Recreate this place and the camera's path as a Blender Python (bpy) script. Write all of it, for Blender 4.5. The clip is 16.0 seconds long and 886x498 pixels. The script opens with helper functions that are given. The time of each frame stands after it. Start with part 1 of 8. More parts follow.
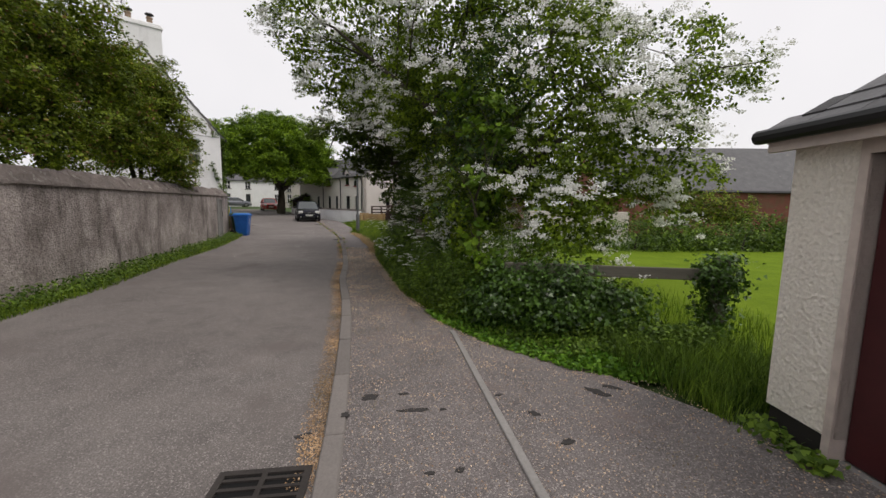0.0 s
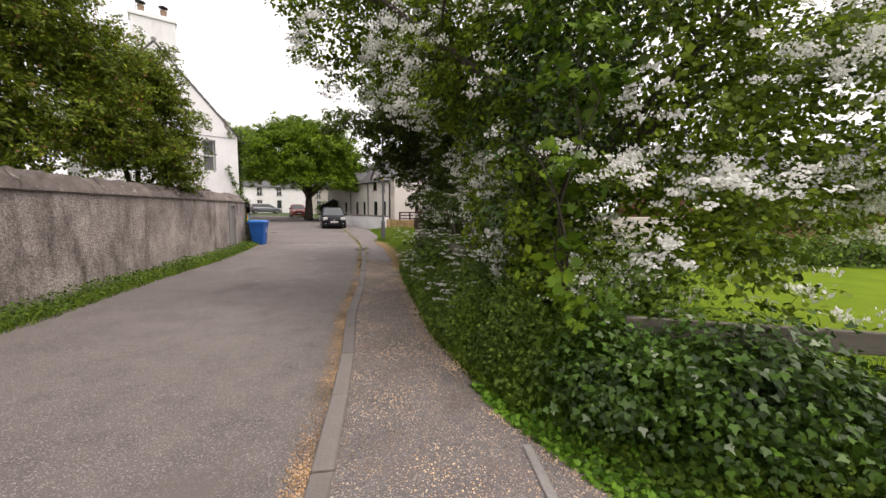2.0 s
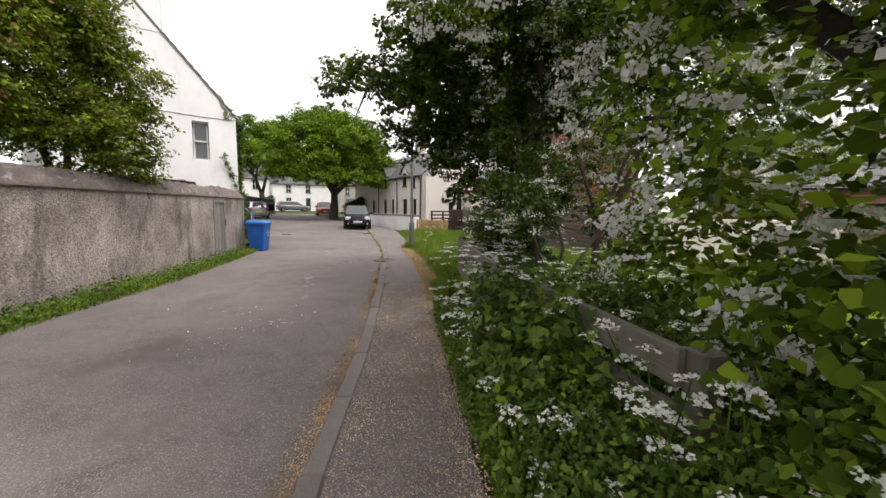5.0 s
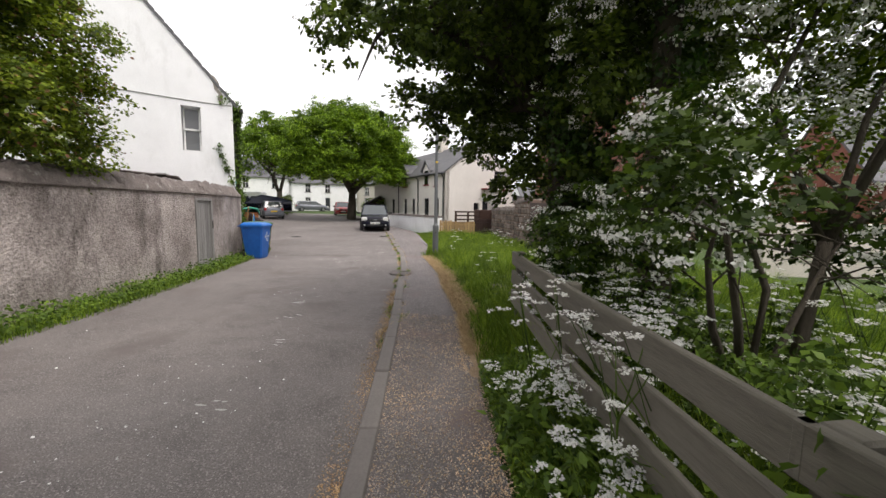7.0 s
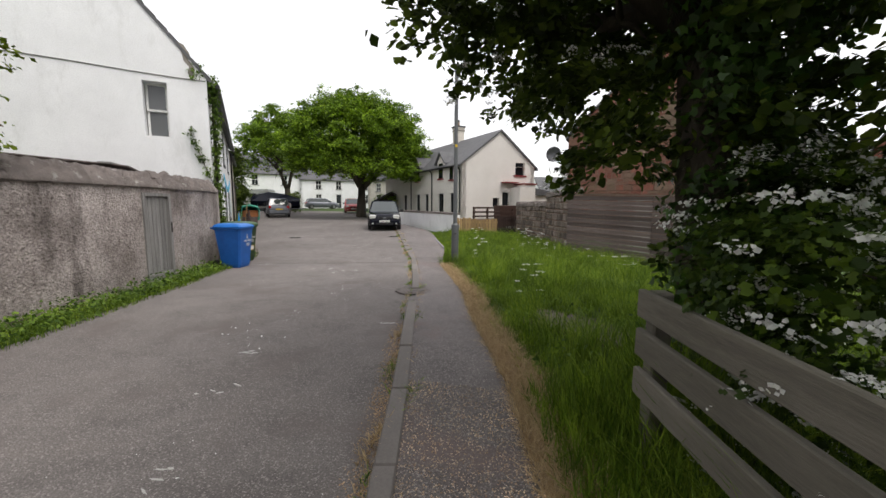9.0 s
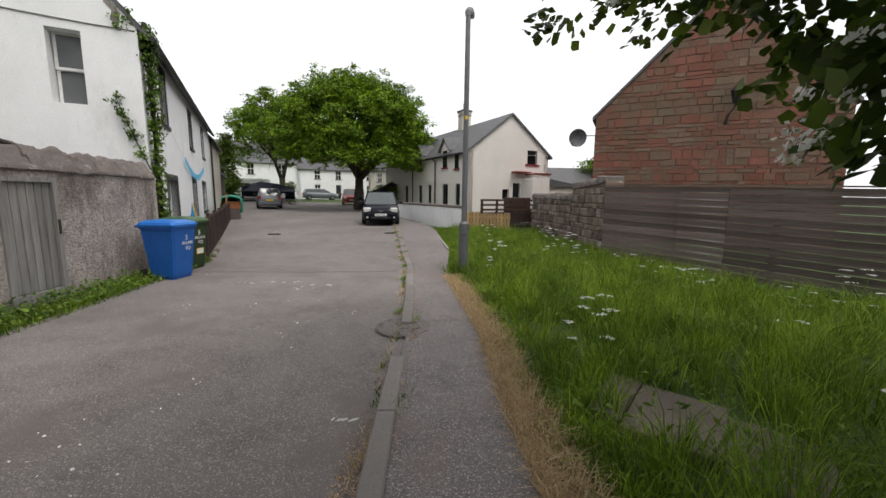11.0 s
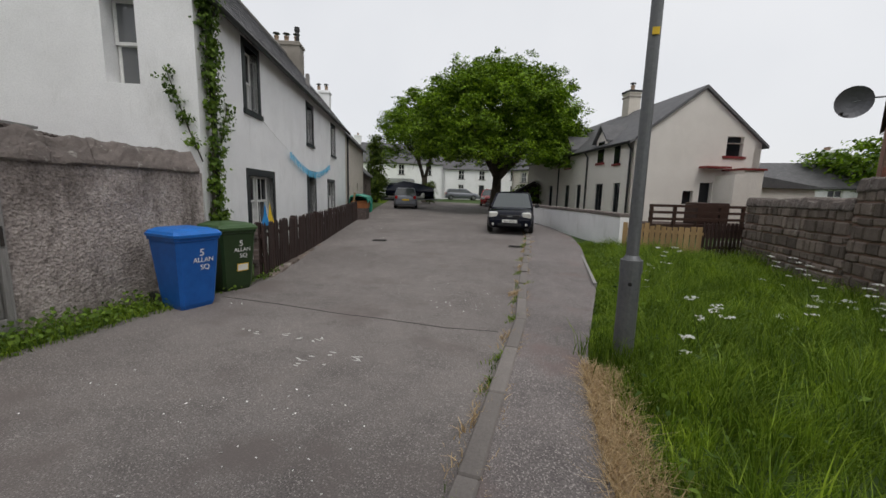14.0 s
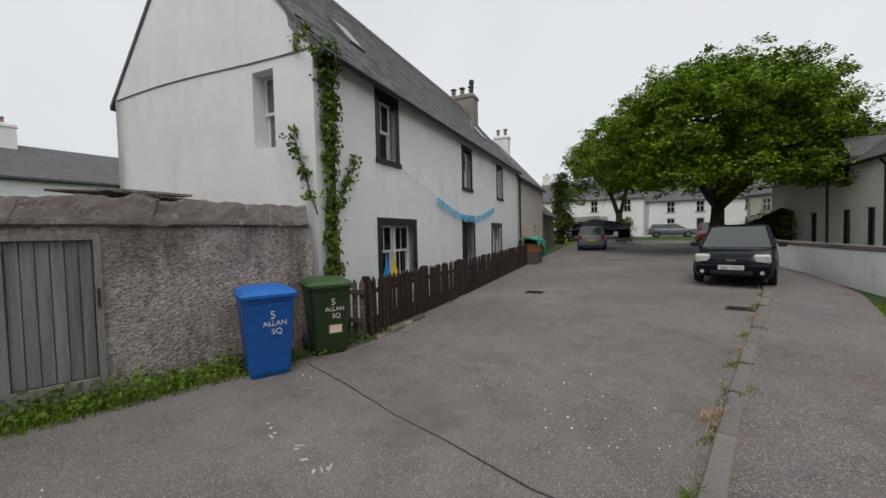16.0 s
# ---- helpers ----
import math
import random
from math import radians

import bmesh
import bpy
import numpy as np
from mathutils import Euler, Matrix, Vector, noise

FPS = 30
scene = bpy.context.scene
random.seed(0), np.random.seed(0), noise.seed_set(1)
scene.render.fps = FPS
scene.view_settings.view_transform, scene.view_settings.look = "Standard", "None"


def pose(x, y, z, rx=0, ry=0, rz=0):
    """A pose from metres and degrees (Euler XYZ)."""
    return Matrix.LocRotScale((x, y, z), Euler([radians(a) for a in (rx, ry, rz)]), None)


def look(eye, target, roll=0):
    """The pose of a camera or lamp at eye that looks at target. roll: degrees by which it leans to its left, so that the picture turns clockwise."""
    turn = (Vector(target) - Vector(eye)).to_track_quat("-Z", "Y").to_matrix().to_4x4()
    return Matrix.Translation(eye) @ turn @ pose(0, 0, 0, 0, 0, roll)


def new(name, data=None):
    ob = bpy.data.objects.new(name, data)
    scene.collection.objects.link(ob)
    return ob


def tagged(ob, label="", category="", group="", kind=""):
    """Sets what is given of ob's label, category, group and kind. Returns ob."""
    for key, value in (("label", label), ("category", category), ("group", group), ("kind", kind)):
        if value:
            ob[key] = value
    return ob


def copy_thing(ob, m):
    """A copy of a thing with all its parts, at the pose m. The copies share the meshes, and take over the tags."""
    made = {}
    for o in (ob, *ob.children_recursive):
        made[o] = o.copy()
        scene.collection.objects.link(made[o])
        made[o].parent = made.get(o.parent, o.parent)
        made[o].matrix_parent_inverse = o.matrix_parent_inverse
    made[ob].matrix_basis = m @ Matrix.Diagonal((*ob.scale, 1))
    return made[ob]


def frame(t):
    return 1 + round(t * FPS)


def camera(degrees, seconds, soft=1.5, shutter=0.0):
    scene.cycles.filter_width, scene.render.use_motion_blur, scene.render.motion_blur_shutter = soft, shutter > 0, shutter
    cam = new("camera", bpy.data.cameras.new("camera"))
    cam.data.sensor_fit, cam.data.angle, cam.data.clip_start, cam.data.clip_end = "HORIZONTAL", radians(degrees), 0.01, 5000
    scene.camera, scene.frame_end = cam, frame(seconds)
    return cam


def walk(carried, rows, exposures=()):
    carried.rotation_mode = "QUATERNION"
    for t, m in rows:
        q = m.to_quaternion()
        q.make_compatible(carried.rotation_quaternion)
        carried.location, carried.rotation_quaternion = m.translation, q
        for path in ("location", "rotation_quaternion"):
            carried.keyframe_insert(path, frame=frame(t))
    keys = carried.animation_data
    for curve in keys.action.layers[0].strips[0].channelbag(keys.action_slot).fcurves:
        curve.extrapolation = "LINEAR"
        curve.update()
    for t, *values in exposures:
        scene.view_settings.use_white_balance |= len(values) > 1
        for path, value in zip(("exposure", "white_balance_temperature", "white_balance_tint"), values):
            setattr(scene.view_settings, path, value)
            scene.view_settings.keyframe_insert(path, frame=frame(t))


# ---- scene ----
cam = camera(99.0, 16.0)
PATH = [
    (0, 0.000, 0.000, 1.590, 83.33, -0.85, -0.13),
    (0.5, -0.058, 0.511, 1.597, 84.06, -0.85, 1.27),
    (1, -0.074, 1.025, 1.585, 84.21, -0.87, 2.60),
    (1.5, -0.129, 1.574, 1.581, 84.23, -0.84, 3.60),
    (2, -0.244, 2.173, 1.577, 84.13, -0.61, 4.27),
    (2.5, -0.374, 2.786, 1.569, 83.86, -0.41, 4.99),
    (3, -0.493, 3.411, 1.566, 83.94, -0.95, 6.40),
    (3.5, -0.611, 4.041, 1.566, 83.88, -0.98, 7.21),
    (4, -0.735, 4.666, 1.569, 83.81, -0.82, 7.64),
    (6.5, -1.515, 7.641, 1.593, 83.94, -1.02, 11.40),
    (7, -1.689, 8.170, 1.574, 83.82, -0.95, 11.99),
    (7.5, -1.861, 8.708, 1.560, 83.67, -0.94, 12.09),
    (8, -2.035, 9.267, 1.553, 83.54, -0.44, 12.15),
    (8.5, -2.206, 9.836, 1.550, 83.55, -0.47, 12.63),
    (9, -2.372, 10.409, 1.547, 83.24, -0.39, 13.98),
    (11.5, -3.106, 13.263, 1.554, 81.90, -0.83, 14.64),
    (12, -3.245, 13.838, 1.561, 82.10, -0.77, 15.45),
    (12.5, -3.383, 14.411, 1.573, 82.18, -0.82, 18.65),
    (13, -3.504, 14.981, 1.579, 82.53, -1.11, 25.53),
    (13.5, -3.639, 15.530, 1.578, 82.10, -1.53, 31.86),
    (14, -3.778, 16.076, 1.586, 81.64, -1.53, 36.47),
    (14.5, -3.904, 16.624, 1.603, 81.70, -1.24, 43.38),
    (15, -4.077, 17.163, 1.625, 82.25, -0.14, 50.87),
    (15.5, -4.226, 17.658, 1.624, 84.17, 0.73, 58.47),
    (16, -4.385, 18.145, 1.635, 87.78, 1.27, 65.50),
]
walk(cam, [(t, pose(x, y, z, rx, ry, rz)) for t, x, y, z, rx, ry, rz in PATH],
     [(0.0, 0.2, 6700, 14), (0.7, 0.4, 6800, 15), (1.5, 0.75, 6950, 18), (3.5, 1.0, 6900, 17), (7.0, 0.95, 6650, 14), (9.0, 0.7, 6550, 12),
      (11.5, 0.48, 6550, 11), (12.5, 0.17, 6500, 11), (16.0, 0.04, 6450, 10)])

# ---------------- light ----------------
world = bpy.data.worlds.new("overcast_sky")
scene.world = world
world.use_nodes = True
wn = world.node_tree.nodes
wl = world.node_tree.links
wn.clear()
w_out = wn.new("ShaderNodeOutputWorld")
w_bg = wn.new("ShaderNodeBackground")
w_sky = wn.new("ShaderNodeTexSky")
w_sky.sky_type = "NISHITA"
w_sky.sun_disc = False
w_sky.sun_elevation = radians(62)
w_sky.sun_rotation = radians(118)
w_sky.dust_density = 4.0
w_mix = wn.new("ShaderNodeMix")
w_mix.data_type = "RGBA"
w_mix.inputs["Factor"].default_value = 0.88
w_cloud = wn.new("ShaderNodeTexNoise")
w_cloud.inputs["Scale"].default_value = 1.6
w_cloud.inputs["Detail"].default_value = 4.0
w_ramp = wn.new("ShaderNodeValToRGB")
w_ramp.color_ramp.elements[0].position = 0.3
w_ramp.color_ramp.elements[1].position = 0.75
w_ramp.color_ramp.elements[0].color = (7.6, 7.75, 7.95, 1)
w_ramp.color_ramp.elements[1].color = (8.9, 8.95, 9.0, 1)
wl.new(w_cloud.outputs["Fac"], w_ramp.inputs["Fac"])
wl.new(w_sky.outputs["Color"], w_mix.inputs["A"])
wl.new(w_ramp.outputs["Color"], w_mix.inputs["B"])
wl.new(w_mix.outputs["Result"], w_bg.inputs["Color"])
w_bg.inputs["Strength"].default_value = 0.1
wl.new(w_bg.outputs["Background"], w_out.inputs["Surface"])

sun_data = bpy.data.lights.new("sun", "SUN")
sun_data.energy = 1.1
sun_data.angle = radians(25)
sun_data.color = (1.0, 0.97, 0.92)
sun = new("sun", sun_data)
sun.matrix_world = look((14.0, -7.4, 30), (0, 0, 0))


# ---------------- materials ----------------
def rgba(c):
    return (c[0], c[1], c[2], 1.0)


def base_nodes(name, rough=0.8, metal=0.0, spec=0.3):
    m = bpy.data.materials.new(name)
    m.use_nodes = True
    nt = m.node_tree
    b = nt.nodes["Principled BSDF"]
    b.inputs["Roughness"].default_value = rough
    b.inputs["Metallic"].default_value = metal
    b.inputs["Specular IOR Level"].default_value = spec
    return m, nt, b


def noise_node(nt, scale, detail=4.0, rough=0.6, stretch=None):
    tc = nt.nodes.new("ShaderNodeTexCoord")
    n = nt.nodes.new("ShaderNodeTexNoise")
    n.inputs["Scale"].default_value = scale
    n.inputs["Detail"].default_value = detail
    n.inputs["Roughness"].default_value = rough
    if stretch:
        mp = nt.nodes.new("ShaderNodeMapping")
        mp.inputs["Scale"].default_value = stretch
        nt.links.new(tc.outputs["Object"], mp.inputs["Vector"])
        nt.links.new(mp.outputs["Vector"], n.inputs["Vector"])
    else:
        nt.links.new(tc.outputs["Object"], n.inputs["Vector"])
    return n.outputs["Fac"]


def ramp(nt, fac, stops):
    r = nt.nodes.new("ShaderNodeValToRGB")
    els = r.color_ramp.elements
    while len(els) < len(stops):
        els.new(0.5)
    for e, (p, c) in zip(els, stops):
        e.position = p
        e.color = rgba(c)
    nt.links.new(fac, r.inputs["Fac"])
    return r.outputs["Color"]


def mix(nt, fac, a, b, mode="MIX"):
    n = nt.nodes.new("ShaderNodeMix")
    n.data_type = "RGBA"
    n.blend_type = mode
    for sock, v in (("Factor", fac), ("A", a), ("B", b)):
        if isinstance(v, bpy.types.NodeSocket):
            nt.links.new(v, n.inputs[sock])
        elif sock == "Factor":
            n.inputs[sock].default_value = v
        else:
            n.inputs[sock].default_value = rgba(v)
    return n.outputs["Result"]


def bump(nt, b, height, strength, distance=0.02):
    n = nt.nodes.new("ShaderNodeBump")
    n.inputs["Strength"].default_value = strength
    n.inputs["Distance"].default_value = distance
    nt.links.new(height, n.inputs["Height"])
    nt.links.new(n.outputs["Normal"], b.inputs["Normal"])


def surface(name, dark, light, big=0.8, fine=30.0, rough=0.85, metal=0.0, spec=0.3, rough_bump=0.3, dist=0.01,
            stretch=None, vary=0.0, island=False, stain=None, stain_scale=0.35, stain_at=(0.5, 0.72)):
    """Two scales of colour variation, bump, an optional stain and an optional variation by piece."""
    m, nt, b = base_nodes(name, rough, metal, spec)
    f1 = noise_node(nt, big, 5.0, 0.65, stretch)
    f2 = noise_node(nt, fine, 6.0, 0.7, stretch)
    mid = [(p + q) / 2 for p, q in zip(dark, light)]
    c1 = ramp(nt, f1, [(0.3, dark), (0.5, mid), (0.7, light)])
    c2 = ramp(nt, f2, [(0.28, [v * 0.6 for v in mid]), (0.5, mid), (0.75, [min(1, v * 1.35) for v in mid])])
    col = mix(nt, 0.45, c1, c2)
    if stain:
        f3 = noise_node(nt, stain_scale, 6.0, 0.7, stretch)
        k = ramp(nt, f3, [(stain_at[0], (0, 0, 0)), (stain_at[1], (1, 1, 1))])
        col = mix(nt, k, col, stain)
    if vary:
        src = nt.nodes.new("ShaderNodeNewGeometry") if island else nt.nodes.new("ShaderNodeObjectInfo")
        out = src.outputs["Random Per Island"] if island else src.outputs["Random"]
        k = ramp(nt, out, [(0.0, (1 - vary,) * 3), (1.0, (1 + vary,) * 3)])
        col = mix(nt, 1.0, col, k, "MULTIPLY")
    nt.links.new(col, b.inputs["Base Color"])
    if rough_bump:
        bump(nt, b, f2, rough_bump, dist)
    return m


def harling(name, dark, light, stain, pebble=55.0, strength=0.7, streak=True, stain_at=(0.48, 0.7), grit=0.8, grain=42.0):
    """Rough-cast render: pebbly relief, blotches, and rain streaks."""
    m, nt, b = base_nodes(name, 0.92, 0.0, 0.15)
    tc = nt.nodes.new("ShaderNodeTexCoord")
    v = nt.nodes.new("ShaderNodeTexVoronoi")
    v.inputs["Scale"].default_value = pebble
    nt.links.new(tc.outputs["Object"], v.inputs["Vector"])
    f1 = noise_node(nt, 0.9, 6.0, 0.7)
    f3 = noise_node(nt, 1.3, 7.0, 0.75, (1.3, 1.3, 0.45) if streak else None)
    f4 = noise_node(nt, grain, 5.0, 0.8)
    c1 = ramp(nt, f1, [(0.32, dark), (0.68, light)])
    k = ramp(nt, f3, [(stain_at[0], (0, 0, 0)), (stain_at[1], (1, 1, 1))])
    col = mix(nt, k, c1, stain)
    g = ramp(nt, f4, [(0.32, (0.42, 0.41, 0.4)), (0.52, (1, 1, 1)), (0.7, (1.35, 1.35, 1.35))])
    col = mix(nt, grit, col, g, "MULTIPLY")
    nt.links.new(col, b.inputs["Base Color"])
    h = nt.nodes.new("ShaderNodeMath")
    h.operation = "ADD"
    nt.links.new(v.outputs["Distance"], h.inputs[0])
    nt.links.new(f4, h.inputs[1])
    bump(nt, b, h.outputs["Value"], strength, 0.012)
    return m


def foliage(name, dark, light, rough=0.5, trans=0.25, tint=None, gloss=0.2, patch=1.6):
    """Leaves, each a little different, letting some light through."""
    m, nt, b = base_nodes(name, rough, 0.0, gloss)
    g = nt.nodes.new("ShaderNodeNewGeometry")
    mid = [(p + q) / 2 for p, q in zip(dark, light)]
    stops = [(0.0, dark), (0.55, mid), (0.9, light)]
    if tint:
        stops.append((0.97, tint))
    col = ramp(nt, g.outputs["Random Per Island"], stops)
    if patch:
        # Dark and bright patches paint shadowed and lit clumps into the leaf colour.
        f = noise_node(nt, patch, 3.0)
        k = ramp(nt, f, [(0.32, (0.5, 0.54, 0.45)), (0.5, (0.95, 0.95, 0.9)), (0.68, (1.5, 1.42, 1.1))])
        col = mix(nt, 1.0, col, k, "MULTIPLY")
    nt.links.new(col, b.inputs["Base Color"])
    t = nt.nodes.new("ShaderNodeBsdfTranslucent")
    nt.links.new(col, t.inputs["Color"])
    ms = nt.nodes.new("ShaderNodeMixShader")
    ms.inputs["Fac"].default_value = trans
    nt.links.new(b.outputs["BSDF"], ms.inputs[1])
    nt.links.new(t.outputs["BSDF"], ms.inputs[2])
    nt.links.new(ms.outputs["Shader"], nt.nodes["Material Output"].inputs["Surface"])
    return m


def asphalt(name, dark, light, chip, chip_amount=0.62, patch=None):
    m, nt, b = base_nodes(name, 0.9, 0.0, 0.25)
    f1 = noise_node(nt, 0.35, 5.0, 0.6)
    f2 = noise_node(nt, 90.0, 4.0, 0.75)
    f3 = noise_node(nt, 2.3, 6.0, 0.75)
    tc = nt.nodes.new("ShaderNodeTexCoord")
    v = nt.nodes.new("ShaderNodeTexVoronoi")
    v.inputs["Scale"].default_value = 130.0
    nt.links.new(tc.outputs["Object"], v.inputs["Vector"])
    sep = nt.nodes.new("ShaderNodeSeparateColor")
    nt.links.new(v.outputs["Color"], sep.inputs["Color"])
    col = ramp(nt, f1, [(0.3, dark), (0.7, light)])
    col = mix(nt, 0.85, col, ramp(nt, f3, [(0.3, (0.7, 0.7, 0.7)), (0.5, (1, 1, 1)), (0.8, (1.2, 1.18, 1.15))]), "MULTIPLY")
    col = mix(nt, 0.85, col, ramp(nt, f2, [(0.32, (0.42, 0.42, 0.42)), (0.52, (1, 1, 1)), (0.7, (1.65, 1.65, 1.65))]), "MULTIPLY")
    k = ramp(nt, sep.outputs["Red"], [(chip_amount, (0, 0, 0)), (chip_amount + 0.06, (1, 1, 1))])
    col = mix(nt, k, col, chip)
    if patch:
        f5 = noise_node(nt, 0.9, 4.0, 0.6)
        col = mix(nt, ramp(nt, f5, [(0.55, (0, 0, 0)), (0.68, (0.8, 0.8, 0.8))]), col, patch)
    nt.links.new(col, b.inputs["Base Color"])
    bump(nt, b, f2, 0.5, 0.006)
    return m


def plain(name, c, rough=0.5, metal=0.0, spec=0.4):
    m, nt, b = base_nodes(name, rough, metal, spec)
    f = noise_node(nt, 6.0, 5.0, 0.7)
    col = ramp(nt, f, [(0.3, [v * 0.82 for v in c]), (0.7, [min(1, v * 1.12) for v in c])])
    nt.links.new(col, b.inputs["Base Color"])
    return m


def glass_mat(name, tint=(0.012, 0.014, 0.017), rough=0.06):
    m, nt, b = base_nodes(name, rough, 0.0, 0.4)
    b.inputs["Base Color"].default_value = rgba(tint)
    b.inputs["IOR"].default_value = 1.5
    return m


M_road = asphalt("road_asphalt", (0.14, 0.124, 0.117), (0.21, 0.19, 0.179), (0.31, 0.284, 0.265), 0.87, (0.145, 0.124, 0.116))
M_pave = asphalt("pavement_asphalt", (0.13, 0.116, 0.112), (0.2, 0.179, 0.174), (0.34, 0.31, 0.29), 0.86, (0.175, 0.132, 0.125))
M_kerb = surface("kerb_concrete", (0.14, 0.126, 0.117), (0.235, 0.213, 0.197), 1.5, 60, 0.9, vary=0.12, rough_bump=0.35)
M_earth = surface("grass_soil", (0.03, 0.055, 0.014), (0.075, 0.12, 0.03), 0.5, 14, 0.95, rough_bump=0.6, dist=0.05)
M_lawn = surface("mown_lawn", (0.085, 0.145, 0.010), (0.18, 0.26, 0.020), 1.1, 26, 0.95, spec=0.05, rough_bump=0.5, dist=0.04)
M_dirt = surface("dry_grass_edge", (0.22, 0.155, 0.1), (0.42, 0.31, 0.2), 2.0, 50, 0.95, rough_bump=0.6, dist=0.02)
M_white = harling("white_limewash", (0.79, 0.79, 0.79), (0.89, 0.89, 0.89), (0.62, 0.615, 0.60), 3.2, 0.22, True, (0.54, 0.85), 0.22)
M_pale = harling("pale_render", (0.70, 0.66, 0.61), (0.78, 0.74, 0.69), (0.62, 0.58, 0.52), 60.0, 0.3, True, (0.6, 0.9), 0.4)
M_cream = harling("cream_render", (0.62, 0.57, 0.50), (0.70, 0.65, 0.58), (0.55, 0.50, 0.43), 60.0, 0.3, True, (0.6, 0.9))
M_grey_harl = harling("grey_harling", (0.235, 0.201, 0.184), (0.54, 0.477, 0.446), (0.15, 0.128, 0.118), 32.0, 1.0, True, (0.48, 0.66), 1.0, 20.0)
M_cope = surface("stone_coping", (0.12, 0.102, 0.094), (0.30, 0.255, 0.232), 3.4, 34, 0.92, rough_bump=1.0, dist=0.05, stain=(0.42, 0.395, 0.36), stain_scale=6.0, stain_at=(0.58, 0.68), vary=0.15)
M_shed = harling("shed_roughcast", (0.86, 0.80, 0.70), (0.91, 0.86, 0.77), (0.78, 0.71, 0.61), 34.0, 1.0, True, (0.6, 0.9), 0.25)
M_plinth = plain("dark_plinth_paint", (0.025, 0.022, 0.02), 0.7)
M_slate = surface("roof_slate", (0.075, 0.075, 0.08), (0.15, 0.148, 0.15), 3.0, 45, 0.65, vary=0.55, rough_bump=0.4, stain=(0.30, 0.29, 0.25), stain_scale=5, stain_at=(0.63, 0.72))
M_slate_i = surface("roof_slate_far", (0.075, 0.075, 0.08), (0.15, 0.148, 0.15), 3.0, 45, 0.65, vary=0.35, island=True, rough_bump=0.3, stain=(0.26, 0.25, 0.22), stain_scale=5, stain_at=(0.63, 0.72))
M_darkpaint = plain("dark_slate_paint", (0.022, 0.027, 0.03), 0.45)
M_blackpipe = plain("black_gutter_paint", (0.015, 0.015, 0.016), 0.4)
M_sash = plain("white_sash_paint", (0.72, 0.72, 0.70), 0.45)
M_glass = glass_mat("window_glass")
M_netglass = glass_mat("glass_before_net_curtain", (0.15, 0.155, 0.16), 0.08)
M_curtain = plain("pale_curtain", (0.45, 0.44, 0.42), 0.9)
M_chim = surface("chimney_render", (0.20, 0.18, 0.155), (0.33, 0.30, 0.265), 1.5, 30, 0.9, rough_bump=0.4)
M_pot = surface("clay_chimney_pot", (0.2, 0.14, 0.1), (0.34, 0.25, 0.18), 4, 40, 0.85)
M_stone = surface("red_sandstone", (0.135, 0.05, 0.036), (0.26, 0.105, 0.075), 1.6, 30, 0.92, rough_bump=0.5, dist=0.02, vary=0.28, stain=(0.15, 0.105, 0.06), stain_scale=0.45, stain_at=(0.5, 0.62))
def sandstone(name):
    """Squared rubble: each stone pink, red, brown or grey by its own chance, with lichen over patches of the wall."""
    m, nt, b = base_nodes(name, 0.93, 0.0, 0.2)
    oi = nt.nodes.new("ShaderNodeObjectInfo")
    tone = ramp(nt, oi.outputs["Random"], [(0.0, (0.17, 0.075, 0.055)), (0.25, (0.235, 0.09, 0.066)), (0.45, (0.18, 0.09, 0.066)), (0.62, (0.255, 0.105, 0.08)), (0.8, (0.175, 0.115, 0.085)), (0.92, (0.225, 0.155, 0.115)), (1.0, (0.15, 0.08, 0.06))])
    f2 = noise_node(nt, 22.0, 6.0, 0.75)
    col = mix(nt, 1.0, tone, ramp(nt, f2, [(0.3, (0.5, 0.5, 0.5)), (0.5, (1, 1, 1)), (0.72, (1.5, 1.45, 1.4))]), "MULTIPLY")
    f1 = noise_node(nt, 0.55, 6.0, 0.7)
    col = mix(nt, ramp(nt, f1, [(0.46, (0, 0, 0)), (0.62, (0.8, 0.8, 0.8))]), col, (0.145, 0.115, 0.078))
    f4 = noise_node(nt, 1.6, 7.0, 0.8, (1, 1, 0.4))
    col = mix(nt, ramp(nt, f4, [(0.62, (0, 0, 0)), (0.7, (0.85, 0.85, 0.85))]), col, (0.20, 0.165, 0.06))
    nt.links.new(col, b.inputs["Base Color"])
    bump(nt, b, f2, 0.7, 0.025)
    return m


M_gable = sandstone("weathered_sandstone_rubble")
M_mortar = surface("lime_mortar", (0.16, 0.10, 0.078), (0.25, 0.165, 0.132), 2.0, 40, 0.95, rough_bump=0.5)
M_rubble = surface("grey_brown_rubble", (0.10, 0.078, 0.066), (0.26, 0.212, 0.182), 3.2, 30, 0.92, rough_bump=0.9, dist=0.03, vary=0.4, stain=(0.42, 0.40, 0.36), stain_scale=1.6, stain_at=(0.6, 0.7))
M_oldwood = surface("weathered_fence_wood", (0.05, 0.034, 0.03), (0.23, 0.185, 0.17), 1.6, 14, 0.88, rough_bump=0.6, dist=0.02, stretch=(0.5, 8, 14), vary=0.35, stain=(0.40, 0.37, 0.35), stain_scale=1.3, stain_at=(0.56, 0.72))
M_rail = surface("silvered_rail_wood", (0.08, 0.073, 0.058), (0.235, 0.215, 0.178), 1.2, 18, 0.85, rough_bump=0.4, stretch=(0.6, 6, 6), vary=0.15)
M_gatewood = surface("bleached_gate_wood", (0.11, 0.105, 0.10), (0.37, 0.355, 0.34), 2.2, 14, 0.9, rough_bump=0.8, dist=0.02, stretch=(10, 10, 0.5), vary=0.2)
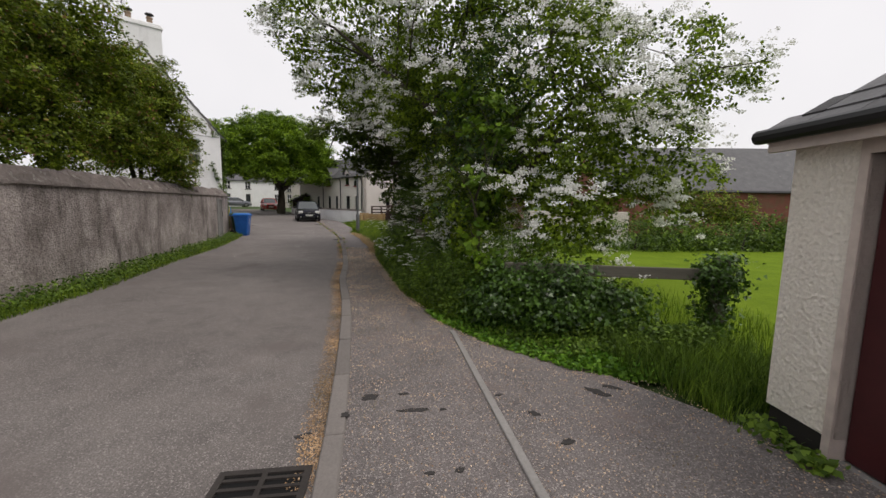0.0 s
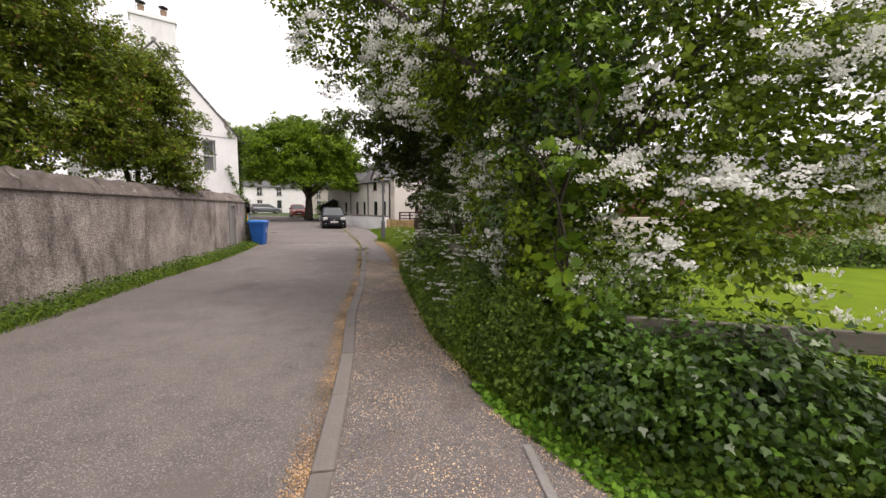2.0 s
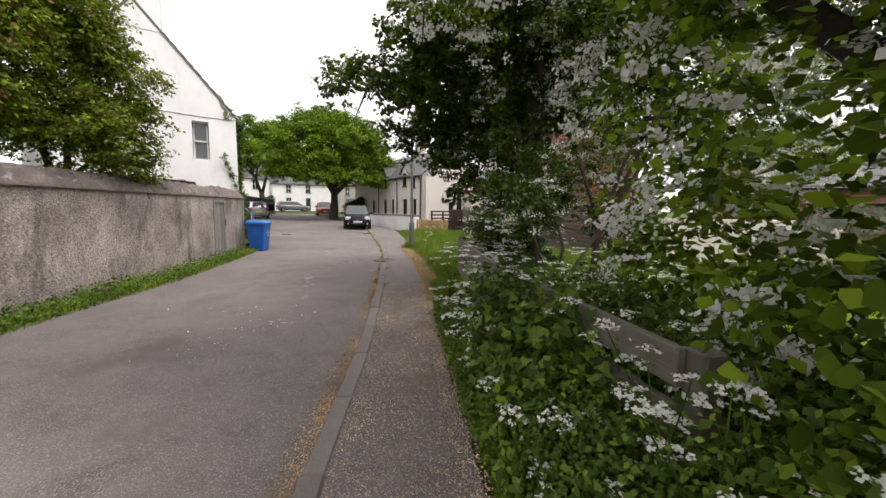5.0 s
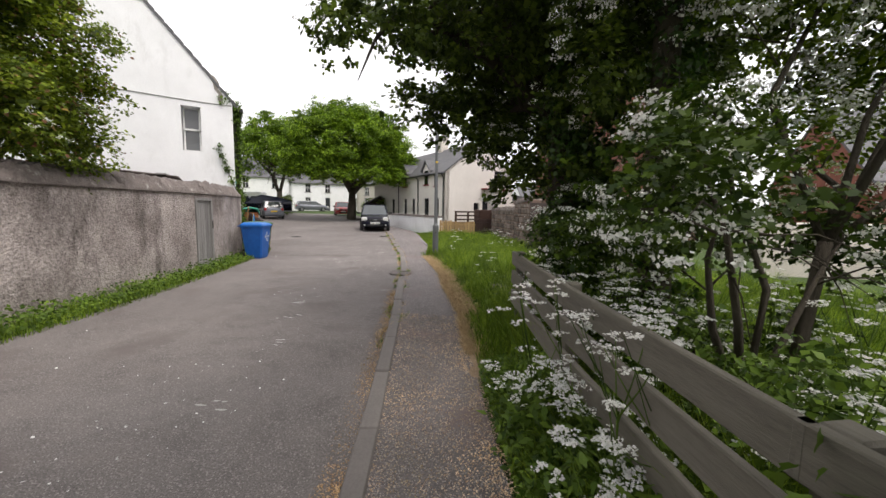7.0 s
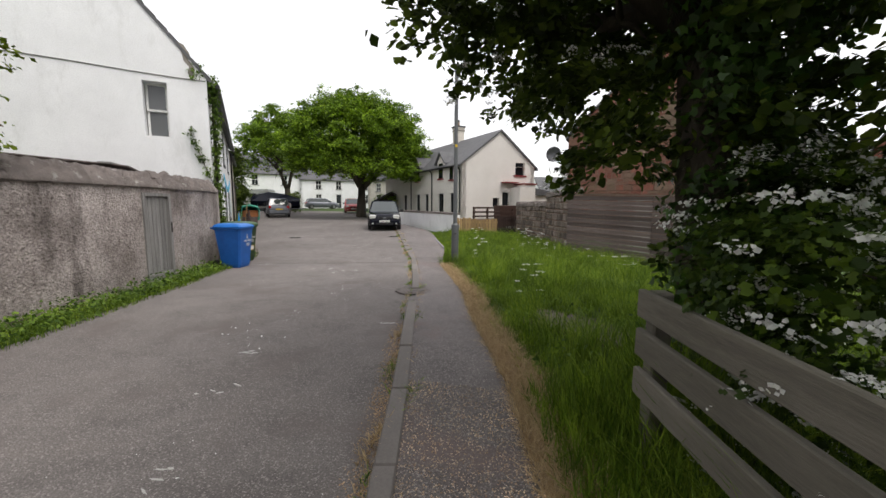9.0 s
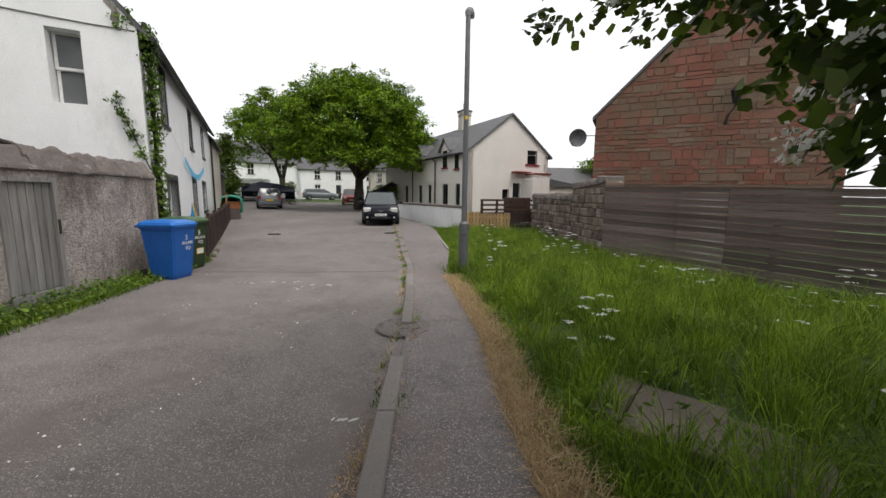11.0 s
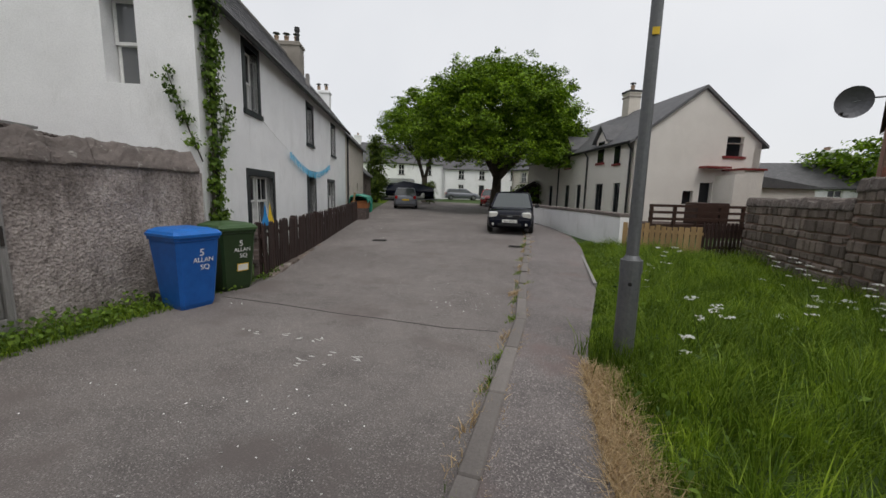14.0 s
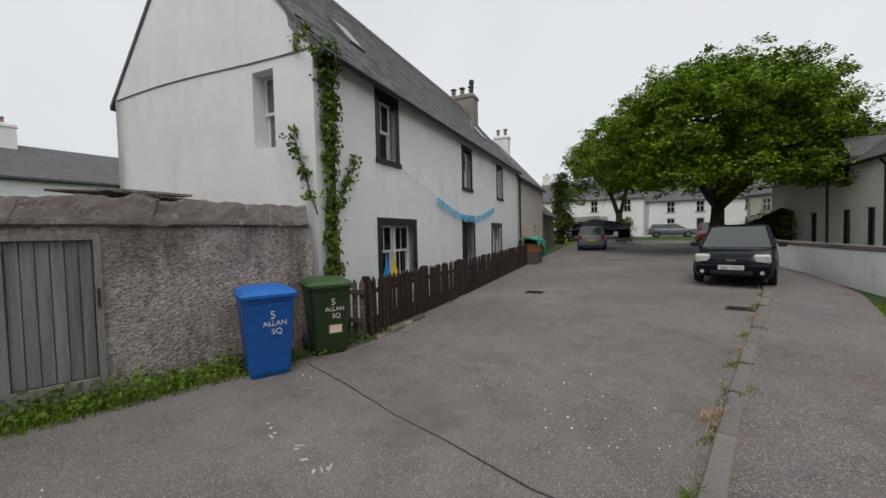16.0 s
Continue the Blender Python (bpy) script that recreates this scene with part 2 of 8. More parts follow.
M_picket = surface("brown_stained_picket", (0.022, 0.013, 0.011), (0.05, 0.03, 0.026), 2.0, 18, 0.7, rough_bump=0.3, stretch=(5, 5, 0.6), vary=0.25)
M_newwood = surface("yellow_pine_boards", (0.30, 0.19, 0.085), (0.47, 0.32, 0.16), 1.5, 16, 0.8, rough_bump=0.3, stretch=(5, 5, 0.5), vary=0.2)
M_deck = plain("dark_brown_decking", (0.05, 0.026, 0.02), 0.6)
M_redsill = plain("dark_red_sill", (0.20, 0.03, 0.03), 0.5)
M_maroon = plain("maroon_door_paint", (0.06, 0.012, 0.014), 0.45)
M_stucco_trim = plain("painted_door_surround", (0.55, 0.47, 0.42), 0.7)
M_galv = surface("galvanised_steel", (0.11, 0.115, 0.12), (0.2, 0.205, 0.21), 2.0, 30, 0.5, 0.55, 0.5, rough_bump=0.1)
M_bark = surface("tree_bark", (0.035, 0.028, 0.02), (0.10, 0.085, 0.065), 3.0, 24, 0.95, rough_bump=0.8, dist=0.03, stretch=(2, 2, 0.5))
M_twig = plain("twig_bark", (0.05, 0.04, 0.032), 0.9)
L_haw = foliage("hawthorn_leaf", (0.036, 0.065, 0.008), (0.25, 0.36, 0.033), trans=0.48)
L_maple = foliage("maple_leaf", (0.042, 0.095, 0.008), (0.15, 0.255, 0.02), 0.45, 0.32, patch=2.0)
L_ivy = foliage("ivy_leaf", (0.012, 0.03, 0.005), (0.055, 0.125, 0.015), 0.35, 0.15, gloss=0.3)
L_gard = foliage("garden_tree_leaf", (0.045, 0.075, 0.009), (0.26, 0.35, 0.03), trans=0.32, tint=(0.24, 0.12, 0.07))
L_syc = foliage("sycamore_leaf", (0.042, 0.088, 0.009), (0.25, 0.40, 0.026), trans=0.28, patch=0.7)
L_dark = foliage("dark_tree_leaf", (0.03, 0.052, 0.010), (0.13, 0.19, 0.028), trans=0.36)
L_grass = foliage("grass_blade", (0.06, 0.125, 0.009), (0.265, 0.375, 0.045), 0.5, 0.35, patch=2.2)
L_dry = foliage("dry_grass_blade", (0.34, 0.235, 0.12), (0.6, 0.46, 0.27), 0.8, 0.2, patch=0)
L_cover = foliage("ground_cover_leaf", (0.06, 0.16, 0.012), (0.2, 0.38, 0.04), 0.45, 0.25, patch=2.5)
# Bush and nettle leaves darkened: the shade under the trees is put into the colour.
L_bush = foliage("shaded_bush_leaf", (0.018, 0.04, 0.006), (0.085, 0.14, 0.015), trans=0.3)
L_mound = foliage("glossy_ivy_leaf", (0.018, 0.045, 0.008), (0.08, 0.165, 0.022), 0.32, 0.12, gloss=0.35)
L_weed = foliage("roadside_weed_leaf", (0.035, 0.075, 0.010), (0.17, 0.27, 0.04), 0.5, 0.3)
L_bloom = foliage("white_blossom", (0.74, 0.74, 0.70), (0.9, 0.9, 0.87), 0.7, 0.35, patch=0)
L_petal = foliage("fallen_petal", (0.36, 0.24, 0.17), (0.68, 0.55, 0.45), 0.8, 0.1)
L_brown = foliage("browned_petal", (0.26, 0.16, 0.09), (0.55, 0.40, 0.29), 0.85, 0.1)
M_bluebin = plain("blue_bin_plastic", (0.010, 0.095, 0.36), 0.42)
M_bluelid = plain("bright_blue_lid_plastic", (0.015, 0.15, 0.52), 0.42)
M_greenbin = plain("dark_green_bin_plastic", (0.02, 0.042, 0.013), 0.42)
M_greenlid = plain("green_lid_plastic", (0.05, 0.10, 0.035), 0.5)
M_whitepaint = plain("white_brush_paint", (0.8, 0.8, 0.78), 0.6)
M_splash = plain("pale_splash", (0.5, 0.49, 0.46), 0.8)
M_tyre = plain("tyre_rubber", (0.015, 0.015, 0.015), 0.85)
M_rim = plain("wheel_alloy", (0.30, 0.31, 0.32), 0.35, 0.8)
M_navy = plain("navy_car_paint", (0.003, 0.004, 0.010), 0.22, 0.0, 0.2)
M_silver = plain("grey_car_paint", (0.17, 0.18, 0.205), 0.3, 0.3, 0.5)
M_redcar = plain("red_car_paint", (0.42, 0.02, 0.02), 0.3, 0.0, 0.6)
M_blackplastic = plain("black_trim_plastic", (0.012, 0.012, 0.013), 0.6)
M_carglass = glass_mat("car_window_glass", (0.045, 0.055, 0.055), 0.03)
M_carglass.node_tree.nodes["Principled BSDF"].inputs["Specular IOR Level"].default_value = 0.9
M_lens = plain("headlamp_lens", (0.62, 0.62, 0.58), 0.12, 0.2, 0.7)
M_redlens = plain("tail_lamp_lens", (0.35, 0.012, 0.012), 0.2)
M_plate = plain("number_plate", (0.72, 0.72, 0.68), 0.5)
M_text = plain("black_lettering", (0.015, 0.015, 0.015), 0.6)
M_iron = surface("cast_iron", (0.03, 0.027, 0.025), (0.075, 0.065, 0.06), 4, 40, 0.75, 0.4, rough_bump=0.3)
M_manhole = surface("worn_manhole_iron", (0.12, 0.104, 0.097), (0.2, 0.174, 0.162), 5, 60, 0.8, rough_bump=0.5, stain=(0.05, 0.044, 0.04), stain_scale=9.0, stain_at=(0.52, 0.66))
# Near-black that stands for the shade inside the drains.
M_black = plain("drain_shade_black", (0.004, 0.004, 0.004), 0.95)
M_tarp = plain("green_tarpaulin", (0.02, 0.22, 0.15), 0.45)
M_bunting = plain("light_blue_paper", (0.16, 0.52, 0.75), 0.7)
M_yellow = plain("yellow_cloth", (0.75, 0.5, 0.04), 0.8)
M_blueflag = plain("blue_cloth", (0.03, 0.25, 0.6), 0.8)
M_card = plain("orange_brown_board", (0.34, 0.13, 0.05), 0.8)
M_dish = plain("grey_dish_mesh", (0.12, 0.12, 0.13), 0.5, 0.3)
M_caravan = plain("caravan_panel", (0.6, 0.6, 0.58), 0.4)
M_tar = surface("bitumen_sealing", (0.03, 0.028, 0.027), (0.055, 0.05, 0.048), 6, 60, 0.8)
M_concrete = surface("grey_concrete", (0.2, 0.19, 0.18), (0.34, 0.325, 0.31), 2, 40, 0.92, rough_bump=0.35)
M_flag = surface("brown_stone_flag", (0.09, 0.07, 0.055), (0.19, 0.155, 0.13), 2, 40, 0.9, rough_bump=0.4)


# ---------------- building blocks ----------------
def frame_of(origin, along, z=0.0):
    """A local frame: X runs along the given plan direction, Y to its left, Z up."""
    a = math.degrees(math.atan2(along[1], along[0]))
    return pose(origin[0], origin[1], z, 0, 0, a)


def smooth(v, lo, hi):
    k = max(0.0, min(1.0, (v - lo) / (hi - lo)))
    return k * k * (3 - 2 * k)


def gh(x, y):
    """Height of the ground: level at first, rising gently towards the square."""
    s = -0.5 * (x + 9.0) + 0.866 * (y - 30.0)
    return 0.018 * max(0.0, min(44.0, s + 9.0))


def thing(name, m, label, category, group="", kind=""):
    e = new(name)
    e.matrix_world = m
    e.empty_display_size = 0.2
    return tagged(e, label, category, group, kind)


def mesh_of(name, bm, material, smooth_shade=False):
    me = bpy.data.meshes.new(name)
    bmesh.ops.recalc_face_normals(bm, faces=bm.faces[:])
    bm.to_mesh(me)
    bm.free()
    me.materials.append(material)
    if smooth_shade:
        me.polygons.foreach_set("use_smooth", [True] * len(me.polygons))
    return me


def part(name, bm, material, parent, label="", smooth_shade=False, m=None, kind=""):
    ob = new(name, mesh_of(name, bm, material, smooth_shade) if isinstance(bm, bmesh.types.BMesh) else bm)
    ob.parent = parent
    if m is not None:
        ob.matrix_basis = m
    return tagged(ob, label, kind=kind)


def solo(name, bm, material, label, category, m=None, smooth_shade=False, group="", kind=""):
    ob = new(name, mesh_of(name, bm, material, smooth_shade) if isinstance(bm, bmesh.types.BMesh) else bm)
    if m is not None:
        ob.matrix_world = m
    return tagged(ob, label, category, group, kind)


def box(bm, lo, hi, m=None, taper=0.0, bevel=0.0):
    """A box between two corners, narrowed towards its top by taper, with bevelled edges."""
    v = []
    cx, cy = (lo[0] + hi[0]) / 2, (lo[1] + hi[1]) / 2
    for z, k in ((lo[2], 1.0), (hi[2], 1.0 - taper)):
        for x, y in ((lo[0], lo[1]), (hi[0], lo[1]), (hi[0], hi[1]), (lo[0], hi[1])):
            v.append(bm.verts.new((cx + (x - cx) * k, cy + (y - cy) * k, z)))
    fs = [bm.faces.new([v[i] for i in q]) for q in ((3, 2, 1, 0), (4, 5, 6, 7), (0, 1, 5, 4), (1, 2, 6, 5), (2, 3, 7, 6), (3, 0, 4, 7))]
    if bevel:
        es = list({e for f in fs for e in f.edges})
        r = bmesh.ops.bevel(bm, geom=es, offset=bevel, segments=1, affect="EDGES")
        v = list({x for f in r["faces"] for x in f.verts} | {x for x in v if x.is_valid})
    if m is not None:
        bmesh.ops.transform(bm, matrix=m, verts=v)
    return bm


def nbm():
    return bmesh.new()


def boxed(lo, hi, m=None, taper=0.0, bevel=0.0):
    return box(bmesh.new(), lo, hi, m, taper, bevel)


def prism(bm, poly, y0, y1, m=None):
    """A polygon of (x, z) drawn along y."""
    a = [bm.verts.new((x, y0, z)) for x, z in poly]
    b = [bm.verts.new((x, y1, z)) for x, z in poly]
    n = len(poly)
    bm.faces.new(a)
    bm.faces.new(b[::-1])
    for i in range(n):
        bm.faces.new((a[i], b[i], b[(i + 1) % n], a[(i + 1) % n]))
    if m is not None:
        bmesh.ops.transform(bm, matrix=m, verts=a + b)
    return bm


def tube(bm, pts, radii, sides=8, cap=True):
    """A tapered tube through points."""
    rings = []
    pts = [Vector(p) for p in pts]
    for i, p in enumerate(pts):
        d = (pts[min(i + 1, len(pts) - 1)] - pts[max(i - 1, 0)]).normalized()
        q = d.to_track_quat("Z", "Y")
        rings.append([bm.verts.new(p + q @ Vector((math.cos(k * math.tau / sides) * radii[i], math.sin(k * math.tau / sides) * radii[i], 0))) for k in range(sides)])
    for a, b in zip(rings, rings[1:]):
        for k in range(sides):
            bm.faces.new((a[k], a[(k + 1) % sides], b[(k + 1) % sides], b[k]))
    if cap:
        bm.faces.new(rings[0][::-1])
        bm.faces.new(rings[-1])
    return bm


def panel(bm, width, height, thick, openings=(), x0=0.0, z0=0.0):
    """A wall from x0 to width and z0 to height, front at y = 0, with openings (xa, xb, za, zb) cut through."""
    xs = sorted({x0, width, *[v for o in openings for v in o[:2]]})
    zs = sorted({z0, height, *[v for o in openings for v in o[2:4]]})

    def solid(i, j):
        if not (0 <= i < len(xs) - 1 and 0 <= j < len(zs) - 1):
            return False
        cx, cz = (xs[i] + xs[i + 1]) / 2, (zs[j] + zs[j + 1]) / 2
        return not any(o[0] < cx < o[1] and o[2] < cz < o[3] for o in openings)

    cache = {}

    def vert(i, y, j):
        key = (i, y, j)
        if key not in cache:
            cache[key] = bm.verts.new((xs[i], y, zs[j]))
        return cache[key]

    for i in range(len(xs) - 1):
        for j in range(len(zs) - 1):
            if not solid(i, j):
                continue
            for y in (0.0, thick):
                bm.faces.new((vert(i, y, j), vert(i + 1, y, j), vert(i + 1, y, j + 1), vert(i, y, j + 1)))
            for di, dj, e in ((-1, 0, ((i, j), (i, j + 1))), (1, 0, ((i + 1, j), (i + 1, j + 1))), (0, -1, ((i, j), (i + 1, j))), (0, 1, ((i, j + 1), (i + 1, j + 1)))):
                if not solid(i + di, j + dj):
                    (a, b), (c, d) = e
                    bm.faces.new((vert(a, 0.0, b), vert(c, 0.0, d), vert(c, thick, d), vert(a, thick, b)))
    return bm


def raw_mesh(name, verts, faces_flat, per_face, material):
    """A mesh of equal polygons from arrays."""
    me = bpy.data.meshes.new(name)
    nv, nf = len(verts), len(faces_flat) // per_face
    me.vertices.add(nv)
    me.vertices.foreach_set("co", np.ascontiguousarray(verts, dtype=np.float32).ravel())
    me.loops.add(nf * per_face)
    me.loops.foreach_set("vertex_index", np.ascontiguousarray(faces_flat, dtype=np.int32))
    me.polygons.add(nf)
    me.polygons.foreach_set("loop_start", np.arange(0, nf * per_face, per_face, dtype=np.int32))
    me.polygons.foreach_set("loop_total", np.full(nf, per_face, dtype=np.int32))
    me.update()
    me.validate()
    me.materials.append(material)
    return me


KITE = np.array([(0, 0, 0), (0.34, 0.45, 0.06), (0, 1, -0.08), (-0.34, 0.45, 0.06)])
LOBED = np.array([(0, 0, 0), (0.42, 0.12, 0.05), (0.30, 0.45, 0.03), (0.45, 0.75, 0.0), (0, 1.0, -0.10), (-0.45, 0.75, 0.0), (-0.30, 0.45, 0.03), (-0.42, 0.12, 0.05)])
ROUND = np.array([(0.5, 0, 0), (0.25, 0.43, 0.03), (-0.25, 0.43, 0), (-0.5, 0, 0.03), (-0.25, -0.43, 0), (0.25, -0.43, 0.03)])
THREE = np.array([(0, 0, 0), (0.44, 0.5, 0.05), (0.12, 1.0, -0.06), (-0.16, 0.92, -0.04), (-0.44, 0.42, 0.05)])
PETAL = np.array([(0.48, 0, 0.02), (0.05, 0.46, 0), (-0.48, 0.06, 0.02), (-0.04, -0.46, 0)])
IVY = np.array([(0, 0, 0), (0.3, -0.06, 0.03), (0.52, 0.3, 0.05), (0.24, 0.44, 0.0), (0, 1.0, -0.10), (-0.24, 0.44, 0.0), (-0.52, 0.3, 0.05), (-0.3, -0.06, 0.03)])
HAW = np.array([(0, 0, 0), (0.44, 0.36, 0.06), (0.2, 0.5, 0.0), (0.38, 0.8, 0.03), (0, 1.0, -0.08), (-0.38, 0.8, 0.03), (-0.2, 0.5, 0.0), (-0.44, 0.36, 0.06)])
MAPLE = np.array([(0, 0, 0), (0.3, 0.02, 0.02), (0.58, 0.36, 0.05), (0.28, 0.44, 0.01), (0.34, 0.82, 0.0), (0.11, 0.68, 0.0), (0, 1.08, -0.12), (-0.11, 0.68, 0.0), (-0.34, 0.82, 0.0), (-0.28, 0.44, 0.01), (-0.58, 0.36, 0.05), (-0.3, 0.02, 0.02)])
LONG = np.array([(0, 0, 0), (0.2, 0.35, 0.07), (0, 1, -0.2), (-0.2, 0.35, 0.07)])


def leaves(name, pts, out, size, material, rng, shape=KITE, up=0.5, droop=0.2, wild=0.45):
    """One leaf at every point, facing roughly out and up, in one mesh."""
    n = len(pts)
    nor = out * (1 - up) + np.array([0, 0, up]) + rng.normal(0, wild, (n, 3))
    nor /= np.linalg.norm(nor, axis=1, keepdims=True) + 1e-9
    t = rng.normal(0, 1, (n, 3)) + out * 0.8 - np.array([0, 0, droop])
    t -= nor * (t * nor).sum(1, keepdims=True)
    t /= np.linalg.norm(t, axis=1, keepdims=True) + 1e-9
    s = np.cross(t, nor)
    k = (size * rng.uniform(0.6, 1.25, n))[:, None, None]
    v = pts[:, None, :] + k * (shape[None, :, 0:1] * s[:, None, :] + shape[None, :, 1:2] * t[:, None, :] + shape[None, :, 2:3] * nor[:, None, :])
    m = len(shape)
    return raw_mesh(name, v.reshape(-1, 3), np.arange(n * m), m, material)


def billow(c, n, r, low=-0.35):
    """Small ellipsoids set over the surface of a large one, for a billowing crown."""
    out = [(c[0], c[1], c[2], c[3] * 0.75, c[4] * 0.75, c[5] * 0.75)]
    for i in range(n):
        z = low + (1 - low) * (i + 0.5) / n
        s, q = math.sqrt(max(0.0, 1 - z * z)), i * 2.39996
        k = r * (0.8 + 0.4 * ((i * 7) % 5) / 4)
        out.append((c[0] + c[3] * 0.86 * s * math.cos(q), c[1] + c[4] * 0.86 * s * math.sin(q), c[2] + c[5] * 0.86 * z, k, k, k * 0.62))
    return out


def in_clumps(clumps, clusters, per, spread, rng, shell=0.55, spray=0.0):
    """Leaf places in clusters within ellipsoids (x, y, z, rx, ry, rz), the more the nearer the rim."""
    vol = np.array([c[3] * c[4] * c[5] for c in clumps]) ** 0.75
    share = np.maximum(1, (clusters * vol / vol.sum()).astype(int))
    P, O, C = [], [], []
    for c, k in zip(clumps, share):
        d = rng.normal(0, 1, (k, 3))
        d /= np.linalg.norm(d, axis=1, keepdims=True)
        r = (shell + (1 - shell) * rng.random(k)) ** 0.7 * rng.uniform(0.75, 1.12, k)
        lump = np.array([0.82 + 0.36 * (noise.noise(Vector(q) * 2.3 + Vector(c[:3])) + 0.5) for q in d])
        cen = np.array(c[:3]) + d * np.array(c[3:6]) * (r * lump)[:, None]
        C.append(cen)
        p = cen[:, None, :] + rng.normal(0, 1, (k, per, 3)) * np.array([spread, spread, spread * 0.55]) * (0.55 if spray else 1.0)
        if spray:
            twig = d * 0.9 + rng.normal(0, 0.55, (k, 3)) + np.array([0, 0, 0.15])
            twig /= np.linalg.norm(twig, axis=1, keepdims=True)
            p = p + twig[:, None, :] * (rng.uniform(-0.5, 0.5, (k, per, 1)) * spray)
        P.append(p.reshape(-1, 3))
        O.append(np.repeat(d, per, axis=0))
    return np.concatenate(P), np.concatenate(O), np.concatenate(C)


def in_pads(clumps, pads, m, per, radius, spread, rng, shell=0.5, tilt=0.55):
    """Leaf places in flat, drooping sprays set over ellipsoids (x, y, z, rx, ry, rz), with gaps between."""
    vol = np.array([c[3] * c[4] * c[5] for c in clumps]) ** 0.72
    share = np.maximum(2, (pads * vol / vol.sum()).astype(int))
    P, O, S, N, E = [], [], [], [], []
    for c, k in zip(clumps, share):
        d = rng.normal(0, 1, (k, 3))
        d /= np.linalg.norm(d, axis=1, keepdims=True)
        r = (shell + (1 - shell) * rng.random(k)) ** 0.6 * rng.uniform(0.8, 1.1, k)
        lump = np.array([0.8 + 0.4 * (noise.noise(Vector(q) * 2.3 + Vector(c[:3])) + 0.5) for q in d])
        cen = np.array(c[:3]) + d * np.array(c[3:6]) * (r * lump)[:, None]
        deep = np.full(k, 9.0)
        for o in clumps:
            if o is not c:
                deep = np.minimum(deep, np.sqrt((((cen - np.array(o[:3])) / np.array(o[3:6])) ** 2).sum(1)))
        keep = deep > 0.6
        d, cen, deep = d[keep], cen[keep], deep[keep]
        k = len(d)
        E.append(deep > 0.85)
        R = radius * rng.uniform(0.6, 1.35, k)[:, None]
        n = d * tilt + np.array([0, 0, 1 - tilt]) + rng.normal(0, 0.2, (k, 3))
        n /= np.linalg.norm(n, axis=1, keepdims=True)
        u = np.cross(n, rng.normal(0, 1, (k, 3)))
        u /= np.linalg.norm(u, axis=1, keepdims=True)
        w = np.cross(n, u)
        a, q = rng.uniform(0, math.tau, (k, m)), np.sqrt(rng.random((k, m)))
        ou, ow = np.cos(a) * q * R, np.sin(a) * q * R
        on = rng.normal(0, 0.16, (k, m)) * R - 0.3 * R * q * q + 0.1 * R
        s = cen[:, None, :] + ou[..., None] * u[:, None] + ow[..., None] * w[:, None] + on[..., None] * n[:, None]
        S.append(s)
        w2 = n * 0.4 + d * 0.8
        N.append(w2 / np.linalg.norm(w2, axis=1, keepdims=True))
        p = s[:, :, None, :] + rng.normal(0, 1, (k, m, per, 3)) * np.array([spread, spread, spread * 0.45])
        P.append(p.reshape(-1, 3))
        O.append(np.repeat(n, per * m, axis=0))
    return np.concatenate(P), np.concatenate(O), np.concatenate(S), np.concatenate(N), np.concatenate(E)


def limbs(bm, base, tips, r0, rng, split=0.35, sides=8):
    """A trunk from base that forks into limbs reaching the tips."""
    base = Vector(base)
    mean = sum((Vector(t) for t in tips), Vector()) / len(tips)
    fork = base.lerp(Vector((base.x * 0.6 + mean.x * 0.4, base.y * 0.6 + mean.y * 0.4, mean.z)), split)
    mid = base.lerp(fork, 0.5) + Vector((rng.normal(0, 0.06), rng.normal(0, 0.06), 0))
    tube(bm, [base - Vector((0, 0, 0.15)), base + Vector((0, 0, 0.12)), mid, fork], [r0 * 1.45, r0 * 1.12, r0 * 0.92, r0 * 0.8], sides)
    for t in tips:
        t = Vector(t)
        L = (t - fork).length
        p = [fork - Vector((0, 0, r0))]
        for k in (0.3, 0.6, 0.85, 1.0):
            p.append(fork.lerp(t, k) + Vector((rng.normal(0, 0.05), rng.normal(0, 0.05), 0.10 * math.sin(k * 3.1))) * L)
        rr = r0 * 0.55
        tube(bm, p, [rr, rr * 0.8, rr * 0.55, rr * 0.35, rr * 0.12], max(5, sides - 2))
        for k in range(5):
            a = p[1].lerp(p[4], rng.uniform(0.15, 0.95))
            d = Vector(rng.normal(0, 1, 3)).normalized() * L * 0.33
            tube(bm, [a, a + d * 0.5 + Vector((0, 0, 0.04 * L)), a + d], [rr * 0.28, rr * 0.18, rr * 0.04], 4, False)
    return bm


def ribbon(name, ys, left, right, cells, dz, material, label, category):
    """A strip of ground between two edges x = left(y) and x = right(y), lying on the ground."""
    bm = bmesh.new()
    rows = []
    for y in ys:
        a, b = left(y), right(y)
        rows.append([bm.verts.new((a + (b - a) * k / cells, y, gh(a + (b - a) * k / cells, y) + dz)) for k in range(cells + 1)])
    for p, q in zip(rows, rows[1:]):
        for k in range(cells):
            bm.faces.new((p[k], p[k + 1], q[k + 1], q[k]))
    return solo(name, bm, material, label, category, kind="structure")


def line(*pts):
    """x as a function of y through the points."""
    xs, ys = [p[0] for p in pts], [p[1] for p in pts]
    return lambda y: float(np.interp(y, ys, xs))


def text_mesh(s, size, material, depth=0.002, spacing=1.0):
    cu = bpy.data.curves.new("lettering", "FONT")
    cu.body, cu.size, cu.extrude, cu.align_x, cu.space_character = s, size, depth, "CENTER", spacing
    ob = bpy.data.objects.new("lettering", cu)
    scene.collection.objects.link(ob)
    me = bpy.data.meshes.new_from_object(ob.evaluated_get(bpy.context.evaluated_depsgraph_get()))
    bpy.data.objects.remove(ob)
    me.materials.clear()
    me.materials.append(material)
    return me


